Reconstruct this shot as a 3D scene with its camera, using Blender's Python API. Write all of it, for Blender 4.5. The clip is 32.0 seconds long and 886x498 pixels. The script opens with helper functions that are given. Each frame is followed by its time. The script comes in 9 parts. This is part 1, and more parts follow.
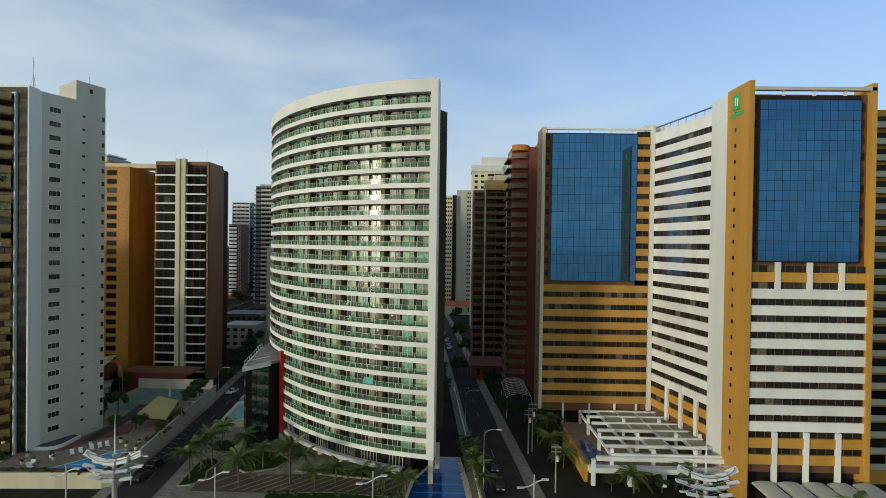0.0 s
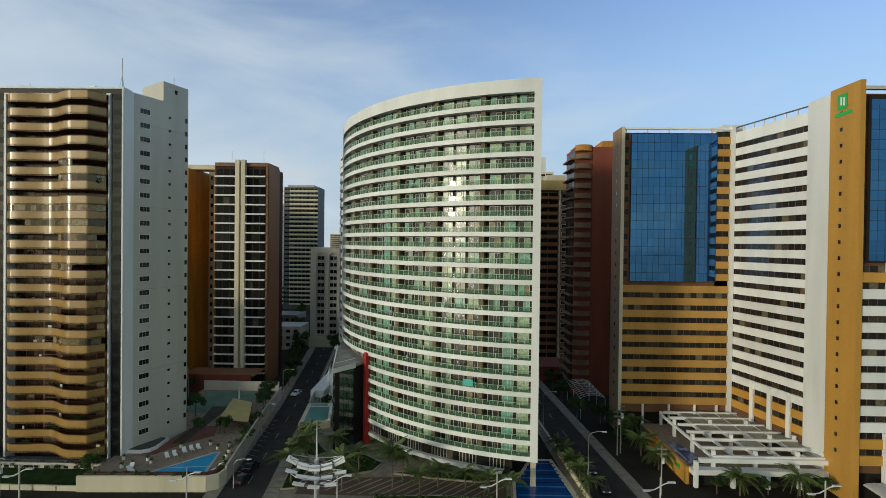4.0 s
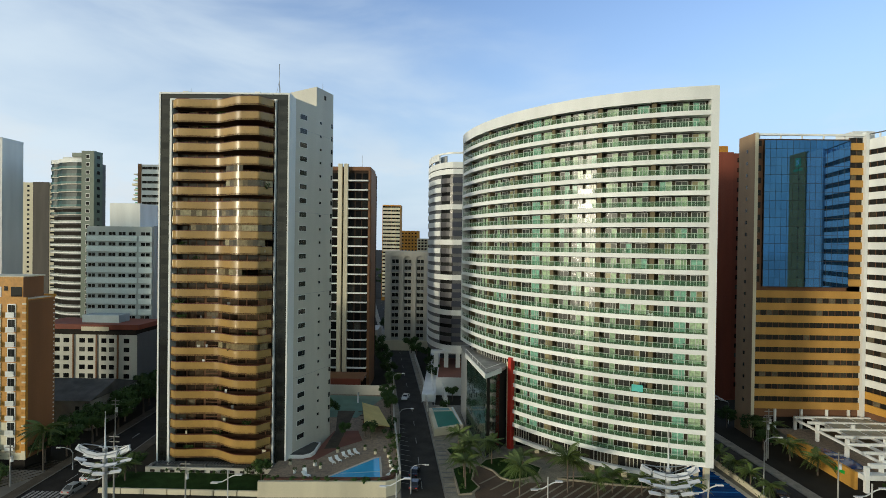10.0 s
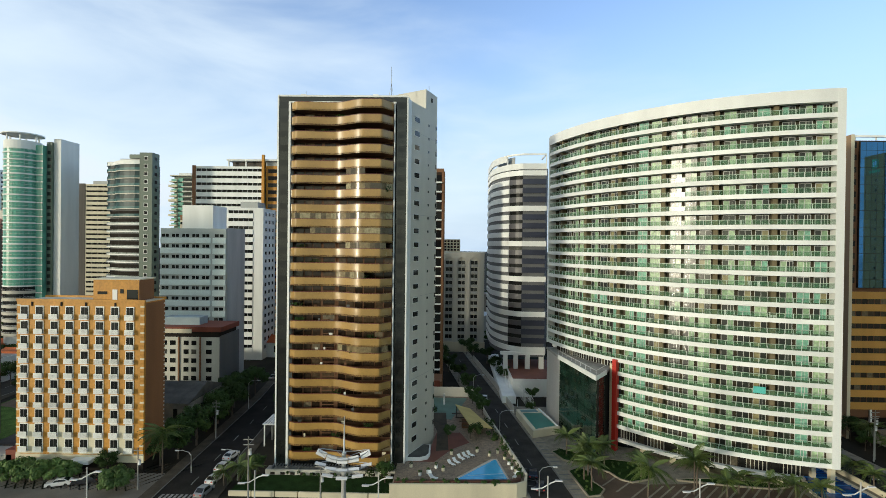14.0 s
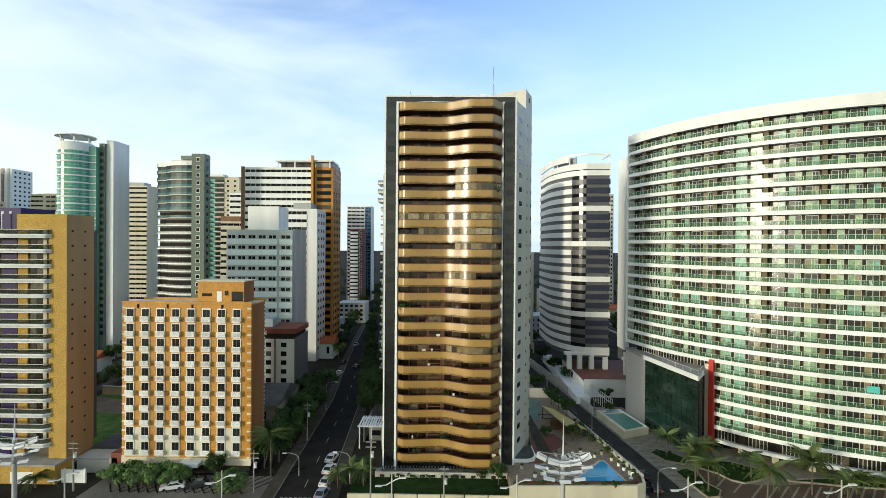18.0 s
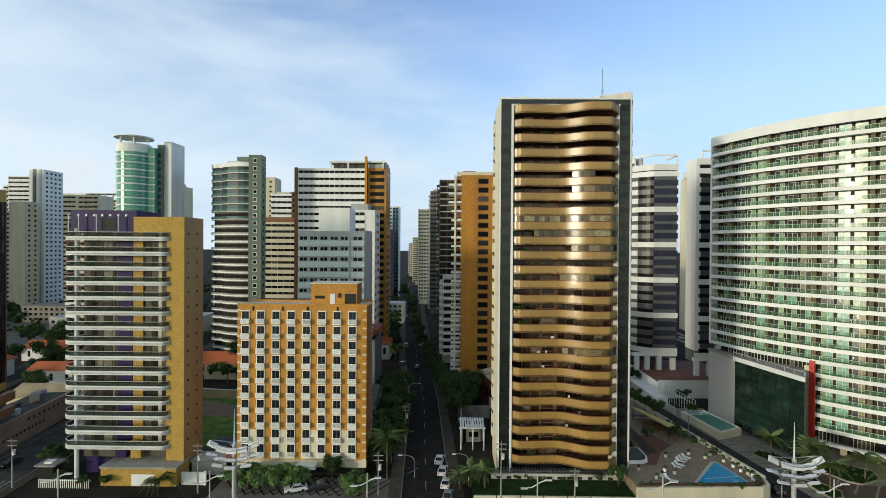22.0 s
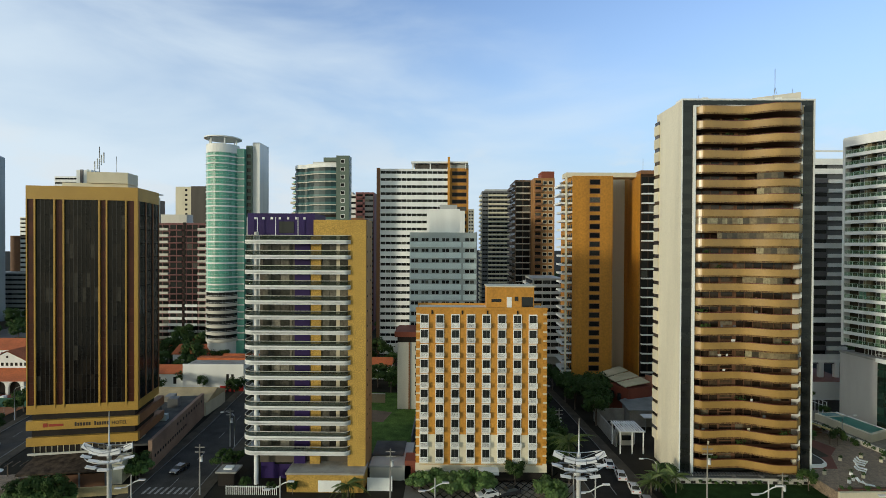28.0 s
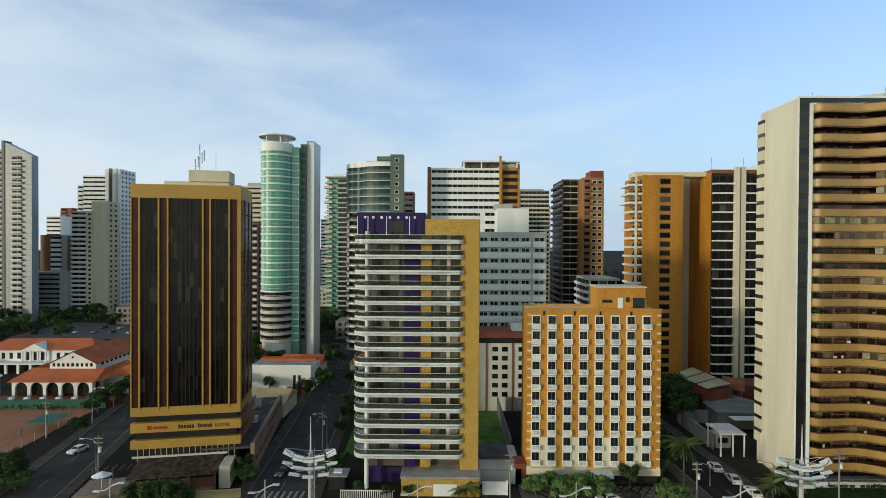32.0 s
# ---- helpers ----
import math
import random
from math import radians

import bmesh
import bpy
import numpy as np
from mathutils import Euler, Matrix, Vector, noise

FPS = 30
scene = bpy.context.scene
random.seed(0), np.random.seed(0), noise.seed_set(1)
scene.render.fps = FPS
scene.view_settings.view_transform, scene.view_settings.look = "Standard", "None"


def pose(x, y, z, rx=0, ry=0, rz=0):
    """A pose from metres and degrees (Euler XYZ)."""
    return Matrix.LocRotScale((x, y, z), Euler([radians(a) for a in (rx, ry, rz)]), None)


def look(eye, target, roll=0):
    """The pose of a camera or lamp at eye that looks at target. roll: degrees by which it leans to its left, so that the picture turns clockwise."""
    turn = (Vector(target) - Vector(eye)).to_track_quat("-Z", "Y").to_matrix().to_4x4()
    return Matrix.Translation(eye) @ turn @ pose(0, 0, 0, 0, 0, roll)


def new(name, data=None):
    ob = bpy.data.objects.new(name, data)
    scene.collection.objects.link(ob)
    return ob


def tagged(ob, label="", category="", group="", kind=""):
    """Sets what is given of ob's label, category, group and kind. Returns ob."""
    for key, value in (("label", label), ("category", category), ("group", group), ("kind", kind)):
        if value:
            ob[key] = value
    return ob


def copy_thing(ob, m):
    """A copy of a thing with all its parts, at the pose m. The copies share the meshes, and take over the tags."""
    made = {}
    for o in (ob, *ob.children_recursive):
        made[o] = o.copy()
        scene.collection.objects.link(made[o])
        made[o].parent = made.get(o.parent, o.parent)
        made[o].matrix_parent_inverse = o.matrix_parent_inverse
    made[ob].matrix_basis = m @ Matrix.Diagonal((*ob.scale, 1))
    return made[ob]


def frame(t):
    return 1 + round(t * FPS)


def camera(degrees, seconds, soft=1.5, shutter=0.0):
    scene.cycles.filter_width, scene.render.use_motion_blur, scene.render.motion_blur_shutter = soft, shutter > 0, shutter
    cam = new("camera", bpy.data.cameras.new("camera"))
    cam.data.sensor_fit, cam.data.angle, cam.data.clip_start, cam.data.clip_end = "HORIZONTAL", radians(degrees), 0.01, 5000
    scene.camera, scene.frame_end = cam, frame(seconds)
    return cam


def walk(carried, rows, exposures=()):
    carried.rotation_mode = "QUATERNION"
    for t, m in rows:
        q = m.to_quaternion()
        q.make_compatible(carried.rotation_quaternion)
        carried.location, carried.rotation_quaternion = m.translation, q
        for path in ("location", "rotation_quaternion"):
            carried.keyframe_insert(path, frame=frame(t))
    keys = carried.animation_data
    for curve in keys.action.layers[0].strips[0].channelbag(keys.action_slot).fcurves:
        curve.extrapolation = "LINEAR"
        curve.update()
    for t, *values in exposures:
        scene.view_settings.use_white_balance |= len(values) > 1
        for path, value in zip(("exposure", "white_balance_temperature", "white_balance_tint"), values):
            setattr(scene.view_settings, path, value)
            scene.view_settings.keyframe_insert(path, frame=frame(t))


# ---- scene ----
cam = camera(82.0, 32.0, soft=0.7)
METRES, EYE, TILT, LEAN, TURN = 180.0, 45.8, 0.0, 0.0, 1.2
ROWS = [
    (0.0, 0.0, 0.0000, 0.0, 0.008, -0.567, -0.8),
    (0.5, -0.0125, 0.0005, -0.0, 0.033, -0.567, -0.76),
    (1.0, -0.0258, 0.0012, -0.0001, 0.000, -0.567, -0.73),
    (1.5, -0.039, 0.0018, -0.0, -0.000, -0.608, -0.71),
    (2.0, -0.0521, 0.0023, -0.0005, 0.016, -0.584, -0.69),
    (2.5, -0.0654, 0.0026, -0.0004, 0.025, -0.592, -0.67),
    (3.0, -0.0787, 0.0028, -0.0005, 0.049, -0.575, -0.68),
    (3.5, -0.0924, 0.0029, -0.0003, 0.074, -0.575, -0.65),
    (5.5, -0.1496, 0.0035, 0.0015, 0.041, -0.575, -0.63),
    (6.0, -0.1643, 0.0033, 0.0021, 0.041, -0.592, -0.65),
    (6.5, -0.179, 0.0032, 0.0019, 0.049, -0.551, -0.64),
    (7.0, -0.1939, 0.0030, 0.0021, 0.066, -0.534, -0.64),
    (7.5, -0.2093, 0.0029, 0.0022, 0.066, -0.526, -0.65),
    (8.0, -0.2254, 0.0027, 0.0028, 0.025, -0.543, -0.67),
    (8.5, -0.2412, 0.0023, 0.0026, 0.008, -0.493, -0.7),
    (9.0, -0.2575, 0.0018, 0.0027, -0.008, -0.477, -0.71),
    (9.5, -0.2742, 0.0015, 0.0031, -0.066, -0.485, -0.72),
    (10.0, -0.2911, 0.0010, 0.0027, -0.090, -0.419, -0.75),
    (10.5, -0.3083, 0.0006, 0.0026, -0.123, -0.403, -0.75),
    (11.0, -0.3257, -0.0001, 0.0023, -0.148, -0.362, -0.74),
    (11.5, -0.3426, -0.0005, 0.0026, -0.164, -0.378, -0.74),
    (12.0, -0.3594, -0.0007, 0.0029, -0.148, -0.386, -0.75),
    (12.5, -0.3764, -0.0006, 0.0029, -0.197, -0.378, -0.74),
    (13.0, -0.3927, -0.0005, 0.0031, -0.189, -0.378, -0.72),
    (13.5, -0.4089, -0.0001, 0.0028, -0.214, -0.337, -0.7),
    (14.0, -0.4246, 0.0006, 0.0035, -0.206, -0.395, -0.67),
    (14.5, -0.4403, 0.0011, 0.0036, -0.222, -0.403, -0.66),
    (16.5, -0.5019, 0.0034, 0.0022, -0.271, -0.312, -0.59),
    (17.0, -0.5173, 0.0038, 0.0025, -0.312, -0.337, -0.56),
    (17.5, -0.532, 0.0039, 0.0027, -0.329, -0.353, -0.51),
    (18.0, -0.5464, 0.0040, 0.0027, -0.321, -0.362, -0.46),
    (18.5, -0.5614, 0.0040, 0.0029, -0.337, -0.378, -0.45),
    (19.0, -0.5764, 0.0039, 0.0029, -0.337, -0.353, -0.43),
    (19.5, -0.5919, 0.0039, 0.0028, -0.345, -0.353, -0.43),
    (20.0, -0.6083, 0.0040, 0.0031, -0.362, -0.378, -0.41),
    (20.5, -0.6246, 0.0039, 0.0037, -0.353, -0.411, -0.42),
    (21.0, -0.6412, 0.0038, 0.0041, -0.345, -0.411, -0.39),
    (21.5, -0.6583, 0.0038, 0.0043, -0.370, -0.403, -0.38),
    (22.0, -0.675, 0.0038, 0.0047, -0.370, -0.411, -0.39),
    (22.5, -0.6922, 0.0041, 0.0052, -0.386, -0.419, -0.39),
    (23.0, -0.7092, 0.0046, 0.0057, -0.411, -0.419, -0.38),
    (23.5, -0.7263, 0.0049, 0.0058, -0.427, -0.411, -0.38),
    (24.0, -0.7432, 0.0051, 0.006, -0.436, -0.411, -0.36),
    (24.5, -0.7601, 0.0054, 0.0064, -0.460, -0.427, -0.34),
    (25.0, -0.7767, 0.0058, 0.0068, -0.469, -0.444, -0.32),
    (25.5, -0.7932, 0.0066, 0.0069, -0.477, -0.444, -0.32),
    (27.5, -0.8601, 0.0101, 0.0078, -0.551, -0.501, -0.26),
    (28.0, -0.8767, 0.0113, 0.0078, -0.559, -0.518, -0.26),
    (28.5, -0.8929, 0.0127, 0.0079, -0.584, -0.526, -0.25),
    (29.0, -0.909, 0.0140, 0.0077, -0.592, -0.510, -0.26),
    (29.5, -0.9245, 0.0153, 0.0077, -0.600, -0.518, -0.25),
    (30.0, -0.9403, 0.0169, 0.0076, -0.608, -0.543, -0.28),
    (30.5, -0.9555, 0.0182, 0.0077, -0.633, -0.559, -0.28),
    (31.0, -0.9705, 0.0195, 0.0076, -0.649, -0.567, -0.28),
    (31.5, -0.9852, 0.0208, 0.0074, -0.658, -0.559, -0.29),
    (32.0, -0.9992, 0.0220, 0.0072, -0.633, -0.551, -0.32),
]
EXPOSURES = [(t, e, 6500, 3) for t, e in ((0.0, -0.26), (2.5, -0.33), (6.0, -0.26), (8.0, -0.15), (11.0, 0.03), (14.0, 0.20), (17.0, 0.43), (18.5, 0.42), (20.0, 0.26), (24.0, 0.03), (32.0, -0.05))]
walk(cam, [(t, pose(0, 0, EYE, TILT, LEAN, TURN) @ pose(METRES * x, METRES * y, METRES * z, 90 + pitch, roll, yaw)) for t, x, y, z, yaw, pitch, roll in ROWS], EXPOSURES)

# ---- light ----
SUN_AZ, SUN_EL = radians(-142.0), radians(5.2)
sun_way = Vector((math.cos(SUN_EL) * math.cos(SUN_AZ), math.cos(SUN_EL) * math.sin(SUN_AZ), math.sin(SUN_EL)))
sun = new("sun", bpy.data.lights.new("sun", "SUN"))
sun.data.energy, sun.data.angle, sun.data.color = 2.0, radians(4.5), (1.0, 0.89, 0.715)
sun.matrix_world = look((0, 0, 300), Vector((0, 0, 300)) - sun_way)

world = bpy.data.worlds.new("world")
scene.world = world
world.use_nodes = True
wn, wl = world.node_tree.nodes, world.node_tree.links
background = wn["Background"]
sky = wn.new("ShaderNodeTexSky")
sky.sky_type, sky.sun_disc = "NISHITA", False
sky.sun_elevation, sky.sun_rotation = SUN_EL, math.atan2(sun_way.x, sun_way.y)
sky.altitude, sky.air_density, sky.dust_density, sky.ozone_density = 10, 1.0, 1.2, 1.4
SKY_GAIN, CLOUD_WHITE, HAZE_BLUE = 0.34, (0.75, 0.84, 0.97, 1), (0.44, 0.60, 0.85, 1)
gain = wn.new("ShaderNodeVectorMath")
gain.operation = "MULTIPLY"
gain.inputs[1].default_value = (SKY_GAIN * 0.97, SKY_GAIN * 0.965, SKY_GAIN * 1.30)
wl.new(sky.outputs[0], gain.inputs[0])
coords = wn.new("ShaderNodeTexCoord")
stretch = wn.new("ShaderNodeMapping")
stretch.inputs["Scale"].default_value = (1.3, 1.3, 4.5)
stretch.inputs["Rotation"].default_value = (0.0, 0.22, 0.5)
wl.new(coords.outputs["Generated"], stretch.inputs[0])
wisps = wn.new("ShaderNodeTexNoise")
wisps.inputs["Scale"].default_value, wisps.inputs["Detail"].default_value, wisps.inputs["Roughness"].default_value = 1.7, 6.0, 0.5
wisps.inputs["Distortion"].default_value = 0.35
wl.new(stretch.outputs[0], wisps.inputs[0])
split = wn.new("ShaderNodeSeparateXYZ")
wl.new(coords.outputs["Generated"], split.inputs[0])
# more haze low down and towards the west
lean = wn.new("ShaderNodeMath")
lean.operation, lean.inputs[1].default_value = "MULTIPLY_ADD", -0.44
wl.new(split.outputs["X"], lean.inputs[0])
wl.new(wisps.outputs[0], lean.inputs[2])
low = wn.new("ShaderNodeMath")
low.operation, low.inputs[1].default_value = "MULTIPLY_ADD", -0.55
wl.new(split.outputs["Z"], low.inputs[0])
wl.new(lean.outputs[0], low.inputs[2])
veil = wn.new("ShaderNodeMapRange")
veil.interpolation_type = "SMOOTHSTEP"
veil.inputs["From Min"].default_value, veil.inputs["From Max"].default_value = 0.17, 0.75
veil.inputs["To Max"].default_value = 0.9
wl.new(low.outputs[0], veil.inputs[0])
haze = wn.new("ShaderNodeMapRange")
haze.interpolation_type = "SMOOTHSTEP"
haze.inputs["From Min"].default_value, haze.inputs["From Max"].default_value = -0.02, 0.46
haze.inputs["To Min"].default_value, haze.inputs["To Max"].default_value = 0.88, 0.0
wl.new(split.outputs["Z"], haze.inputs[0])
hazed = wn.new("ShaderNodeMix")
hazed.data_type = "RGBA"
wl.new(haze.outputs[0], hazed.inputs[0])
wl.new(gain.outputs[0], hazed.inputs[6])
hazed.inputs[7].default_value = HAZE_BLUE
mixed = wn.new("ShaderNodeMix")
mixed.data_type = "RGBA"
wl.new(veil.outputs[0], mixed.inputs[0])
wl.new(hazed.outputs[2], mixed.inputs[6])
mixed.inputs[7].default_value = CLOUD_WHITE
puffs = wn.new("ShaderNodeTexNoise")
puffs.inputs["Scale"].default_value, puffs.inputs["Detail"].default_value, puffs.inputs["Roughness"].default_value = 5.5, 7.0, 0.55
flat = wn.new("ShaderNodeMapping")
flat.inputs["Scale"].default_value = (1.0, 1.0, 2.2)
wl.new(coords.outputs["Generated"], flat.inputs[0])
wl.new(flat.outputs[0], puffs.inputs[0])
puff = wn.new("ShaderNodeMapRange")
puff.interpolation_type = "SMOOTHSTEP"
puff.inputs["From Min"].default_value, puff.inputs["From Max"].default_value = 0.50, 0.64
wl.new(puffs.outputs[0], puff.inputs[0])
low_sky = wn.new("ShaderNodeMapRange")
low_sky.interpolation_type = "SMOOTHSTEP"
low_sky.inputs["From Min"].default_value, low_sky.inputs["From Max"].default_value = 0.08, 0.26
low_sky.inputs["To Min"].default_value, low_sky.inputs["To Max"].default_value = 0.55, 0.0
wl.new(split.outputs["Z"], low_sky.inputs[0])
puff_share = wn.new("ShaderNodeMath")
puff_share.operation = "MULTIPLY"
wl.new(puff.outputs[0], puff_share.inputs[0])
wl.new(low_sky.outputs[0], puff_share.inputs[1])
puffed = wn.new("ShaderNodeMix")
puffed.data_type = "RGBA"
puffed.inputs[7].default_value = (0.78, 0.80, 0.86, 1)
wl.new(puff_share.outputs[0], puffed.inputs[0])
wl.new(mixed.outputs[2], puffed.inputs[6])
# warm morning light on the side of the sun, over the sea
seaward = wn.new("ShaderNodeMapRange")
seaward.interpolation_type = "SMOOTHSTEP"
seaward.inputs["From Min"].default_value, seaward.inputs["From Max"].default_value = 0.62, -0.6
wl.new(split.outputs["Y"], seaward.inputs[0])
warm = wn.new("ShaderNodeMix")
warm.data_type, warm.blend_type = "RGBA", "MULTIPLY"
warm.inputs[7].default_value = (1.24, 1.10, 0.76, 1)
wl.new(seaward.outputs[0], warm.inputs[0])
wl.new(puffed.outputs[2], warm.inputs[6])
wl.new(warm.outputs[2], background.inputs[0])
background.inputs[1].default_value = 1.0


# ---- materials ----
def material(name, colour, rough=0.7, metal=0.0, stain=0.18, grain=0.10, scale=0.25, bump=0.15, vary=0.08, streak=False, spec=0.5, alpha=1.0, fine=6.0, coat=0.0):
    """A surface with broad stains, fine grain and a small change from piece to piece."""
    m = bpy.data.materials.new(name)
    m.use_nodes = True
    n, l = m.node_tree.nodes, m.node_tree.links
    b = n["Principled BSDF"]
    b.inputs["Roughness"].default_value, b.inputs["Metallic"].default_value = rough, metal
    b.inputs["Specular IOR Level"].default_value, b.inputs["Alpha"].default_value = spec, alpha
    b.inputs["Coat Weight"].default_value = coat
    place = n.new("ShaderNodeNewGeometry")
    spread = n.new("ShaderNodeMapping")
    spread.inputs["Scale"].default_value = (1, 1, 0.15 if streak else 1)
    l.new(place.outputs["Position"], spread.inputs[0])
    broad = n.new("ShaderNodeTexNoise")
    broad.inputs["Scale"].default_value, broad.inputs["Detail"].default_value = scale, 5.0
    l.new(spread.outputs[0], broad.inputs[0])
    small = n.new("ShaderNodeTexNoise")
    small.inputs["Scale"].default_value, small.inputs["Detail"].default_value = fine, 3.0
    l.new(place.outputs["Position"], small.inputs[0])
    one = n.new("ShaderNodeMapRange")
    one.inputs["From Min"].default_value, one.inputs["From Max"].default_value = 0.3, 0.7
    one.inputs["To Min"].default_value, one.inputs["To Max"].default_value = 1 - stain, 1 + stain * 0.5
    l.new(broad.outputs[0], one.inputs[0])
    two = n.new("ShaderNodeMapRange")
    two.inputs["From Min"].default_value, two.inputs["From Max"].default_value = 0.3, 0.7
    two.inputs["To Min"].default_value, two.inputs["To Max"].default_value = 1 - grain, 1 + grain
    l.new(small.outputs[0], two.inputs[0])
    info = n.new("ShaderNodeObjectInfo")
    three = n.new("ShaderNodeMapRange")
    three.inputs["To Min"].default_value, three.inputs["To Max"].default_value = 1 - vary, 1 + vary
    l.new(info.outputs["Random"], three.inputs[0])
    ab, abc = n.new("ShaderNodeMath"), n.new("ShaderNodeMath")
    ab.operation = abc.operation = "MULTIPLY"
    l.new(one.outputs[0], ab.inputs[0]), l.new(two.outputs[0], ab.inputs[1])
    l.new(ab.outputs[0], abc.inputs[0]), l.new(three.outputs[0], abc.inputs[1])
    tint = n.new("ShaderNodeVectorMath")
    tint.operation = "SCALE"
    tint.inputs[0].default_value = colour
    l.new(abc.outputs[0], tint.inputs["Scale"])
    l.new(tint.outputs[0], b.inputs["Base Color"])
    if bump:
        raised = n.new("ShaderNodeBump")
        raised.inputs["Strength"].default_value, raised.inputs["Distance"].default_value = bump, 0.05
        l.new(small.outputs[0], raised.inputs["Height"])
        l.new(raised.outputs[0], b.inputs["Normal"])
    return m


def curtained(name, tones, rough=0.12, spec=0.8, coat=0.0):
    """The same panes for single objects and for joined rows."""
    return pane_material(name, tones, rough, spec, False, coat), pane_material(name + "_row", tones, rough, spec, True, coat)


def pane_material(name, tones, rough=0.12, spec=0.8, island=False, coat=0.0):
    """Window panes with what hangs or stands behind them, or a painted reflection, changing from pane to pane."""
    m = bpy.data.materials.new(name)
    m.use_nodes = True
    n, l = m.node_tree.nodes, m.node_tree.links
    b = n["Principled BSDF"]
    b.inputs["Roughness"].default_value, b.inputs["Specular IOR Level"].default_value = rough, spec
    b.inputs["Coat Weight"].default_value = coat
    b.inputs["Coat Roughness"].default_value = 0.3
    pick = n.new("ShaderNodeNewGeometry") if island else n.new("ShaderNodeObjectInfo")
    ramp = n.new("ShaderNodeValToRGB")
    ramp.color_ramp.interpolation = "CONSTANT"
    for k, (at, tone) in enumerate(tones):
        e = ramp.color_ramp.elements[k] if k < 2 else ramp.color_ramp.elements.new(at)
        e.position, e.color = at, (*tone, 1)
    l.new(pick.outputs["Random Per Island" if island else "Random"], ramp.inputs[0])
    place = n.new("ShaderNodeNewGeometry")
    folds = n.new("ShaderNodeTexNoise")
    folds.inputs["Scale"].default_value = 2.2
    l.new(place.outputs["Position"], folds.inputs[0])
    part_ = n.new("ShaderNodeMapRange")
    part_.inputs["From Min"].default_value, part_.inputs["From Max"].default_value = 0.3, 0.7
    part_.inputs["To Min"].default_value, part_.inputs["To Max"].default_value = 0.65, 1.2
    l.new(folds.outputs[0], part_.inputs[0])
    tint = n.new("ShaderNodeVectorMath")
    tint.operation = "SCALE"
    l.new(ramp.outputs[0], tint.inputs[0]), l.new(part_.outputs[0], tint.inputs["Scale"])
    l.new(tint.outputs[0], b.inputs["Base Color"])
    return m


WHITE = material("white_render", (0.82, 0.835, 0.815), 0.6, streak=True, stain=0.10, grain=0.04)
COOL_WHITE = material("cool_white_render", (0.80, 0.815, 0.79), 0.6, streak=True, stain=0.12, grain=0.04)
CREAM = material("cream_render", (0.68, 0.62, 0.46), 0.7, streak=True, stain=0.14, grain=0.05)
PALE = material("pale_grey_tile", (0.55, 0.53, 0.465), 0.55, streak=True, stain=0.12, grain=0.05)
GREY = material("grey_render", (0.40, 0.41, 0.40), 0.7, streak=True, stain=0.2)
DARK_GREY = material("dark_grey_render", (0.12, 0.125, 0.13), 0.6, streak=True)
CONCRETE = material("weathered_concrete", (0.33, 0.32, 0.29), 0.85, stain=0.3, scale=0.4)
ROOF_GREY = material("weathered_roof_sheet", (0.10, 0.098, 0.09), 0.95, stain=0.35, scale=0.35, spec=0.15)
BLACK_STONE = material("black_granite", (0.018, 0.020, 0.018), 0.12, stain=0.2, grain=0.15, spec=0.6, bump=0.0)
GOLD_STONE = material("gold_ceramic_cladding", (0.385, 0.235, 0.068), 0.30, stain=0.16, grain=0.08, bump=0.03, spec=0.75, fine=3.0)
BROWN_WALL = material("brown_balcony_wall", (0.17, 0.085, 0.048), 0.7, spec=0.25)
MAROON = material("maroon_rail_paint", (0.14, 0.035, 0.025), 0.4)
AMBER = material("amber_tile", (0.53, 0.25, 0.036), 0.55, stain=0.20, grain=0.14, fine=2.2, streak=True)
AMBER_BAND = material("amber_band_render", (0.58, 0.31, 0.062), 0.65, stain=0.16, streak=True, spec=0.3)
# Darker copy of the amber band; the rear wing's shade is painted in.
AMBER_SHADED = material("shaded_amber_render", (0.49, 0.275, 0.072), 0.65, stain=0.18, streak=True, spec=0.3)
OCHRE = material("ochre_tile", (0.50, 0.225, 0.026), 0.6, stain=0.30, grain=0.16, streak=True, fine=1.6, bump=0.3)
BRICK = material("brick_red_render", (0.22, 0.055, 0.03), 0.7, stain=0.2, streak=True)
RED = material("red_panel", (0.50, 0.03, 0.02), 0.45, stain=0.1)
# Warm pane tones paint gold reflections into the glazed balconies.
GLAZED_IN = curtained("gold_reflection_panes", [(0.0, (0.22, 0.17, 0.09)), (0.35, (0.10, 0.075, 0.04)), (0.6, (0.30, 0.26, 0.15)), (0.85, (0.05, 0.04, 0.025))], 0.12, 0.6)
BLUE_GREY = material("blue_grey_panel", (0.45, 0.51, 0.51), 0.6, stain=0.1)
# Grey-brown taken near black: balcony shade is partly in the colour.
SHADED_TAUPE = material("shaded_taupe_render", (0.050, 0.042, 0.026), 0.8, stain=0.2, spec=0.2)
FLOOR_TILE = material("brown_balcony_tile", (0.10, 0.085, 0.055), 0.7, stain=0.2, spec=0.3)
PIER = material("olive_brown_pier", (0.17, 0.14, 0.085), 0.75, stain=0.15, streak=True, spec=0.25)
TAN_GREY = material("grey_brown_render", (0.24, 0.21, 0.18), 0.75, stain=0.25, streak=True)
DARK_TAN = material("dark_grey_brown_render", (0.085, 0.075, 0.065), 0.75, stain=0.25, streak=True)
SMOKE_BROWN = material("smoke_brown_tile", (0.125, 0.082, 0.052), 0.6, stain=0.25, streak=True)
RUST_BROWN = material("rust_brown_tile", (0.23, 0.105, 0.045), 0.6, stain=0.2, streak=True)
PINK = material("dusty_maroon_render", (0.17, 0.065, 0.065), 0.7, stain=0.2, streak=True)
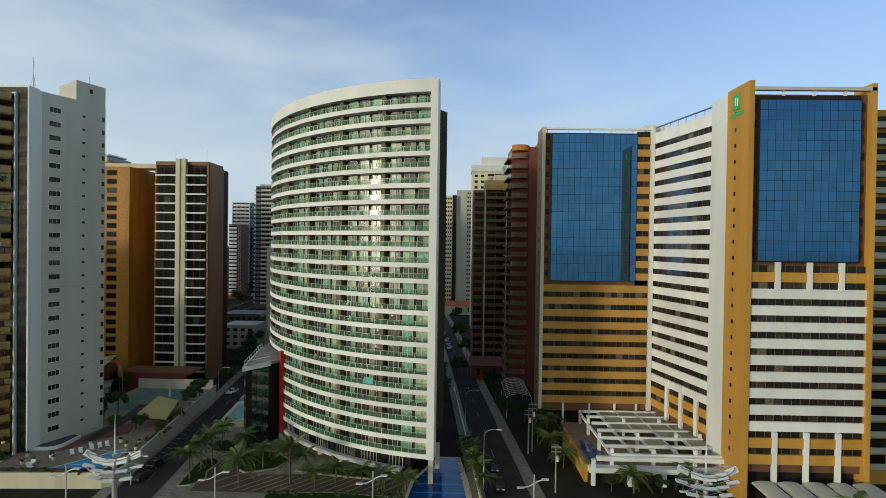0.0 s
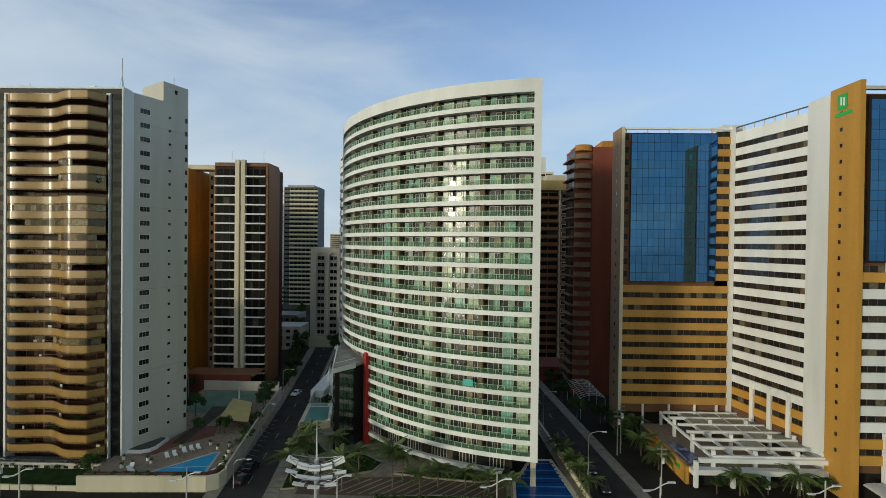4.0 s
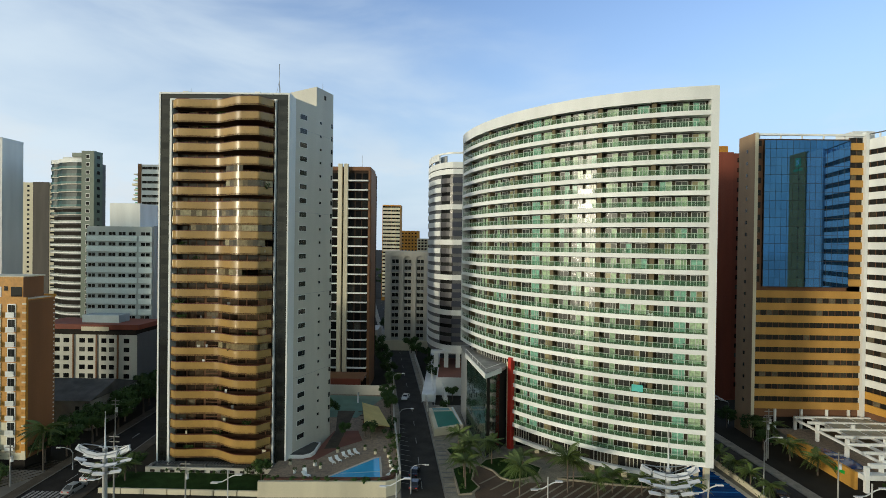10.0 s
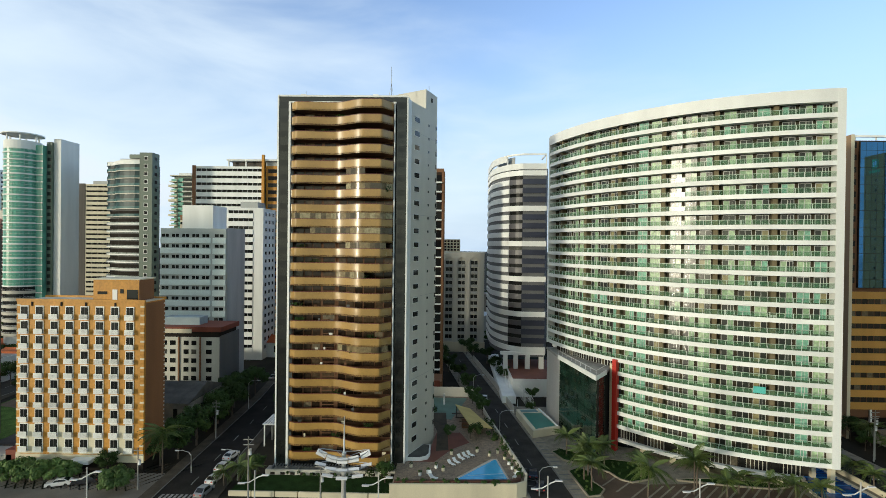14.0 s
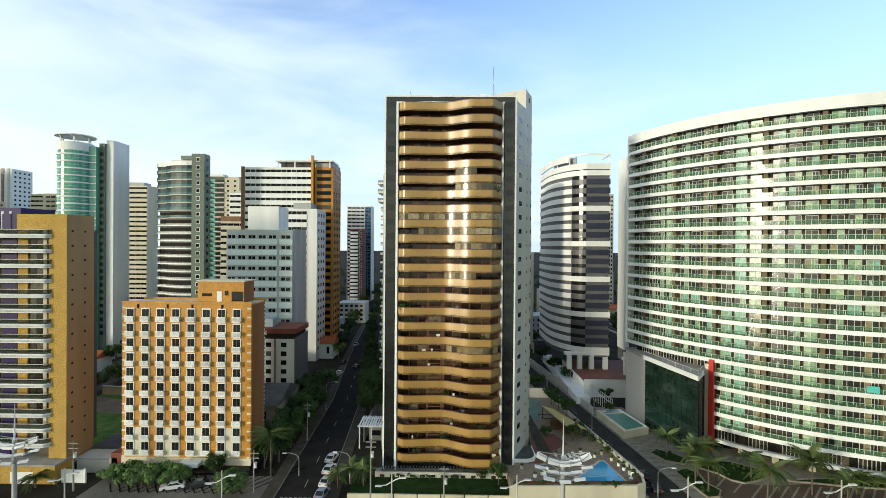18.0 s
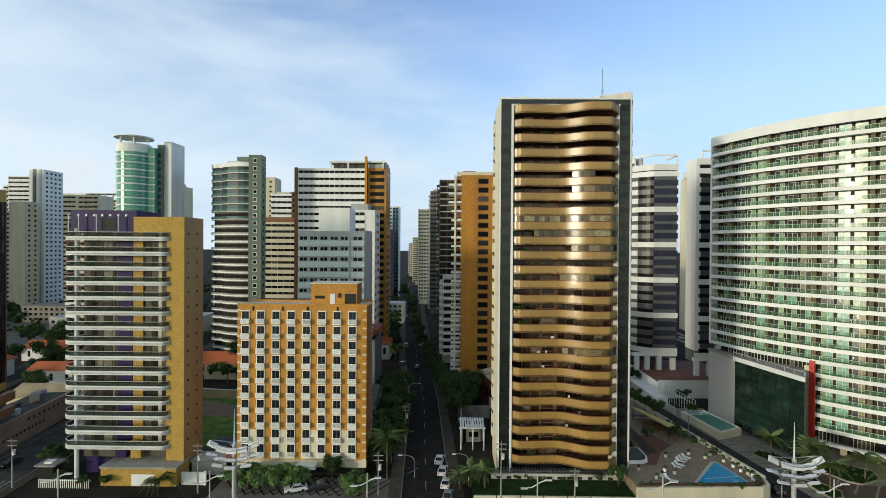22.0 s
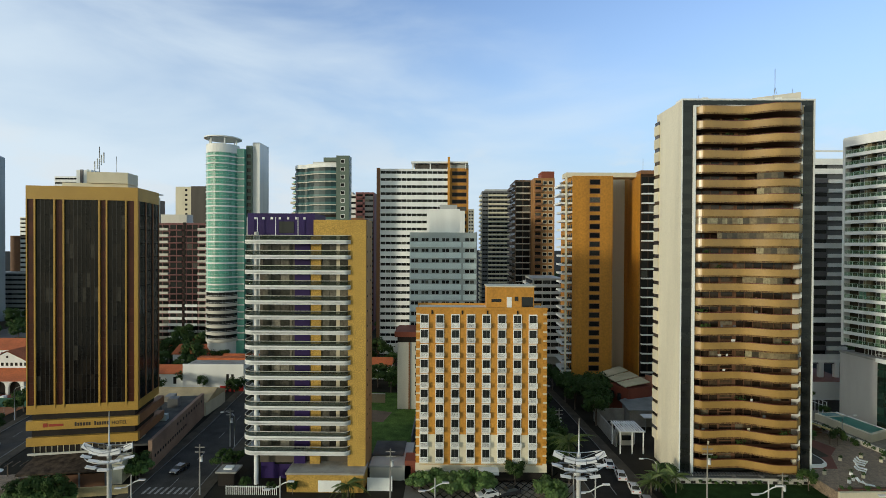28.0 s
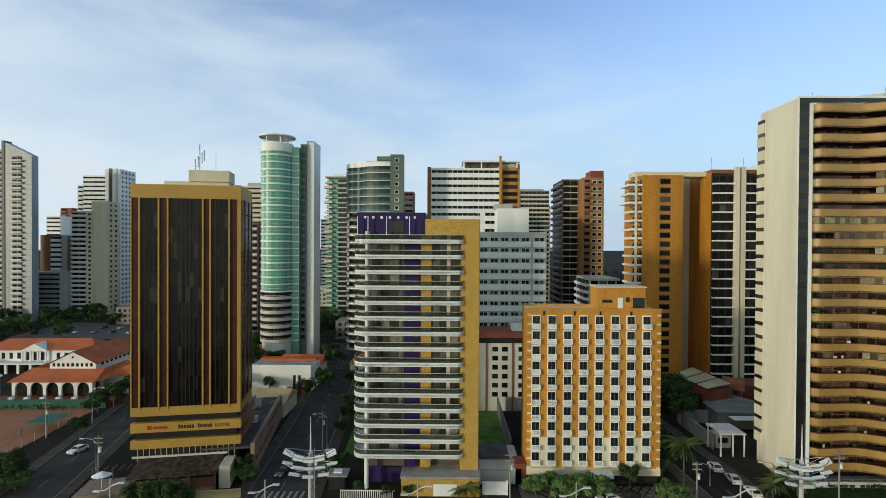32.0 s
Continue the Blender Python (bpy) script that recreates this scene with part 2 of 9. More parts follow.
PURPLE = material("purple_tile", (0.032, 0.018, 0.095), 0.5, stain=0.2, spec=0.2)
GOLD_TRIM = material("gold_band_panel", (0.46, 0.275, 0.055), 0.4, stain=0.12, bump=0.02)
SLATE_GREEN = material("slate_green_tile", (0.115, 0.16, 0.125), 0.5, stain=0.15, streak=True)
NAVY = material("navy_tile", (0.035, 0.04, 0.065), 0.35, stain=0.15)
# Near-black fill: stands for shade in recesses and openings, also plain dark walls.
DARK = material("shade_and_dark_paint", (0.028, 0.024, 0.021), 0.85, grain=0.2, spec=0.15)
GLASS_DARK = material("dark_window_glass", (0.02, 0.022, 0.022), 0.08, stain=0.1, grain=0.0, bump=0.0, spec=0.4, vary=0.3)
BRONZE_GLASS = pane_material("bronze_window_glass", [(0.0, (0.012, 0.010, 0.008)), (0.45, (0.020, 0.016, 0.012)), (0.72, (0.008, 0.007, 0.006)), (0.90, (0.045, 0.04, 0.032)), (0.97, (0.09, 0.085, 0.07))], 0.10, 0.22)
BLUE_GLASS = material("blue_mirror_glass", (0.05, 0.16, 0.38), 0.03, metal=0.92, stain=0.06, grain=0.0, bump=0.0, vary=0.10)
GREEN_GLASS = material("green_tinted_glass", (0.014, 0.034, 0.025), 0.10, stain=0.3, grain=0.0, bump=0.0, spec=0.9, vary=0.45)
AQUA_GLASS = material("aqua_bay_glass", (0.13, 0.40, 0.30), 0.25, metal=0.0, stain=0.25, grain=0.0, bump=0.0, spec=0.9, vary=0.25)
RAIL_GLASS = material("green_railing_glass", (0.15, 0.38, 0.20), 0.12, stain=0.3, grain=0.0, bump=0.0, spec=0.4, alpha=0.20, vary=0.2, scale=0.5)
SMOKE_RAIL = material("smoked_railing_glass", (0.03, 0.045, 0.03), 0.1, stain=0.1, grain=0.0, bump=0.0, spec=0.25, alpha=0.45)
TOP_RAIL = material("pale_green_handrail", (0.42, 0.50, 0.42), 0.4, bump=0.0)
ALU = material("white_aluminium", (0.72, 0.73, 0.72), 0.4, grain=0.04, bump=0.0)
STEEL = material("galvanised_steel", (0.42, 0.43, 0.43), 0.4, metal=0.7, bump=0.0)
BLACK_METAL = material("black_metal", (0.02, 0.02, 0.02), 0.45, bump=0.0)
CURTAINS = curtained("curtained_panes", [(0.0, (0.016, 0.020, 0.015)), (0.36, (0.27, 0.43, 0.26)), (0.52, (0.46, 0.63, 0.41)), (0.64, (0.035, 0.048, 0.034)), (0.80, (0.24, 0.52, 0.40)), (0.93, (0.30, 0.27, 0.14))], 0.32, 0.55, coat=0.4)
HOTEL_PANES = curtained("hotel_panes", [(0.0, (0.020, 0.020, 0.018)), (0.55, (0.055, 0.047, 0.034)), (0.8, (0.028, 0.025, 0.022)), (0.94, (0.15, 0.13, 0.09))], 0.3, 0.2)
FAR_PANES = curtained("far_panes", [(0.0, (0.012, 0.013, 0.013)), (0.5, (0.026, 0.028, 0.027)), (0.8, (0.008, 0.008, 0.009)), (0.94, (0.09, 0.09, 0.08))], 0.15, 0.14)
HOME_PANES = curtained("home_panes", [(0.0, (0.05, 0.05, 0.04)), (0.3, (0.16, 0.15, 0.12)), (0.55, (0.09, 0.085, 0.07)), (0.75, (0.28, 0.26, 0.21)), (0.88, (0.03, 0.03, 0.028))], 0.15, 0.3)
GOLD_PANES = curtained("balcony_panes", [(0.0, (0.03, 0.02, 0.014)), (0.45, (0.10, 0.07, 0.045)), (0.7, (0.05, 0.035, 0.025)), (0.90, (0.20, 0.17, 0.12))], 0.12, 0.4)
# Asphalt in three tones: street shade and open daylight put into the colour.
ASPHALT = material("worn_shaded_asphalt", (0.034, 0.031, 0.027), 0.95, stain=0.3, grain=0.2, scale=0.3, spec=0.08)
LIT_ASPHALT = material("lit_asphalt", (0.072, 0.066, 0.058), 0.95, stain=0.3, grain=0.2, scale=0.3, spec=0.1)
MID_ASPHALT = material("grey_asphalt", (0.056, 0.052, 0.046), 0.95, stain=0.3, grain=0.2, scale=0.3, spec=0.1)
PALE_WALK = material("pale_pavement_slab", (0.29, 0.26, 0.205), 0.92, stain=0.3, grain=0.2, scale=0.6, spec=0.15)
GROUND = material("city_ground", (0.036, 0.032, 0.024), 0.95, stain=0.35, grain=0.2, scale=0.12, spec=0.08)
PAVING = material("pavement_slabs", (0.095, 0.08, 0.06), 0.92, stain=0.3, grain=0.15, scale=0.5, spec=0.12)
KERB = material("kerb_stone", (0.20, 0.19, 0.17), 0.8, stain=0.25)
PAINT = material("road_paint", (0.34, 0.33, 0.31), 0.8, stain=0.5, grain=0.3, scale=1.5, spec=0.2)
GRASS = material("lawn", (0.024, 0.053, 0.013), 0.95, stain=0.35, grain=0.35, scale=0.5, bump=0.5, spec=0.1)
EARTH = material("bare_earth", (0.16, 0.11, 0.07), 0.95, stain=0.3, grain=0.2)
CLAY = material("clay_court", (0.38, 0.15, 0.07), 0.9, stain=0.15)
TILE_ROOF = material("terracotta_tile", (0.50, 0.125, 0.035), 0.8, stain=0.25, grain=0.2, fine=3.0, bump=0.4)
RED_PAVING = material("red_terrace_tile", (0.20, 0.075, 0.05), 0.8, stain=0.2)
STONE_DECK = material("pool_deck_stone", (0.30, 0.23, 0.165), 0.8, stain=0.35, grain=0.3, scale=1.5)
POOL_BLUE = material("pool_water", (0.04, 0.40, 0.72), 0.06, stain=0.1, grain=0.05, bump=0.08, spec=0.6, fine=1.5)
POOL_DARK = material("deep_pool_water", (0.01, 0.065, 0.22), 0.05, stain=0.15, grain=0.05, bump=0.08, fine=1.5)
POOL_GREEN = material("green_pool_cover", (0.02, 0.22, 0.17), 0.3, stain=0.15)
SEA = material("sea_water", (0.012, 0.05, 0.075), 0.12, stain=0.15, grain=0.1, bump=0.35, scale=0.02, fine=0.6)
YELLOW_ROOF = material("yellow_roof_sheet", (0.58, 0.46, 0.17), 0.7, stain=0.15)
LEAF = material("broad_leaf", (0.044, 0.080, 0.020), 0.75, spec=0.2, stain=0.3, grain=0.35, bump=0.0, vary=0.25, scale=0.6)
PALM_LEAF = material("palm_leaf", (0.085, 0.125, 0.026), 0.55, stain=0.25, grain=0.2, bump=0.0, vary=0.25)
BARK = material("bark", (0.13, 0.10, 0.075), 0.9, stain=0.25, grain=0.3)
SIGN_GREEN = material("green_sign", (0.02, 0.42, 0.06), 0.4, bump=0.0)
LETTER_DARK = material("dark_letters", (0.03, 0.02, 0.015), 0.5, bump=0.0)
LETTER_RED = material("red_letters", (0.35, 0.04, 0.02), 0.5, bump=0.0)
CAR_WHITE = material("white_car_paint", (0.75, 0.75, 0.75), 0.25, stain=0.05, grain=0.0, bump=0.0, coat=0.6)
CAR_DARK = material("dark_car_paint", (0.03, 0.03, 0.035), 0.25, stain=0.05, grain=0.0, bump=0.0, coat=0.6)
CAR_SILVER = material("silver_car_paint", (0.40, 0.41, 0.42), 0.3, metal=0.5, stain=0.05, grain=0.0, bump=0.0, coat=0.6)
AQUA_PANES = curtained("aqua_bay_panes", [(0.0, (0.08, 0.32, 0.23)), (0.35, (0.14, 0.44, 0.33)), (0.6, (0.24, 0.55, 0.44)), (0.8, (0.05, 0.20, 0.15)), (0.92, (0.40, 0.62, 0.53))], 0.3, 0.5)
RUBBER = material("tyre_rubber", (0.02, 0.02, 0.02), 0.8, bump=0.0)


# ---- mesh helpers ----
def part(name, data, mat, parent=None, label="", loc=(0, 0, 0), rz=0.0):
    """Links mesh data (or a bmesh) as one object under a thing or a part."""
    if isinstance(data, bmesh.types.BMesh):
        me = bpy.data.meshes.new(name)
        data.to_mesh(me)
        data.free()
        data = me
    if mat is not None and not data.materials:
        data.materials.append(mat)
    ob = new(name, data)
    ob.location, ob.rotation_euler = loc, (0, 0, rz)
    if parent is not None:
        ob.parent = parent
    if label:
        ob["label"] = label
    return ob


def thing(name, x=0, y=0, z=0, rz=0, label="", category="", group="", kind=""):
    ob = new(name)
    ob.empty_display_size = 0.5
    ob.location, ob.rotation_euler = (x, y, z), (0, 0, radians(rz))
    return tagged(ob, label, category, group, kind)


def raw(name, verts, faces, smooth=False):
    me = bpy.data.meshes.new(name)
    me.from_pydata(verts, [], faces)
    if smooth:
        me.polygons.foreach_set("use_smooth", [True] * len(me.polygons))
    me.update()
    return me


CUBE = [(0, 3, 2, 1), (4, 5, 6, 7), (0, 1, 5, 4), (1, 2, 6, 5), (2, 3, 7, 6), (3, 0, 4, 7)]
shared = {}


def corners(x0, x1, y0, y1, z0, z1):
    return [(x0, y0, z0), (x1, y0, z0), (x1, y1, z0), (x0, y1, z0), (x0, y0, z1), (x1, y0, z1), (x1, y1, z1), (x0, y1, z1)]


def box(name, parent, mat, x0, x1, y0, y1, z0, z1, label=""):
    """A block; blocks of one size and material share a mesh."""
    key = (mat.name, round(x1 - x0, 3), round(y1 - y0, 3), round(z1 - z0, 3))
    if key not in shared:
        shared[key] = raw(name, corners(0, x1 - x0, 0, y1 - y0, 0, z1 - z0), CUBE)
        shared[key].materials.append(mat)
    return part(name, shared[key], mat, parent, label, (x0, y0, z0))


def blocks(name, parent, mat, boxes, label="", kind=""):
    """Many small blocks of one make joined in one mesh."""
    v, f = [], []
    for b in boxes:
        k = len(v)
        v += corners(*b)
        f += [tuple(i + k for i in q) for q in CUBE]
    ob = part(name, raw(name, v, f), mat, parent, label)
    if kind:
        ob["kind"] = kind
    return ob


def prism(name, parent, mat, outline, z0, z1, label="", smooth=False):
    """An upright prism over a plan outline (anticlockwise)."""
    n = len(outline)
    v = [(x, y, z0) for x, y in outline] + [(x, y, z1) for x, y in outline]
    f = [tuple(range(n - 1, -1, -1)), tuple(range(n, 2 * n))] + [(i, (i + 1) % n, n + (i + 1) % n, n + i) for i in range(n)]
    return part(name, raw(name, v, f), mat, parent, label)


def offset(path, d):
    """A plan path moved d metres to its right."""
    out = []
    for i, p in enumerate(path):
        a, b = Vector(path[max(i - 1, 0)]), Vector(path[min(i + 1, len(path) - 1)])
        t = (b - a).normalized()
        out.append((p[0] + t.y * d, p[1] - t.x * d))
    return out


def ribbon_mesh(name, path, thick, z0, z1):
    """A wall along a plan path, thick metres to the left of it."""
    inner, n = offset(path, -thick), len(path)
    v = [(x, y, z) for z in (z0, z1) for p in (path, inner) for x, y in p]
    f = []
    for i in range(n - 1):
        a, b, c, d = i, n + i, 2 * n + i, 3 * n + i
        f += [(a, a + 1, c + 1, c), (b + 1, b, d, d + 1), (c, c + 1, d + 1, d), (a + 1, a, b, b + 1)]
    f += [(0, 2 * n, 3 * n, n), (n - 1, 2 * n - 1, 4 * n - 1, 3 * n - 1)]
    return raw(name, v, f)


def ribbon(name, parent, mat, path, thick, z0, z1, label=""):
    return part(name, ribbon_mesh(name, path, thick, z0, z1), mat, parent, label)


def tube(name, parent, mat, points, radius, sides=6, label="", taper=1.0):
    v, f = [], []
    for i, p in enumerate(points):
        a, b = Vector(points[max(i - 1, 0)]), Vector(points[min(i + 1, len(points) - 1)])
        t = (b - a).normalized()
        s = t.cross(Vector((0, 0, 1)) if abs(t.z) < 0.9 else Vector((1, 0, 0))).normalized()
        u = t.cross(s)
        r = radius * (1 + (taper - 1) * i / (len(points) - 1))
        for k in range(sides):
            w = 2 * math.pi * k / sides
            v.append(tuple(Vector(p) + s * math.cos(w) * r + u * math.sin(w) * r))
    for i in range(len(points) - 1):
        for k in range(sides):
            a, b = i * sides + k, i * sides + (k + 1) % sides
            f.append((a, b, b + sides, a + sides))
    f += [tuple(range(sides)), tuple(range(len(v) - 1, len(v) - sides - 1, -1))]
    return part(name, raw(name, v, f, True), mat, parent, label)


def arc(cx, cy, r, a0, a1, n):
    return [(cx + r * math.cos(radians(a0 + (a1 - a0) * i / n)), cy + r * math.sin(radians(a0 + (a1 - a0) * i / n))) for i in range(n + 1)]


# ---- ground, sea and streets ----
ground = part("ground", raw("ground", [(-2500, 30, 0), (2500, 30, 0), (2500, 4200, 0), (-2500, 4200, 0)], [(0, 1, 2, 3)]), GROUND)
tagged(ground, "grey-brown city ground reaching to the horizon", "ground", kind="structure")
beach = part("beach", raw("beach", [(-2500, -40, -0.6), (2500, -40, -0.6), (2500, 30, 0), (-2500, 30, 0)], [(0, 1, 2, 3)]), EARTH)
tagged(beach, "sandy beach strip along the avenue", "beach", kind="structure")
sea = part("water", raw("water", [(-4000, -4500, -1), (4000, -4500, -1), (4000, -39, -0.62), (-4000, -39, -0.62)], [(0, 1, 2, 3)]), SEA)
tagged(sea, "dark blue open sea water", "sea", kind="structure")


def street(name, left, right, label, dashes=True, surface=ASPHALT, walkway=PAVING):
    """A street between two kerb lines given as plan points, with kerbs, pavements and a dashed middle line."""
    n = len(left)
    v = [(x, y, 0.03) for x, y in left] + [(x, y, 0.03) for x, y in right]
    ob = part(name, raw(name, v, [(i, n + i, n + i + 1, i + 1) for i in range(n - 1)]), surface)
    tagged(ob, label, "road", kind="structure")
    for side, edge in ((-1, left), (1, right)):
        near = [(x + side * 0.02, y) for x, y in edge]
        far = [(x + side * 2.6, y) for x, y in edge]
        a, b = (far, near) if side < 0 else (near, far)
        v = [(x, y, z) for z in (0.0, 0.14) for p in (a, b) for x, y in p]
        f = []
        for i in range(n - 1):
            f += [(2 * n + i, 3 * n + i, 3 * n + i + 1, 2 * n + i + 1), (i, 2 * n + i, 2 * n + i + 1, i + 1), (n + i, n + i + 1, 3 * n + i + 1, 3 * n + i)]
        f.append((0, n, 3 * n, 2 * n))
        tagged(part("pavement", raw("pavement", v, f), walkway), "worn concrete pavement along the street", "pavement", kind="structure")
        kerb = part("kerb", ribbon_mesh("kerb", [(x + side * 0.02, y) for x, y in edge], 0.2 * -side, 0.0, 0.16), KERB)
        tagged(kerb, "pale kerb stones along the street", "kerb", kind="structure")
    if dashes:
        out = []
        for i in range(n - 1):
            a0, a1 = [(Vector(left[k]) + Vector(right[k])) / 2 for k in (i, i + 1)]
            steps = int((a1 - a0).length / 11)
            for s in range(steps):
                p, q = a0.lerp(a1, s / steps), a0.lerp(a1, (s + 0.3) / steps)
                t = (q - p).normalized() * 0.07
                out.append(((p.x - t.y, p.y + t.x, 0.045), (p.x + t.y, p.y - t.x, 0.045), (q.x + t.y, q.y - t.x, 0.045), (q.x - t.y, q.y + t.x, 0.045)))
        v = [c for q in out for c in q]
        tagged(part("road_marking", raw("road_marking", v, [(4 * i, 4 * i + 1, 4 * i + 2, 4 * i + 3) for i in range(len(out))]), PAINT), "worn white dashed lane line", "road marking", kind="structure")


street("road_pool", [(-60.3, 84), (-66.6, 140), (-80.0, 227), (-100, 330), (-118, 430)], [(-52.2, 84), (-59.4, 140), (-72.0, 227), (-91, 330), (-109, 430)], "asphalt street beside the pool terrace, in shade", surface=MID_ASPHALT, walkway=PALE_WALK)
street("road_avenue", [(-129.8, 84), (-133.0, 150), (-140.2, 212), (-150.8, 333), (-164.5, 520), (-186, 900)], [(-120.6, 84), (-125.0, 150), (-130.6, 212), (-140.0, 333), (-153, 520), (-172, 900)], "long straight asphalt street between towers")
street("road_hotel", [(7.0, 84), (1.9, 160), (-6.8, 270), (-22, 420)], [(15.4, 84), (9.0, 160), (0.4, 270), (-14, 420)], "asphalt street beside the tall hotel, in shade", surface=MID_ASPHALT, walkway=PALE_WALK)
street("road_motel", [(-216.2, 84), (-219.5, 130), (-226, 190), (-232, 240)], [(-205.0, 84), (-208.8, 137), (-214, 190), (-220, 240)], "asphalt side street with a zebra crossing", surface=LIT_ASPHALT)
street("road_club", [(-260.5, 84), (-271.5, 137), (-284, 200), (-300, 300)], [(-250.0, 84), (-260.5, 129), (-273, 200), (-289, 300)], "asphalt street beside the tennis court", surface=LIT_ASPHALT)
seafront = part("road_seafront", raw("road_seafront", [(-330, 58, 0.02), (130, 58, 0.02), (130, 84, 0.02), (-330, 84, 0.02)], [(0, 1, 2, 3)]), LIT_ASPHALT)
tagged(seafront, "wide seafront avenue of dark asphalt", "road", kind="structure")


count_panes, rest_panes = {}, {}


def panes(parent, pair, boxes, name="window_pane", most=300):
    """Window panes as parts of their own up to a number for each building; the rest joined."""
    top = parent
    while top.parent is not None:
        top = top.parent
    done = count_panes.get(top.name, 0)
    for b in boxes[:max(most - done, 0)]:
        box(name, parent, pair[0], *b)
    count_panes[top.name] = done + len(boxes)
    rest = boxes[max(most - done, 0):]
    if rest:
        rest_panes.setdefault((parent, pair[1]), []).extend(rest)


def join_rest():
    """Links the gathered rest of the panes, one part for each building and make."""
    for (parent, mat), boxes in rest_panes.items():
        blocks("glazing", parent, mat, boxes, kind="stuff")
    rest_panes.clear()


def bays(x0, x1, n, gap):
    """n spans of equal width between x0 and x1 with a gap between them."""
    w = (x1 - x0 + gap) / n
    return [(x0 + i * w, x0 + (i + 1) * w - gap) for i in range(n)]


# ---- gold tower with wavy balconies ----
def gold_tower():
    t = thing("apartment_tower", -111.7, 100.6, 0, 0, "tall apartment tower with wavy gold balconies and black side strips", "tower")
    part("body", raw("body", *solid([(0, 2.6), (26.75, 2.6), (29.4, 8.6), (31.6, 14.7), (24, 16.4), (0, 12)], 0, 76.0)), PALE, t, "pale grey tiled side walls")
    prism("roof_core", t, PALE, [(21.8, 13.4), (29.36, 8.64), (31.57, 14.68), (24, 16.3), (21.8, 16.0)], 76.0, 80.3, "pale lift core above the roof")
    box("cream_side", t, material("cream_tile", (0.72, 0.67, 0.52), 0.55, stain=0.14, streak=True), -0.06, 0.0, -0.03, 11.9, 0, 75.95, "cream tiled west wall")
    prism("side_fin", t, WHITE, [(-0.02, -0.05), (0.24, -0.05), (0.24, 2.62), (-0.02, 2.62)], 0, 76.0)
    prism("side_fin", t, WHITE, [(26.02, -0.05), (26.3, -0.05), (26.77, 2.62), (26.02, 2.62)], 0, 76.0)
    box("top_beam", t, WHITE, -0.02, 26.35, -0.06, 2.6, 76.0, 76.35)
    for x0, x1 in ((0.24, 2.3), (24.0, 26.02)):
        box("black_strip", t, BLACK_STONE, x0, x1, 0.12, 2.6, 0.6, 75.0, "polished black granite strip")
        for k in range(25):
            box("strip_window", t, GLASS_DARK, x0 + 0.25, x1 - 0.25, 0.08, 0.14, 3.8 + 2.917 * k, 5.0 + 2.917 * k)
    for x0, x1 in ((2.3, 2.72), (23.5, 23.74)):
        box("pilaster", t, WHITE, x0, x1, -0.35, 2.0, 0.6, 74.75)
    box("lintel", t, BLACK_STONE, 0.24, 26.02, 0.1, 2.6, 75.0, 76.0)
    box("crown_beam", t, WHITE, 2.3, 23.92, -0.33, 1.2, 74.7, 75.0)
    box("back_wall", t, BROWN_WALL, 2.72, 23.5, 2.0, 2.6, 0.6, 74.3, "brown recessed wall behind the balconies")

    def reach(u):
        s = lambda a, b: (lambda q: q * q * (3 - 2 * q))(min(max((u - a) / (b - a), 0), 1))
        return 0.15 + 0.75 * s(0.0, 0.07) - 0.5 * s(0.10, 0.38) + 2.7 * s(0.42, 0.74) - 2.2 * s(0.89, 1.0)

    path = [(2.8 + 20.6 * i / 80, -reach(i / 80)) for i in range(81)]
    floor_plan = path + [(23.4, 2.05), (2.8, 2.05)]
    parapet, slab = ribbon_mesh("parapet", path, 0.16, 0, 1.62), None
    rail = ribbon_mesh("rail", offset(path, -0.05), 0.06, 1.66, 1.76)
    rng = random.Random(3)
    for k in range(25):
        z = 3.1 + 2.917 * k
        b = part("balcony", parapet, GOLD_STONE, t, loc=(0, 0, z))
        if slab is None:
            slab = raw("slab", *solid(floor_plan, 0.0, 0.28))
        part("slab", slab, BROWN_WALL, b, loc=(0, 0, 0.02))
        part("rail", rail, MAROON, b)
        row = [(x, min(x + w, 23.3), 1.93, 2.0, z + 1.0, z + 2.7) for x, w in ((3.0, 1.9), (5.2, 1.5), (6.9, 1.6), (9.0, 2.4), (12.2, 1.5), (13.9, 1.5), (15.6, 1.5), (17.4, 2.2), (19.8, 1.5), (21.5, 1.6))]
        panes(t, GOLD_PANES, row)
        if k < 24:
            blocks("window_surround", t, BROWN_WALL, [(8.8, 11.6, 1.90, 1.98, z + 1.55, z + 1.72), (8.8, 9.0, 1.90, 1.98, z + 1.72, z + 2.6), (11.4, 11.6, 1.90, 1.98, z + 1.72, z + 2.6)])
        closed = {18: (44, 80), 16: (0, 80), 15: (16, 80), 14: (44, 78), 12: (36, 60), 7: (38, 80), 19: (44, 60)}.get(k)
        if closed:
            span = offset(path, -0.1)
            for i in range(closed[0], closed[1] - 3, 4):
                part("glazing_panel", ribbon_mesh("glazing_panel", span[i:i + 5], 0.04, 1.76, 2.9), GLAZED_IN[0], b)
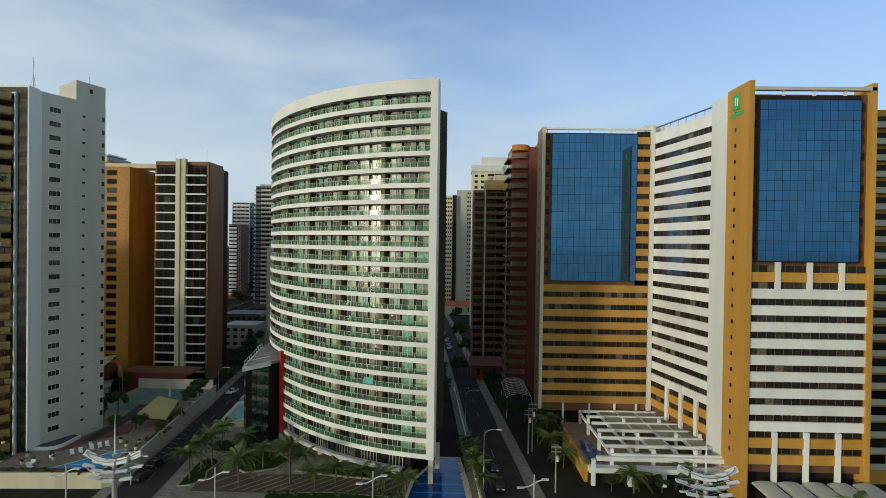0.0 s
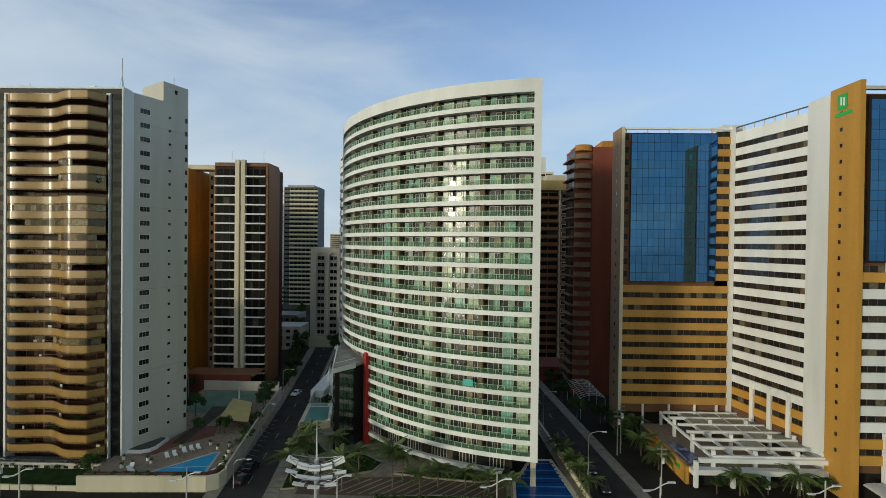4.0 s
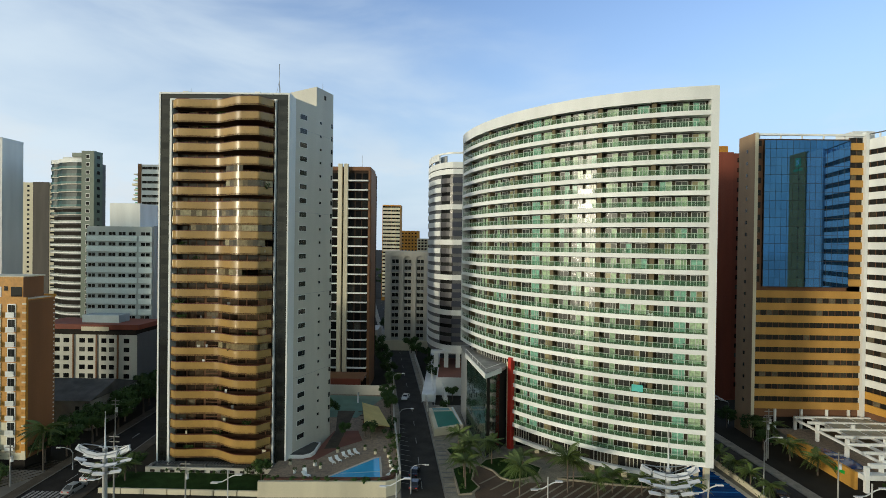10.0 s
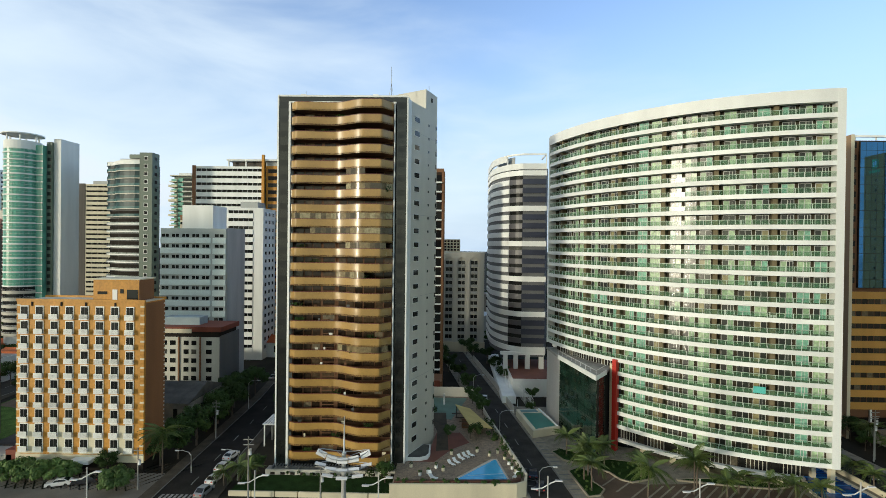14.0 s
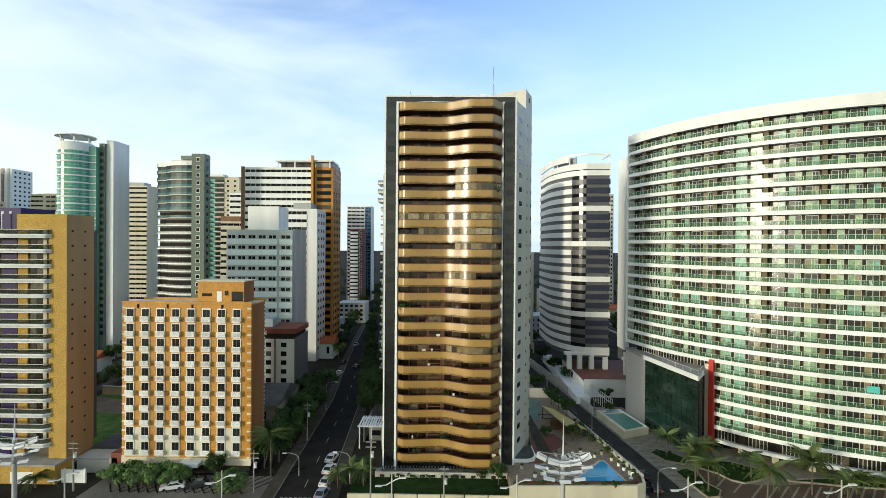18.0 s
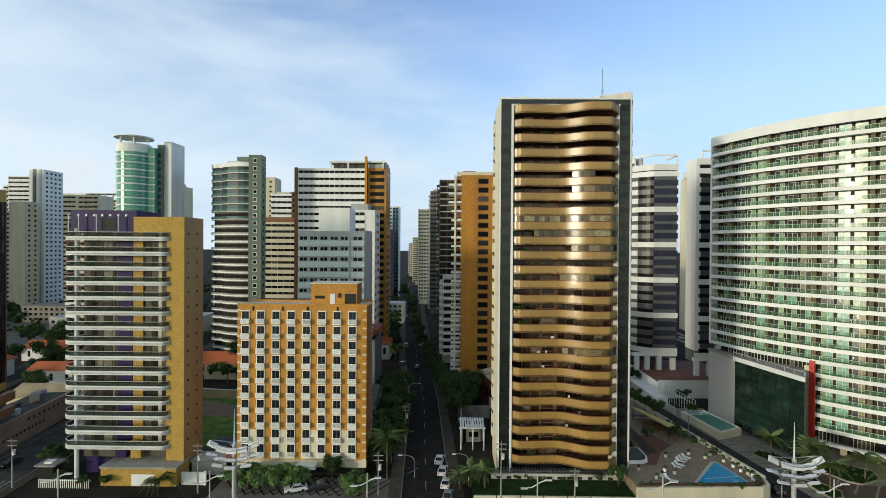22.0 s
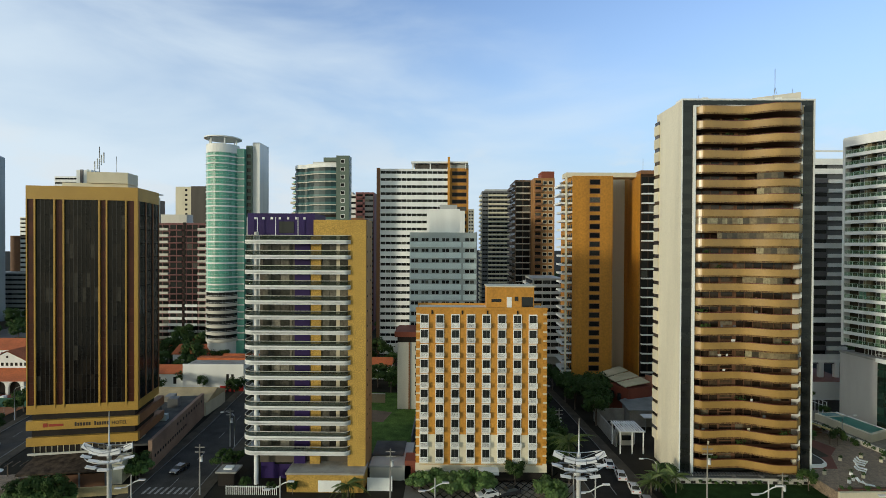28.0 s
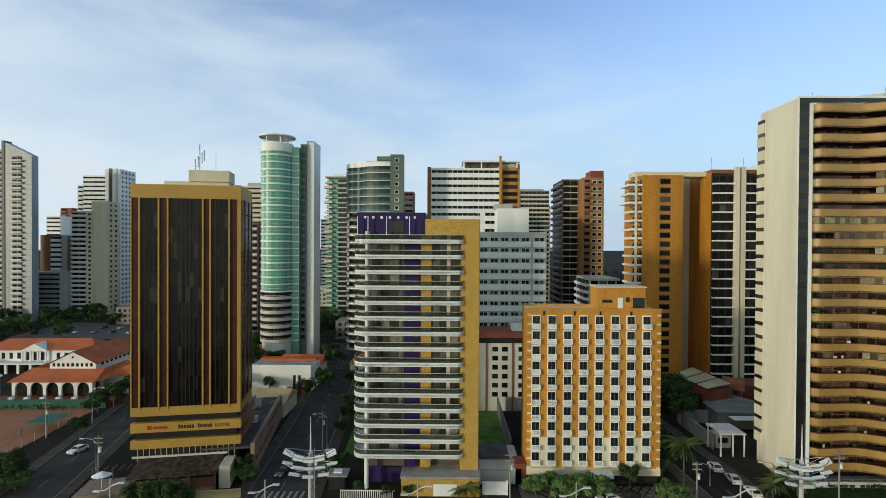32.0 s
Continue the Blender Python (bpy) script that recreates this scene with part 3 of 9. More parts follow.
    # plants and furniture on the balconies
    for i in range(46):
        k, u = rng.randrange(0, 15) if i % 3 else rng.randrange(15, 25), rng.uniform(0.06, 0.95)
        x, y, z = 2.8 + 20.6 * u, -reach(u) + 0.55, 3.1 + 2.917 * k
        if i % 5 < 3:
            w, h = rng.uniform(0.3, 0.8), rng.uniform(1.75, 2.15)
            blocks("balcony_chair", t, rng.choice((PALE, CREAM, BROWN_WALL, DARK_GREY, WHITE)), [(x - w / 2, x + w / 2, y, y + 0.5, z + 0.7, z + 0.8), (x - w / 2, x + w / 2, y + 0.5, y + 0.56, z + 0.7, z + h), (x - w / 2 - 0.05, x - w / 2, y, y + 0.5, z + 0.3, z + 1.05), (x + w / 2, x + w / 2 + 0.05, y, y + 0.5, z + 0.3, z + 1.05)])
        else:
            v, f = [], []
            for _ in range(70):
                p = Vector((x + rng.gauss(0, 0.5), y + rng.uniform(-0.2, 0.35), z + rng.uniform(1.3, 2.35)))
                q = Vector((rng.uniform(-1, 1), rng.uniform(-1, 1), rng.uniform(-0.4, 1))).normalized() * 0.16
                r = q.orthogonal() * 0.8
                j = len(v)
                v += [tuple(p - q), tuple(p - r), tuple(p + q), tuple(p + r)]
                f.append((j, j + 1, j + 2, j + 3))
            tagged(part("balcony_plant", raw("balcony_plant", v, f), LEAF, t, "leafy balcony plant"), kind="stuff")
    # windows of the side walls
    way, core_way = math.atan2(6.0, 2.65), math.atan2(6.1, 2.2)
    for k in range(24):
        z = 5.25 + 2.909 * k
        part("side_window", side_window_mesh(), WHITE, t, "pale window frame", loc=(27.72, 4.8, z), rz=way)
        for q in (-1.05, -0.33, 0.39):
            part("side_pane", side_pane_mesh(), GLASS_DARK, t, loc=(27.72 + q * math.cos(way), 4.8 + q * math.sin(way), z), rz=way)
        for q, h in ((0.25, 0.5), (0.92, 1.0)):
            part("core_window", core_window_mesh(h), GLASS_DARK, t, loc=(29.4 + 2.2 * q, 8.6 + 6.1 * q, z + 0.3), rz=core_way)
        box("side_bay", t, CREAM, -0.35, 0.02, 10.2, 12.6, z - 0.75, z + 1.35, "cream bay with shutter")
        box("bay_window", t, GOLD_PANES[0], -0.22, -0.05, 10.3, 12.5, z + 1.35, z + 2.16)
    for z in (18.4, 35.6, 52.8, 70.0):
        ribbon("joint", t, GREY, [(26.8, 2.62), (29.44, 8.58), (31.64, 14.7)], 0.05, z, z + 0.07)
    part("core_vent", core_window_mesh(0.9), DARK, t, loc=(30.5, 11.6, 78.2), rz=core_way)
    prism("canopy", t, WHITE, [(26.5, 1.1), (29.4, 1.2), (30.8, 2.0), (31.3, 3.6), (31.2, 8.2), (29.5, 8.5), (26.8, 2.6)], 2.5, 3.2, "white curved entrance canopy")
    prism("canopy_roof", t, ROOF_GREY, [(26.75, 1.4), (29.3, 1.5), (30.5, 2.3), (30.95, 3.7), (30.9, 7.9), (29.6, 8.2), (27.0, 2.6)], 3.2, 3.26, "dark canopy roof")
    box("lobby", t, GLASS_DARK, 3, 23.3, 1.6, 2.0, 0.6, 2.9, "dark glazed ground floor")
    tube("antenna", t, STEEL, [(22.1, 6, 76.0), (22.1, 6, 84.2)], 0.05)
    for x, y in ((21.3, 5.5), (22.9, 5.5), (22.1, 7.0)):
        tube("antenna_stay", t, STEEL, [(x, y, 76.0), (22.1, 6, 80.6)], 0.03)
    tube("antenna", t, STEEL, [(4.8, 3, 76.3), (4.8, 3, 78.0)], 0.04)
    tube("antenna", t, STEEL, [(29.8, 12, 80.2), (29.8, 12, 82.0)], 0.04)
    for x in (4.4, 19.0):
        box("roof_vent", t, WHITE, x, x + 1.1, 0.6, 1.2, 76.35, 76.75)


def solid(outline, z0, z1):
    n = len(outline)
    v = [(x, y, z0) for x, y in outline] + [(x, y, z1) for x, y in outline]
    return v, [tuple(range(n - 1, -1, -1)), tuple(range(n, 2 * n))] + [(i, (i + 1) % n, n + (i + 1) % n, n + i) for i in range(n)]


def core_window_mesh(h):
    if ("core", h) not in shared:
        shared["core", h] = raw("core_window", corners(-0.3, 0.3, -0.05, 0.08, 0, h), CUBE)
    return shared["core", h]


def side_window_mesh():
    if "side_window" not in shared:
        shared["side_window"] = raw("side_window", corners(-1.18, 1.18, -0.05, 0.08, -0.06, 1.12), CUBE)
    return shared["side_window"]


def side_pane_mesh():
    if "side_pane" not in shared:
        shared["side_pane"] = raw("side_pane", corners(0.0, 0.66, -0.09, 0.0, 0.03, 1.05), CUBE)
    return shared["side_pane"]


gold_tower()


# ---- white curved tower ----
R = 55.9


def arc_block(r0, r1, a0, a1, z0, z1):
    p = [(r * math.cos(radians(a)), r * math.sin(radians(a))) for r, a in ((r1, a0), (r1, a1), (r0, a1), (r0, a0))]
    return [(x, y, z) for z in (z0, z1) for x, y in p]


def arc_mesh(name, spans):
    v, f = [], []
    for s in spans:
        k = len(v)
        v += arc_block(*s)
        f += [tuple(i + k for i in q) for q in CUBE]
    return raw(name, v, f)


def curved_tower():
    t = thing("apartment_tower", 5.1, 150.2, 0, 0, "tall white curved apartment tower with glass balcony railings", "tower")
    A0, A1, AR = 191.0, 261.3, 218.6
    body = arc(0, 0, R - 1.95, A0, A1, 40) + [(-9.4, -42.0)] + arc(0, 0, R - 17, A1 - 1.5, A0 + 2, 12)
    part("body", raw("body", *solid(body, 20.2, 74.6)), SHADED_TAUPE, t, "grey-brown recessed wall darkened for balcony shade")
    low = arc(0, 0, R - 1.95, AR, A1, 30) + [(-9.4, -42.0)] + arc(0, 0, R - 17, A1 - 1.5, AR, 12)
    part("lower_body", raw("lower_body", *solid(low, 5.6, 20.2)), SHADED_TAUPE, t)
    roof = arc(0, 0, R + 0.05, A0, A1, 40) + [(-9.4, -42.0)] + arc(0, 0, R - 17.2, A1 - 1.5, A0 + 2, 12)
    part("roof", raw("roof", *solid(roof, 74.35, 74.7)), WHITE, t)
    ribbon("parapet", t, WHITE, arc(0, 0, R + 0.1, A0, A1, 48), 0.4, 74.2, 76.7, "smooth white roof parapet")
    part("end_pillar", arc_mesh("end_pillar", [(R - 2.2, R + 0.12, 260.0, 261.45, 5.3, 76.6)]), WHITE, t, "broad white end pillar")
    part("end_pillar", arc_mesh("end_pillar", [(R - 2.2, R + 0.12, 190.75, 191.4, 20.2, 76.4)]), WHITE, t)
    end = [(-8.9, -55.2), (-8.42, -55.25), (-9.0, -42.0), (-9.5, -42.0)]
    part("end_wall", raw("end_wall", *solid(end, 5.3, 75.0)), GREY, t, "grey rendered end wall")
    mesh = {}
    pane_mesh = arc_mesh("window_pane", [(R - 1.9, R - 1.82, -0.52, 0.52, 0.05, 1.92)])
    pier_mesh = arc_mesh("divider_wall", [(R - 1.95, R - 0.75, -0.45, 0.45, 0, 2.12)])
    whole_panes = 0
    rng = random.Random(8)
    for k in range(23):
        z = 71.32 - 3.0 * k
        a0 = A0 if z > 19.6 else AR + 0.4
        full = a0 == A0
        if full not in mesh:
            n = 44 if full else 28
            mesh[full] = (ribbon_mesh("slab_edge", arc(0, 0, R, a0, A1 - 1.2, n), 1.9, 0, 0.88),
                          ribbon_mesh("glass_railing", arc(0, 0, R - 0.06, a0 + 0.4, 260.0, n), 0.03, 0.9, 1.78),
                          ribbon_mesh("top_rail", arc(0, 0, R - 0.04, a0 + 0.4, 260.0, n), 0.07, 1.78, 1.86),
                          ribbon_mesh("balcony_floor", arc(0, 0, R - 0.14, a0, A1 - 1.3, n), 1.7, 0.88, 0.90))
        b = part("balcony", mesh[full][0], WHITE, t, loc=(0, 0, z))
        part("balcony_floor", mesh[full][3], FLOOR_TILE, b)
        part("glass_railing", mesh[full][1], RAIL_GLASS, b)
        part("top_rail", mesh[full][2], TOP_RAIL, b)
        joined, frames, posts = [], [], []
        u, i = 259.5, 0
        while u - 2.4 > a0 + 0.3:
            if i % 3 == 0 and i:
                part("divider_wall", pier_mesh, PIER, t, loc=(0, 0, z + 0.88), rz=radians(u - 0.55))
                u -= 1.45
            c = u - 1.16
            if u > 232 and whole_panes < 240:
                for q in (c - 0.56, c + 0.56):
                    part("window_pane", pane_mesh, CURTAINS[0], t, loc=(0, 0, z + 0.88), rz=radians(q))
                    whole_panes += 1
            else:
                joined += [(R - 1.9, R - 1.82, q - 0.52, q + 0.52, z + 0.93, z + 2.80) for q in (c - 0.56, c + 0.56)]
            for q in (c - 1.17, c - 0.04, c + 1.09):
                frames.append((R - 1.84, R - 1.72, q, q + 0.08, z + 0.90, z + 2.86))
            frames += [(R - 1.84, R - 1.72, c - 1.07, c + 1.07, z + 2.76, z + 2.86)]
            if rng.random() < 0.5:
                frames += [(R - 1.84, R - 1.74, c + 0.5, c + 0.56, z + 0.90, z + 2.76)]
            u -= 3.02
            i += 1
        posts = [(R - 0.12, R - 0.02, a0 + 1.2 + 1.45 * q, a0 + 1.25 + 1.45 * q, z + 0.88, z + 1.78) for q in range(int((260 - a0 - 1.2) / 1.45))]
        tagged(part("window_frame", arc_mesh("window_frame", frames + posts), ALU, t), kind="stuff")
        if joined:
            tagged(part("glazing", arc_mesh("glazing", joined), CURTAINS[1], t), kind="stuff")
    # small things on the balconies
    for i in range(70):
        a, k = rng.uniform(205, 259), rng.randrange(0, 18)
        s = rng.uniform(0.25, 0.5)
        part("balcony_chair", arc_mesh("balcony_chair", [(R - 1.2, R - 1.2 + s, a, a + s, 0, 0.45), (R - 1.25, R - 1.18, a, a + s, 0.45, 0.95)]), rng.choice((ALU, WHITE, DARK_GREY)), t, loc=(0, 0, 72.2 - 3.0 * k))
    part("hung_towel", arc_mesh("hung_towel", [(R - 0.02, R + 0.03, 246.5, 248.6, 18.4, 19.7)]), material("aqua_towel", (0.12, 0.55, 0.50), 0.9), t, "aqua towel hung over the railing")
    # low terraces and open ground floor
    for a0, a1, z, r in ((AR + 0.6, 254.6, 2.3, R - 0.1),):
        ribbon("terrace_edge", t, WHITE, arc(0, 0, r, a0, a1, 24), 5.0, z, z + 0.75, "white terrace edge over the entrance")
    # mezzanine and lobby blocks are near black, as painted shade
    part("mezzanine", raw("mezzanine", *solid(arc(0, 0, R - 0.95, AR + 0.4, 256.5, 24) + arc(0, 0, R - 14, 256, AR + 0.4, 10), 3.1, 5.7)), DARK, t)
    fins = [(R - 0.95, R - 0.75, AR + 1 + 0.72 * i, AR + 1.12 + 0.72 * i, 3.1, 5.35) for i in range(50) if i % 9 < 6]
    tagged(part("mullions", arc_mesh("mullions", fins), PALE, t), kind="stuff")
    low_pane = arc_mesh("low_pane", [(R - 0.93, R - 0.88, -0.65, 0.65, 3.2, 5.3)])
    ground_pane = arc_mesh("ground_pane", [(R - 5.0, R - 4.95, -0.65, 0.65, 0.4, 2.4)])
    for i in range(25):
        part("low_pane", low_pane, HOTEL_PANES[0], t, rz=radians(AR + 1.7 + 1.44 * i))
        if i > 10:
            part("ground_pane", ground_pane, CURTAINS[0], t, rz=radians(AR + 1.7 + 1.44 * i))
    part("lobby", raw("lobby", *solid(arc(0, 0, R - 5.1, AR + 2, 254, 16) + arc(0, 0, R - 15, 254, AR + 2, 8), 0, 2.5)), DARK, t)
    for a in (224, 231, 238, 245, 252, 260.6):
        for r in ((R - 3.0,) if a < 259 else (R - 1.3, R - 8)):
            x, y = r * math.cos(radians(a)), r * math.sin(radians(a))
            box("column", t, CREAM, x - 0.45, x + 0.45, y - 0.45, y + 0.45, 0, 5.4 if a > 259 else 2.5)
    part("red_wall", arc_mesh("red_wall", [(R - 0.5, R + 0.65, AR - 0.62, AR + 0.42, 0.2, 20.9)]), RED, t, "tall red panel wall")
    strip = [(R - 1.9, R - 1.8, 196.0 + 0.9 * i, 196.62 + 0.9 * i, 18.0, 20.1) for i in range(25)]
    tagged(part("clerestory", arc_mesh("clerestory", strip), HOTEL_PANES[1], t), kind="stuff")
    tagged(part("clerestory_frame", arc_mesh("clerestory_frame", [(R - 1.95, R - 1.7, 195.9 + 0.9 * i, 196.0 + 0.9 * i, 17.6, 20.2) for i in range(26)]), WHITE, t), kind="stuff")
    part("clerestory_wall", raw("clerestory_wall", *solid(arc(0, 0, R - 2.0, 193, AR, 16) + arc(0, 0, R - 4, AR, 193, 8), 17.4, 20.2)), DARK, t)
    part("pale_reveal", arc_mesh("pale_reveal", [(R - 2.4, R - 0.2, AR - 1.9, AR - 0.9, 0.2, 19.6)]), CREAM, t)


def glass_annex():
    """The green glass box beside the curved tower with its grey wall."""
    t = thing("glass_annex", -45.8, 107.2, 0, 0, "low green glass annex with a white roof beside the curved tower", "annex")
    C, L, G, Q = (0.9, 1.8), (-2.6, 22.4), (-3.8, 33.2), (4.4, 7.0)
    plan = [C, Q, (12, 22), (6, 33), G, L]
    part("body", raw("body", *solid([(1.2, 2.2), (4.5, 7.3), (12, 22), (6, 33), (-3.4, 33), (-2.2, 22.4)], 0.3, 18.0)), DARK, t)
    part("roof", raw("roof", *solid([(0.75, 1.4), (4.8, 6.9), (12, 22), (6, 33), (-4.0, 33.3), (-3.1, 22.4)], 18.0, 18.6)), CONCRETE, t, "grey roof with a white edge")
    ribbon("roof_edge", t, WHITE, [(-3.1, 22.4), (0.7, 1.3), (4.8, 6.9)], 0.25, 17.7, 18.75)
    tube("roof_rail", t, ALU, [(4.5, 6.9, 19.8), (0.9, 1.8, 19.8), (-2.9, 22.4, 19.8)], 0.05)
    for i in range(9):
        p = Vector((0.9, 1.8)).lerp(Vector((-2.9, 22.4)), i / 8)
        tube("rail_post", t, ALU, [(p.x, p.y, 18.9), (p.x, p.y, 19.8)], 0.04)
    ribbon("grey_wall", t, material("pale_plaster", (0.52, 0.50, 0.47), 0.8, stain=0.15, streak=True), [G, L], 0.6, 0.0, 18.0, "plain pale grey wall")
    for (a, b, cols) in ((L, C, 11), (C, Q, 4)):
        a, b = Vector(a), Vector(b)
        for i in range(cols):
            for r in range(9):
                p, q = a.lerp(b, (i + 0.03) / cols), a.lerp(b, (i + 0.97) / cols)
                part("glass_pane", ribbon_mesh("glass_pane", [tuple(p), tuple(q)], 0.05, 0.8 + 1.9 * r, 2.62 + 1.9 * r), GREEN_GLASS, t)
    rng = random.Random(12)
    for i in range(44):
        p = Vector(L).lerp(Vector(C), rng.uniform(0.05, 0.93))
        z = 1.2 + 1.9 * rng.randrange(9)
        part("open_sash", ribbon_mesh("open_sash", [(p.x - 0.22, p.y), (p.x - 0.05, p.y - 0.9)], 0.04, z, z + 1.0), SMOKE_RAIL, t)
    ribbon("corner_post", t, DARK_GREY, [L, C, Q], 0.1, 0.3, 0.75)


curved_tower()
glass_annex()


# ---- hotel with blue mirror glass ----
def window_band(parent, mat, pair, x0, x1, y, z, h, n, deep=0.35):
    """A row of windows set back in a band facade, with dividing bars."""
    w = (x1 - x0) / n
    panes(parent, pair, [(x0 + i * w + 0.05, x0 + (i + 1) * w - 0.05, y + deep - 0.06, y + deep, z, z + h) for i in range(n)])
    rest_panes.setdefault((parent, mat), []).extend([(x0 + i * w - 0.05, x0 + i * w + 0.05, y + deep - 0.12, y + deep, z, z + h) for i in range(n + 1)])


def curtain_wall(parent, mat, x0, x1, y, z0, z1, cols, rows, bars):
    w, h = (x1 - x0) / cols, (z1 - z0) / rows
    for i in range(cols):
        for j in range(rows):
            box("glass_pane", parent, mat, x0 + i * w + 0.04, x0 + (i + 1) * w - 0.04, y, y + 0.06, z0 + j * h + 0.04, z0 + (j + 1) * h - 0.04)
    blocks("mullions", parent, bars, [(x0 + i * w - 0.05, x0 + i * w + 0.05, y + 0.015, y + 0.2, z0, z1) for i in range(cols + 1)] + [(x0, x1, y + 0.015, y + 0.2, z0 + j * h - 0.05, z0 + j * h + 0.05) for j in range(rows + 1)])


def hotel():
    t = thing("hotel", 21.7, 126.0, 0, 0, "large L-shaped hotel with amber and white bands and blue mirror glass", "hotel")
    # wing facing the sea, set back; local x from 0 to 26.5
    box("rear_wing", t, BROWN_WALL, 0.2, 40, 0.5, 6.5, 5.0, 73.6)
    box("edge_fin", t, material("tan_end_wall", (0.33, 0.215, 0.12), 0.7, stain=0.2, streak=True), -0.35, 0.45, -0.45, 6.6, 0, 74.85, "tan rendered end wall")
    for k in range(22):
        box("slit_window", t, GLASS_DARK, -0.38, -0.33, 2.6, 3.2, 8 + 2.97 * k, 8.8 + 2.97 * k)
    box("edge_strip", t, CREAM, -0.35, 0.45, -0.5, -0.45, 0, 74.9)
    box("top_beam", t, WHITE, 0.4, 26.4, -0.3, 0.3, 74.3, 74.75)
    for i in range(5):
        box("beam_post", t, WHITE, 0.8 + 5.2 * i, 1.1 + 5.2 * i, 0.0, 0.3, 73.6, 74.3)
    for k in range(10):
        z = 7.1 + 3.04 * k
        box("amber_band", t, AMBER_SHADED, 0.45, 26.4, 0, 0.6, z, z + 1.75)
        if k < 9:
            window_band(t, BROWN_WALL, HOTEL_PANES, 0.5, 26.3, 0.1, z + 1.75, 1.29, 17)
    curtain_wall(t, BLUE_GLASS, 2.2, 22.9, -0.12, 37.2, 73.2, 15, 17, BLACK_METAL)
    box("curtain_backing", t, DARK, 2.2, 22.9, 0.1, 0.5, 37.2, 73.4)
    for k in range(12):
        z = 37.5 + 3.04 * k
        box("niche_window", t, HOTEL_PANES[0], 0.8, 1.7, 0.42, 0.5, z + 0.8, z + 2.2)
        box("amber_band", t, AMBER_SHADED, 22.95, 26.4, 0, 0.6, z, z + 1.7)
        window_band(t, BROWN_WALL, HOTEL_PANES, 23.0, 26.3, 0.1, z + 1.7, 1.34, 2)
    box("niche", t, DARK_GREY, 23.0, 26.4, 0.5, 0.7, 36.0, 74)
    box("corner_column", t, WHITE, 26.2, 27.0, -0.7, 0.5, 5.0, 75.4, "slim white corner column")
    for x in (5.6, 12.0, 18.2, 23.5):
        box("column", t, WHITE, x, x + 0.45, -0.2, 0.3, 0, 7.1)
    # near-black block paints the shade behind the columns
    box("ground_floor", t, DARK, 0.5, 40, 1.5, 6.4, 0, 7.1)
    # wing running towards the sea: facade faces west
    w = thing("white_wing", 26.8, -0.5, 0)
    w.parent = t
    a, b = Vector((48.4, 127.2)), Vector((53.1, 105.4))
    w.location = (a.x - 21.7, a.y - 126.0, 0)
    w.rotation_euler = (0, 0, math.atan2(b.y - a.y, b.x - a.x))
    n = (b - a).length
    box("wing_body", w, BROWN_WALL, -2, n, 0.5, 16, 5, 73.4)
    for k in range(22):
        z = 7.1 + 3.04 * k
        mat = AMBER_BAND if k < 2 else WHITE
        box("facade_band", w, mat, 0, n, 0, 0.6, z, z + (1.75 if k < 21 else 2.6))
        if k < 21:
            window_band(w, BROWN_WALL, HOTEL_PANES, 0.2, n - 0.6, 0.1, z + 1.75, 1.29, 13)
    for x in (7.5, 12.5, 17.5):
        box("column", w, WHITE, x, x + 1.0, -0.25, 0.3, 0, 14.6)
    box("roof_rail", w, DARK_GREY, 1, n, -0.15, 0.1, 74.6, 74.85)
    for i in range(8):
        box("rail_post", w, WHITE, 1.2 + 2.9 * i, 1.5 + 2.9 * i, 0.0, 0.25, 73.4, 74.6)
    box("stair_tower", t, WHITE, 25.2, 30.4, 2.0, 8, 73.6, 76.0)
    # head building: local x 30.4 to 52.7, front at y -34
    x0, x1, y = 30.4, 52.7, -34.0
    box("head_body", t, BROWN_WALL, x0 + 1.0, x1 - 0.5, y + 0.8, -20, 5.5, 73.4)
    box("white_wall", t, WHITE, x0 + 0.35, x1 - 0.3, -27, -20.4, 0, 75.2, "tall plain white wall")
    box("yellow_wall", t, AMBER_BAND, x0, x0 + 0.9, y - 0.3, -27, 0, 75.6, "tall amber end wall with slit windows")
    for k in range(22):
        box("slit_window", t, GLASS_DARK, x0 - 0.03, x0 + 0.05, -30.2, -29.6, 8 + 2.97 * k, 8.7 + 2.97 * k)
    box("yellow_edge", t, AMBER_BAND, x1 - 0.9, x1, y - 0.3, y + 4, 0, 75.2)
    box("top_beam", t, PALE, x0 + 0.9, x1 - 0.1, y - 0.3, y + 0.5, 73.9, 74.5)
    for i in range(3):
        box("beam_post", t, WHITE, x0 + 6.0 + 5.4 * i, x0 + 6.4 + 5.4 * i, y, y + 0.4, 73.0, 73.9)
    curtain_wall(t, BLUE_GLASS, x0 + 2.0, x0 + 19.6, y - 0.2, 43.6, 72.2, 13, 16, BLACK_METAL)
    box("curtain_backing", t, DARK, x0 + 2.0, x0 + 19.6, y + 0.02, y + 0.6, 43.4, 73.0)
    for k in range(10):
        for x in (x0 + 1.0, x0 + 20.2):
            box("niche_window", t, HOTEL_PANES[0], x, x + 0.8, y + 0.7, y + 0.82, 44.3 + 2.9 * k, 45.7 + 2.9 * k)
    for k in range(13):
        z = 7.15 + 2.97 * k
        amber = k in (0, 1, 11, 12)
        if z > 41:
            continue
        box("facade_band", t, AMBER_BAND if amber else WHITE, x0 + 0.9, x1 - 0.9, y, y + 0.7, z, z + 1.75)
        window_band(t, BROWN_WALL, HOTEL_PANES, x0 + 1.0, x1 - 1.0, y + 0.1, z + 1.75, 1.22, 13)
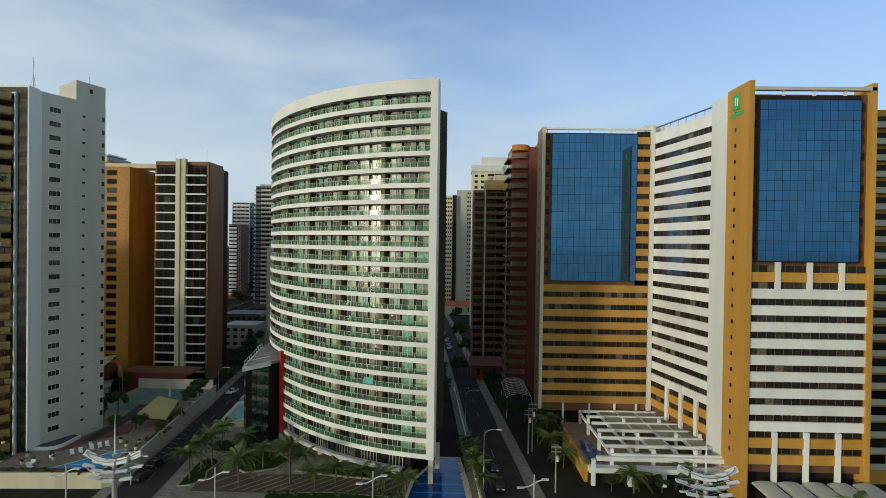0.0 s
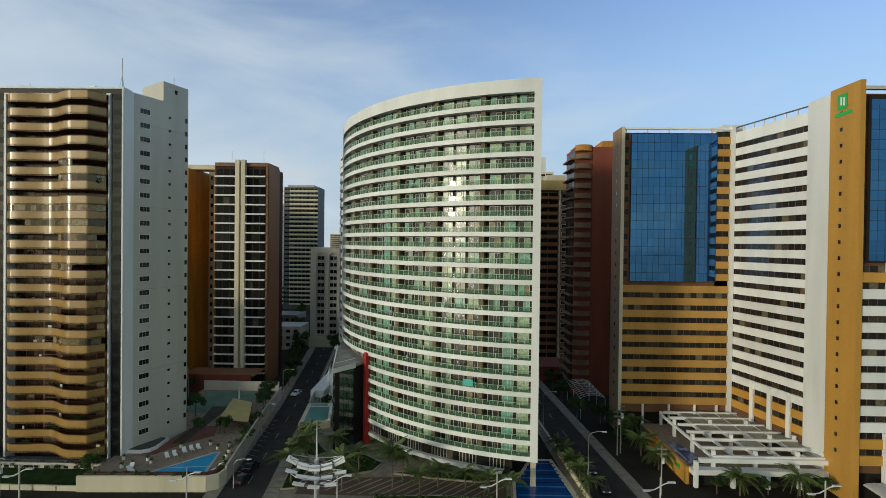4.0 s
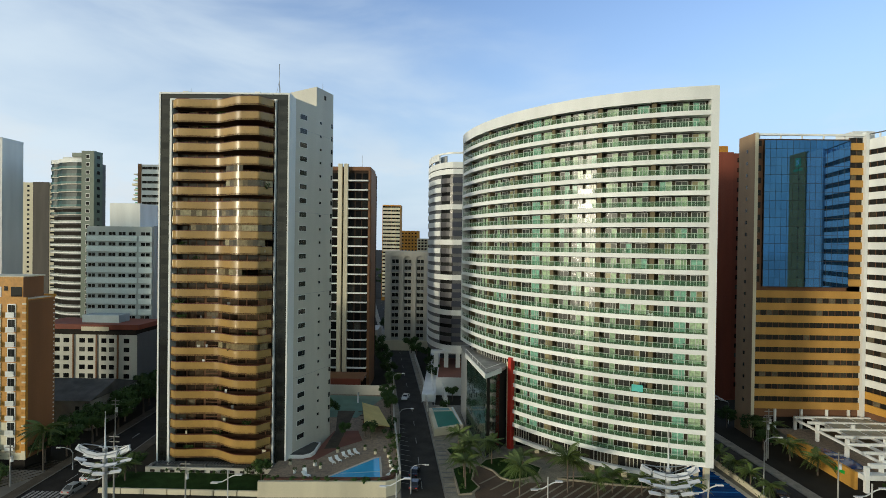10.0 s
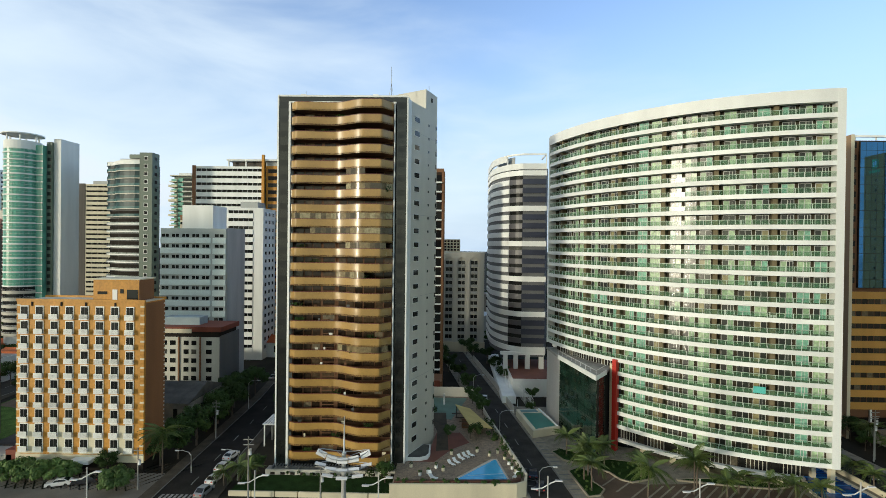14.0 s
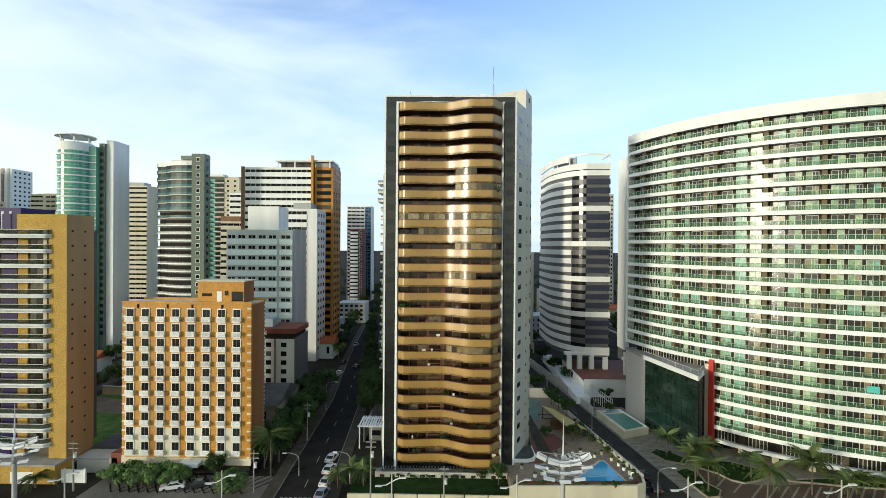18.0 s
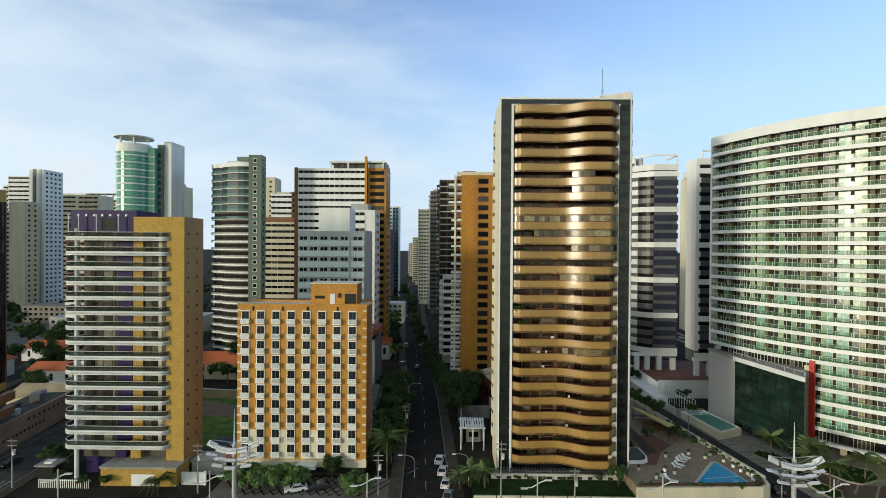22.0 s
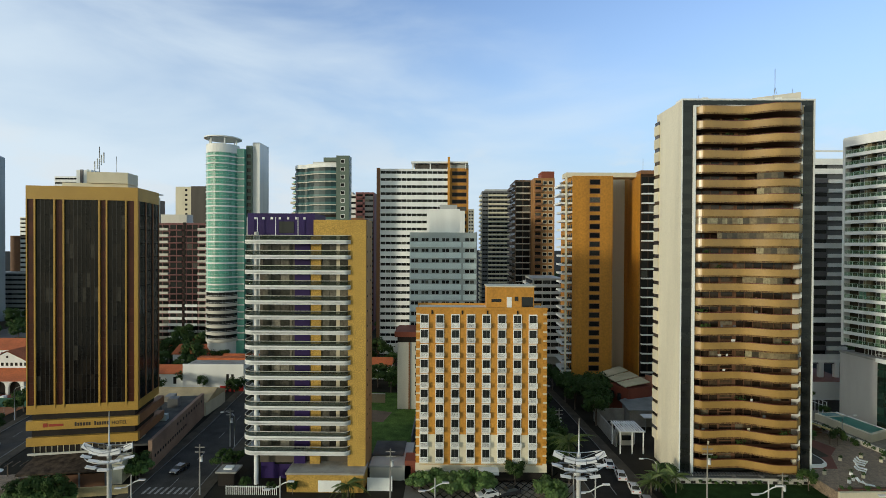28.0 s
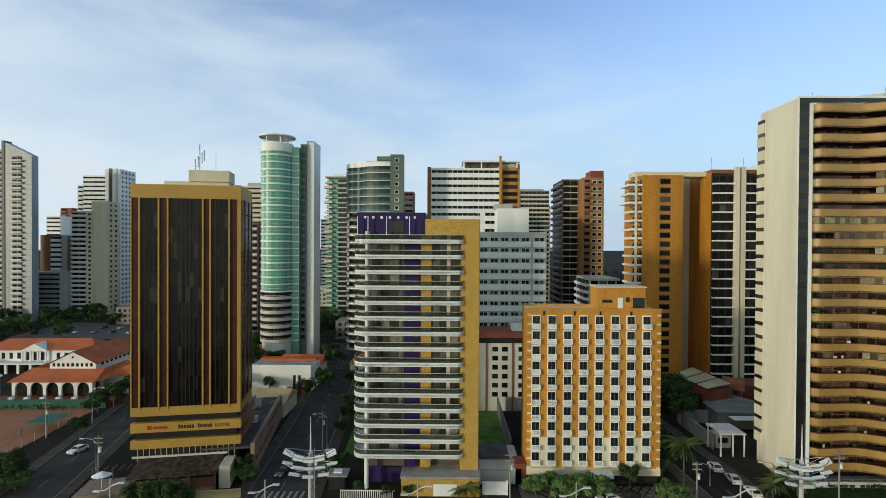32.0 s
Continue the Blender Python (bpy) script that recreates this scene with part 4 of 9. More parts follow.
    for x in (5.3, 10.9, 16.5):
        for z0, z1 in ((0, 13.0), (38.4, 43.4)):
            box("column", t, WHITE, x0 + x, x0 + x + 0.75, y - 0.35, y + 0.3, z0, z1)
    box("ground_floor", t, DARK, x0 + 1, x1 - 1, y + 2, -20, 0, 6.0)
    # plain square sign with a bar for its lettering
    s = box("roof_sign", t, SIGN_GREEN, x0 - 0.12, x0 - 0.02, -31.3, -29.0, 71.4, 74.2, "green square sign on the amber wall")
    box("sign_mark", s, WHITE, -0.03, 0.0, 0.5, 0.9, 0.6, 2.1)
    box("sign_mark", s, WHITE, -0.03, 0.0, 1.2, 1.6, 0.8, 2.3)
    box("sign_bar", t, SIGN_GREEN, x0 - 0.1, x0 - 0.02, -32.4, -28.4, 70.2, 70.9)


hotel()


# ---- amber hotel with small white balconies ----
def amber_hotel():
    t = thing("hotel", -164.2, 100.0, 0, 0, "ten-storey amber hotel with rows of small white balconies", "hotel")
    W = 26.0
    box("body", t, AMBER, 0, W, 0, 7.5, 2.0, 34.2, "amber tiled walls")
    box("base_course", t, CREAM, -0.08, W + 0.1, -0.1, 0.1, 1.9, 3.3, "pale base course")
    # East walls overlaid in darker brown, putting their shade into the colour.
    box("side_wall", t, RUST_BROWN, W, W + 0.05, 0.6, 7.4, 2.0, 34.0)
    box("parapet", t, AMBER, -0.1, W + 0.15, -0.12, 0.3, 34.2, 34.7)
    box("parapet", t, AMBER, -0.1, W + 0.15, 7.3, 7.7, 34.2, 34.7)
    box("roof", t, CREAM, 0.2, W - 0.2, 0.3, 7.3, 34.2, 34.3)
    box("penthouse", t, AMBER, 14.2, 23.7, 2.0, 7.2, 34.3, 38.6)
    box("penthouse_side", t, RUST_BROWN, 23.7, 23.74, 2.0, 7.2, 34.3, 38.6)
    box("penthouse_roof", t, CREAM, 14.0, 23.95, 1.8, 7.4, 38.6, 38.85)
    box("penthouse_door", t, WHITE, 18.2, 19.2, 1.92, 2.0, 34.5, 36.6, "white door")
    for x, w, z, h in ((15.1, 2.0, 35.6, 0.6), (19.8, 0.7, 35.8, 0.9), (21.2, 2.3, 34.6, 2.0)):
        box("penthouse_window", t, GLASS_DARK, x, x + w, 1.92, 2.0, z, z + h)
    for i in range(8):
        x = 0.95 + 3.08 * i
        for k in range(10):
            z = 4.0 + 2.97 * k
            if k < 2 and i % 2 == 0:
                box("cream_panel", t, CREAM, x - 0.25, x + 4.6, -0.03, 0.0, z - 0.6, z + 2.37)
            w = box("window", t, WHITE, x - 0.17, x + 1.52, -0.16, 0.02, z - 0.1, z + 2.62)
            box("pane", w, GLASS_DARK, 0.15, 1.54, -0.03, 0.02, 0.14, 2.5)
            box("pane_bar", w, DARK_GREY, 0.81, 0.87, -0.05, -0.02, 0.14, 2.5)
            box("balustrade", w, WHITE, -0.02, 1.71, -0.46, -0.38, 0.95, 1.08)
            box("balustrade_base", w, WHITE, -0.02, 1.71, -0.46, 0.0, 0.0, 0.14)
            shared.setdefault("balusters", None)
            if shared["balusters"] is None:
                v, f = [], []
                for q in range(9):
                    j = len(v)
                    v += corners(0.0 + 0.2 * q, 0.14 + 0.2 * q, -0.46, -0.39, 0.14, 0.95)
                    f += [tuple(a + j for a in c) for c in CUBE]
                shared["balusters"] = raw("balusters", v, f)
            tagged(part("railing", shared["balusters"], WHITE, w), kind="stuff")
    for k in range(36):
        for x in (-0.06, W - 0.75):
            box("quoin", t, CREAM if k % 2 else OCHRE, x, x + 0.8, -0.06, 0.1, 2.4 + 0.88 * k, 2.75 + 0.88 * k)
        box("slit_window", t, WHITE, W + 0.04, W + 0.12, 7.0, 7.25, 2.4 + 0.88 * k, 2.65 + 0.88 * k)
    box("ground_floor", t, DARK, 0.4, W - 0.3, 0.4, 7, 0, 2.0)
    box("awning", t, WHITE, 12.4, 16.4, -2.2, -0.1, 2.2, 2.9, "white entrance awning")
    for i in range(22):
        box("screen_bar", t, WHITE, 0.2 + 0.5 * i, 0.3 + 0.5 * i, -0.25, -0.2, 0.3, 2.2)
    for x in (3, 9, 14, 20):
        box("gutter_outlet", t, DARK, x, x + 0.3, -0.15, 0, 33.3, 34.1)


amber_hotel()


# ---- apartment block with white curved balconies and a yellow stone wall ----
def stone_apartments():
    t = thing("apartment_block", -198.0, 98.0, 0, 0, "apartment block with curved white balconies, purple crown and yellow stone wall", "apartment block")
    # Brown-grey wall kept dark; shade behind the balconies is in its colour.
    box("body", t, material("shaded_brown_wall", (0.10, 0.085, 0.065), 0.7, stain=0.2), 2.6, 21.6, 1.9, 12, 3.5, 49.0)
    stone = material("yellow_split_stone", (0.50, 0.315, 0.07), 0.85, stain=0.12, grain=0.32, scale=0.4, fine=4.5, bump=0.5)
    box("stone_wall", t, stone, 20.6, 24.1, -0.2, 7.5, 2.0, 51.9, "rough yellow split-stone wall")
    box("side_wall", t, material("tan_stone_tile", (0.40, 0.255, 0.11), 0.75, stain=0.15, streak=True), 24.1, 24.16, -0.1, 7.4, 2.0, 51.8)
    box("stone_crown", t, stone, 13.7, 20.6, 0.3, 7.4, 48.9, 51.9)
    crown = box("purple_crown", t, PURPLE, 0.4, 13.7, 1.2, 10, 48.7, 53.2, "deep purple roof storey")
    for i in range(7):
        box("crown_window", crown, WHITE, 1.3 + 1.62 * i, 1.75 + 1.62 * i, -0.04, 0.02, 3.3, 3.75)
    box("crown_glazing", t, GLASS_DARK, 6.6, 9.6, 1.12, 1.2, 49.3, 51.6)
    for x in (0.6, 2.6, 6.2, 10.6):
        box("crown_post", t, WHITE, x, x + 0.12, 0.2, 0.35, 48.7, 52.4)
    path = [(21.2, 0.6)] + [(21.2 - 1.3 * (1 - math.cos(a)), 0.1 - 1.3 * math.sin(a)) for a in [0.16 * q for q in range(0, 10)]]
    left = [(0.0 + 2.4 * (1 - math.cos(a)), 1.2 - 2.4 * math.sin(a)) for a in [0.157 * q for q in range(0, 11)]]
    path = [(0.0, 4.5)] + left + list(reversed(path))
    edge = ribbon_mesh("slab_edge", path, 0.35, -0.05, 0.72)
    floor_mesh = raw("floor_slab", *solid(path + [(21.2, 2.2), (2.6, 2.2), (2.6, 4.5)], 0.1, 0.45))
    rail, cap = ribbon_mesh("railing_glass", offset(path, -0.08), 0.04, 0.74, 1.56), ribbon_mesh("rail_cap", offset(path, -0.05), 0.1, 1.56, 1.66)
    for k in range(15):
        z = 6.2 + 2.93 * k
        b = part("balcony", edge, WHITE, t, loc=(0, 0, z))
        part("floor_slab", floor_mesh, COOL_WHITE, b)
        part("railing_glass", rail, SMOKE_RAIL, b)
        part("rail_cap", cap, PALE, b)
        panes(t, HOME_PANES, [(x, x + w, 1.78, 1.9, z + 0.7, z + 2.8) for x, w in ((3.2, 1.7), (5.0, 1.7), (6.8, 1.7), (8.6, 0.5), (15.1, 1.4), (16.6, 1.3), (18.6, 1.6))])
        box("purple_panel", t, PURPLE, 9.6, 12.6, 1.7, 1.9, z + 0.62, z + 2.93)
        box("stone_panel", t, stone, 12.9, 14.9, 1.5, 1.9, z + 0.62, z + 2.93)
        box("cream_panel", t, CREAM, 17.9, 18.6, 1.7, 1.9, z + 0.62, z + 2.93)
        box("side_vent", t, DARK, 24.14, 24.2, 1.0, 1.5, z + 1.2, z + 1.6)
        box("side_vent", t, DARK, 24.14, 24.2, 4.5, 5.0, z + 1.2, z + 1.6)
    tube("column", t, WHITE, [(2.6, 0.0, 0), (2.6, 0.0, 49.5)], 0.42, 10, "slim white round column")
    box("lobby", t, PURPLE, 2.6, 13, 2.5, 9, 0, 7.1)
    box("lobby_glass", t, GLASS_DARK, 5.5, 20, 2.2, 2.5, 3.0, 6.2)
    box("garage_wall", t, stone, 9.6, 24.2, -3.2, 1.8, 0, 3.4, "yellow stone garage wall")
    box("garage_cap", t, CONCRETE, 9.4, 24.4, -3.4, 1.9, 3.4, 3.75)
    box("garage_door", t, WHITE, 15.6, 20.0, -3.26, -3.15, 0.1, 2.3, "white garage door")
    box("column", t, stone, 12.9, 14.9, 0.8, 2.2, 3.4, 7.2)
    box("column", t, PURPLE, 9.8, 12.0, 0.8, 2.2, 3.4, 7.2)


stone_apartments()


# ---- dark glass hotel with gold bands ----
def text(name, parent, words, mat, size, loc, rot=(90, 0, 0)):
    c = bpy.data.curves.new(name, "FONT")
    c.body, c.size, c.extrude, c.align_x = words, size, 0.03, "LEFT"
    ob = new(name, c)
    c.materials.append(mat)
    ob.location, ob.rotation_euler, ob.parent = loc, [radians(a) for a in rot], parent
    return ob


def gold_band_hotel():
    t = thing("hotel", -242.1, 99.4, 0, 10.5, "dark bronze glass hotel tower with gold bands and fins", "hotel")
    W, D = 22.2, 15.0
    t.scale = (0.925, 0.76, 1.0)
    box("body", t, DARK, 0.15, W - 0.15, 0.2, D, 12.75, 58.4)
    box("top_band", t, GOLD_TRIM, 0, W, -0.1, D, 55.9, 58.6, "broad gold roof band")
    box("bottom_band", t, GOLD_TRIM, 0, W, -0.15, D, 12.75, 14.5)
    for x0, x1 in ((0, 0.22), (W - 0.75, W)):
        box("corner_fin", t, GOLD_TRIM, x0, x1, -0.12, 0.6, 14.5, 55.9)
    fins = (1.55, 5.35, 7.15, 14.2, 15.7, 19.6)
    for x in fins:
        box("gold_fin", t, GOLD_TRIM, x + 0.05, x + 0.37, -0.3, 0.3, 13.9, 55.9)
    wine = material("wine_panel", (0.065, 0.019, 0.011), 0.35, bump=0.0, vary=0.2, spec=0.25)
    for x0, x1 in ((0.22, 1.55), (5.77, 7.15), (14.62, 15.7), (20.02, 21.45)):
        for k in range(14):
            z = 14.55 + 2.95 * k
            box("wine_panel", t, wine, x0 + 0.03, x1 - 0.03, 0.08, 0.2, z, z + 1.5)
            box("wine_pane", t, wine, x0 + 0.08, x1 - 0.08, 0.1, 0.18, z + 1.52, z + 2.92)
    for x0, x1, n in ((1.97, 5.35, 4), (7.57, 14.2, 8), (16.12, 19.6, 4)):
        w = (x1 - x0) / n
        for i in range(n):
            for k in range(14):
                z = 14.55 + 2.95 * k
                box("window_pane", t, BRONZE_GLASS, x0 + i * w + 0.05, x0 + (i + 1) * w - 0.05, 0.06, 0.14, z + 0.03, z + 2.9)
        blocks("mullions", t, BLACK_METAL, [(x0 + i * w - 0.04, x0 + i * w + 0.04, 0.0, 0.2, 14.5, 55.9) for i in range(n + 1)])
    for y0, y1 in ((1.2, 4.6), (5.8, 9.6), (10.8, 14.4)):
        panes(t, FAR_PANES, [(W - 0.1, W - 0.02, y, y + 1.0, 14.7 + 2.95 * k, 17.5 + 2.95 * k) for k in range(14) for y in (y0, y0 + 1.1, y0 + 2.2)])
    for y in (0.6, 5.2, 10.2, 14.6):
        box("side_fin", t, RUST_BROWN, W - 0.1, W + 0.1, y, y + 0.45, 14.5, 55.9)
    # near-black block as painted shade between the sign bands
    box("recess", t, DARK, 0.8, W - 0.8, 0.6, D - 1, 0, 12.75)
    for z0, z1 in ((9.6, 11.5), (6.4, 8.1)):
        box("sign_band", t, GOLD_TRIM, 0.1, W + 0.1, -0.5, 0.7, z0, z1)
        box("side_band", t, RUST_BROWN, W - 1.5, W + 0.1, 0.7, D + 4, z0, z1)
    for x0, x1 in ((9.6, 12.9), (13.5, 16.5)):
        for i in range(6):
            s = (x1 - x0) / 6
            box("name_bar", t, LETTER_DARK, x0 + s * i, x0 + s * (i + 0.72), -0.54, -0.5, 10.15, 10.95 if i == 0 else 10.8)
    text("sign_lettering", t, "HOTEL", LETTER_DARK, 1.0, (17.0, -0.54, 10.13))
    box("sign_logo", t, LETTER_RED, 3.4, 4.3, -0.56, -0.5, 10.15, 10.95)
    box("sign_logo", t, LETTER_RED, 4.5, 7.4, -0.56, -0.5, 10.25, 10.75)
    for i in range(18):
        box("ground_mullion", t, CREAM, 1.2 + 1.15 * i, 1.3 + 1.15 * i, 0.45, 0.6, 3.4, 6.4)
    box("penthouse", t, CREAM, 5.6, 19.0, 3.5, 10, 58.6, 59.6)
    box("penthouse_top", t, CREAM, 10.8, 19.2, 2.8, 9.5, 59.6, 61.9)
    tube("mast", t, STEEL, [(12.6, 5, 61.9), (12.6, 5, 67.4)], 0.09)
    for dx in (-0.9, -0.3, 0.5, 1.0):
        tube("mast_antenna", t, ALU, [(12.6 + dx, 4.7, 63.0 + dx), (12.6 + dx, 4.7, 65.2 + dx)], 0.14)
        tube("mast_arm", t, STEEL, [(12.6, 5, 63.8 + dx), (12.6 + dx, 4.7, 63.8 + dx)], 0.04)
    tube("antenna", t, STEEL, [(15.8, 6, 61.9), (15.8, 6, 65.6)], 0.05)
    # porch with a low weathered roof, a terrace with a parasol, and garden walls
    sheet = material("weathered_porch_sheet", (0.075, 0.055, 0.04), 0.85, stain=0.75, grain=0.25, scale=0.9, spec=0.15)
    for k in range(4):
        x0, x1 = 2 + 4.25 * k, 6.2 + 4.25 * k
        v = [(x0, -9, 3.5), (x1, -9, 3.5), (x1, 0.4, 4.7), (x0, 0.4, 4.7)]
        part("porch_roof", raw("porch_roof", v + [(x, y, z - 0.3) for x, y, z in v], [(0, 1, 2, 3), (7, 6, 5, 4), (0, 4, 5, 1), (1, 5, 6, 2), (2, 6, 7, 3), (3, 7, 4, 0)]), sheet, t, "weathered dark porch roof")
    box("porch_wall", t, BROWN_WALL, 2.2, 18.6, -8.2, -7.9, 0, 2.6)
    box("side_room", t, CREAM, 19.2, 21.4, -7.5, -0.8, 0, 4.2, "cream side room")
    for x in (2.5, 8, 13.5, 18.5):
        box("porch_post", t, DARK_GREY, x, x + 0.3, -8.7, -8.4, 0, 3.4)
    box("terrace", t, STONE_DECK, -7.5, 2.0, -9.5, -0.5, 0, 1.1, "raised stone terrace")
    tube("parasol_pole", t, ALU, [(-3.2, -6.5, 1.1), (-3.2, -6.5, 4.0)], 0.06)
    for x in (-6.8, -3.0, 1.2):
        box("trellis_post", t, BARK, x, x + 0.2, -1.6, -1.4, 1.1, 3.6)
    for k in range(6):
        box("trellis_slat", t, BARK, -7.0 + 1.5 * k, -6.8 + 1.5 * k, -3.8, -0.6, 3.6, 3.75)
    n = 12
    v = [(-3.2 + 1.9 * math.cos(2 * math.pi * k / n), -6.5 + 1.9 * math.sin(2 * math.pi * k / n), 3.7) for k in range(n)] + [(-3.2, -6.5, 4.5), (-3.2, -6.5, 3.75)]
    part("parasol", raw("parasol", v, [(k, (k + 1) % n, n) for k in range(n)] + [((k + 1) % n, k, n + 1) for k in range(n)]), WHITE, t, "white fabric parasol")
    yellow = material("pale_yellow_wall", (0.52, 0.40, 0.20), 0.8, stain=0.25)
    for x0, x1 in ((-8.2, -0.8), (13.0, 24.5)):
        box("garden_wall", t, yellow, x0, x1, -13.4, -13.0, 0, 1.7, "pale yellow garden wall")
    box("low_beam", t, PALE, 0.5, 19.6, -0.9, -0.6, 4.7, 5.1)


gold_band_hotel()
join_rest()


# ---- the other buildings ----
def tower(x, y, w, d, h, body, zones, label, n, z0=3.5, rz=0.0, base=0.0, name="apartment_tower", category="tower", roof=None, group=""):
    """A building with facade zones: (face, from, to, kind, material, number of windows across)."""
    t = thing(name, x, y, base, rz, label, category, group)
    single = 14 if y < 200 else 0
    box("body", t, body, 0, w, 0, d, 0, h)
    pitch = (h - z0 - 0.4) / n

    def cut(face, u0, u1, p0, p1):
        return {"front": (u0, u1, p0, p1), "right": (w - p1, w - p0, u0, u1), "left": (p0, p1, u0, u1)}[face]

    near = y < 235
    for face, u0, u1, kind, mat, cols in zones:
        if kind == "plain":
            box("wall_panel", t, mat, *cut(face, u0, u1, -0.25, 0.0), 0, h + 0.3)
            continue
        step = (u1 - u0) / cols
        joined = []
        for k in range(n):
            z = z0 + pitch * k
            top = {"balcony": z + 2.3, "ledge": z + 2.5, "band": z + pitch - 0.62, "window": z + 1.9, "wide": z + 2.0, "pairs": z + 1.95, "glass": z + pitch - 0.05}[kind]
            if kind in ("balcony", "ledge"):
                e, hi = u1 - u0, 1.0 if kind == "balcony" else 0.30
                pieces = ((0, e, -1.3, -1.15, -0.15, hi), (0, 0.15, -1.15, 0, -0.15, hi), (e - 0.15, e, -1.15, 0, -0.15, hi), (0.15, e - 0.15, -1.15, 0, -0.15, 0.1))
                if near:
                    key = (kind, mat.name, face, round(e, 2))
                    if key not in shared:
                        v, f = [], []
                        for q in pieces:
                            c = {"front": q[:4], "right": (-q[3], -q[2], q[0], q[1]), "left": (q[2], q[3], q[0], q[1])}[face]
                            j = len(v)
                            v += corners(*c, q[4], q[5])
                            f += [tuple(i + j for i in r) for r in CUBE]
                        shared[key] = raw("balcony", v, f)
                    part("balcony", shared[key], mat, t, loc={"front": (u0, 0, z), "right": (w, u0, z), "left": (0, u0, z)}[face])
                else:
                    joined += [(*cut(face, u0 + q[0], u0 + q[1], q[2], q[3]), z + q[4], z + q[5]) for q in pieces[:3]]
                panes(t, FAR_PANES, [(*cut(face, u0 + i * step + 0.2, u0 + (i + 1) * step - 0.2, -0.06, 0.02), z + 0.2, top) for i in range(cols)], most=single)
            elif kind in ("band", "glass"):
                lo, hi, out = (-0.6, 0.45 * pitch - 0.1, -0.3) if kind == "band" else (-0.1, 0.4, -0.15)
                if near:
                    box("facade_band", t, mat, *cut(face, u0, u1, out, 0.0), z + lo, z + hi)
                else:
                    joined.append((*cut(face, u0, u1, out, 0.0), z + lo, z + hi))
                panes(t, FAR_PANES if kind == "band" else (AQUA_GLASS, AQUA_GLASS), [(*cut(face, u0 + i * step + 0.08, u0 + (i + 1) * step - 0.08, -0.08, 0.02), z + hi, top) for i in range(cols)], most=single)
            elif kind == "wide":
                panes(t, FAR_PANES, [(*cut(face, u0, u1, -0.05, 0.02), z + 0.5, top)], most=single)
                joined.append((*cut(face, u0 - 0.2, u1 + 0.2, -0.03, 0.02), z + 0.3, z + 2.2))
            elif kind == "pairs":
                box("facade_band", t, mat, *cut(face, u0, u1, -0.3, 0.0), z - 1.0, z + 0.7)
                panes(t, FAR_PANES, [(*cut(face, u0 + (i + q) * step, u0 + (i + q + 0.3) * step, -0.06, 0.02), z + 0.95, top) for i in range(cols) for q in (0.15, 0.52)], most=single)
            elif kind == "window":
                panes(t, FAR_PANES, [(*cut(face, u0 + (i + 0.5) * step - min(0.32 * step, 0.8), u0 + (i + 0.5) * step + min(0.32 * step, 0.8), -0.05, 0.02), z + 0.6, top) for i in range(cols)], most=single)
                if mat is not None:
                    joined += [(*cut(face, u0 + (i + 0.5) * step - min(0.4 * step, 1.0), u0 + (i + 0.5) * step + min(0.4 * step, 1.0), -0.03, 0.02), z + 0.4, z + 2.1) for i in range(cols)]
        if joined:
            blocks("balcony_tier" if kind in ("balcony", "ledge") else "facade_trim", t, mat, joined, kind="stuff")
    if roof:
        for k, (rx0, rx1, ry0, ry1, rh, mat) in enumerate(roof):
            box("roof_room", t, mat, rx0, rx1, ry0, ry1, h, h + rh)
    join_rest()
    return t


# orange tower with a column of windows, and its striped neighbour
ochre = tower(-118.0, 163.0, 12.8, 17, 69.4, OCHRE, [("front", 5.5, 8.6, "wide", RUST_BROWN, 1), ("left", 0.3, 9, "window", None, 3)], "ochre apartment tower with one column of dark windows", 23, roof=[(-1.5, 22, 3, 9, 1.5, CREAM)])
for k in range(23):
    z = 3.5 + 2.848 * k
    deep = 4.2 if k > 19 else 3.2
    box("balcony", ochre, WHITE, -deep, 0.0, 0.6, 9.4, z - 0.1, z + 0.55)
    box("balcony_rail", ochre, SMOKE_RAIL, -deep + 0.05, 0.0, 0.62, 0.7, z + 0.55, z + 1.2)
box("pale_pier", ochre, CREAM, -2.3, -1.7, 0.3, 0.9, 0, 69.4)
t = tower(-105.2, 177.0, 8.7, 9, 70.2, CREAM, [("front", 0.4, 1.6, "window", None, 1)], "narrow beige stair tower between two apartment towers", 21, name="stair_tower")
t = tower(-96.4, 163.0, 17.2, 14, 70.0, material("deep_brown_recess", (0.045, 0.026, 0.016), 0.7, stain=0.2, spec=0.2), [("front", 0.3, 7.0, "ledge", WHITE, 3), ("front", 10.2, 16.6, "ledge", WHITE, 3), ("front", 16.6, 17.2, "plain", RUST_BROWN, 1), ("right", 0, 10, "plain", RUST_BROWN, 1), ("right", 4, 7, "window", None, 1), ("left", 0, 14, "plain", OCHRE, 1), ("left", 3, 5, "window", None, 1)], "striped apartment tower with white balcony edges and brown sides", 22)
box("mullion_pier", t, CREAM, 7.0, 8.3, -1.4, 0, 0, 72)
box("mullion_pier", t, CREAM, 8.9, 10.2, -1.4, 0, 0, 72)
for x in (3.0, 13.5):
    tube("antenna", t, STEEL, [(x, 6, 71.2), (x, 6, 76.0)], 0.05)
box("brown_cap", t, RUST_BROWN, 0, 17.2, -0.3, 10, 70.0, 71.2)
# white slab with orange end, grey-green tower, round glass tower
t = tower(-188.6, 217.0, 30.4, 16, 79.5, WHITE, [("front", 1.5, 30.4, "band", WHITE, 13), ("front", -0.2, 1.3, "plain", RUST_BROWN, 1)], "broad white apartment slab with horizontal bands", 25)
# dark block paints the shade under the roof canopy
box("roof_room", t, DARK_TAN, 16, 30, 3, 11, 79.5, 82.0)
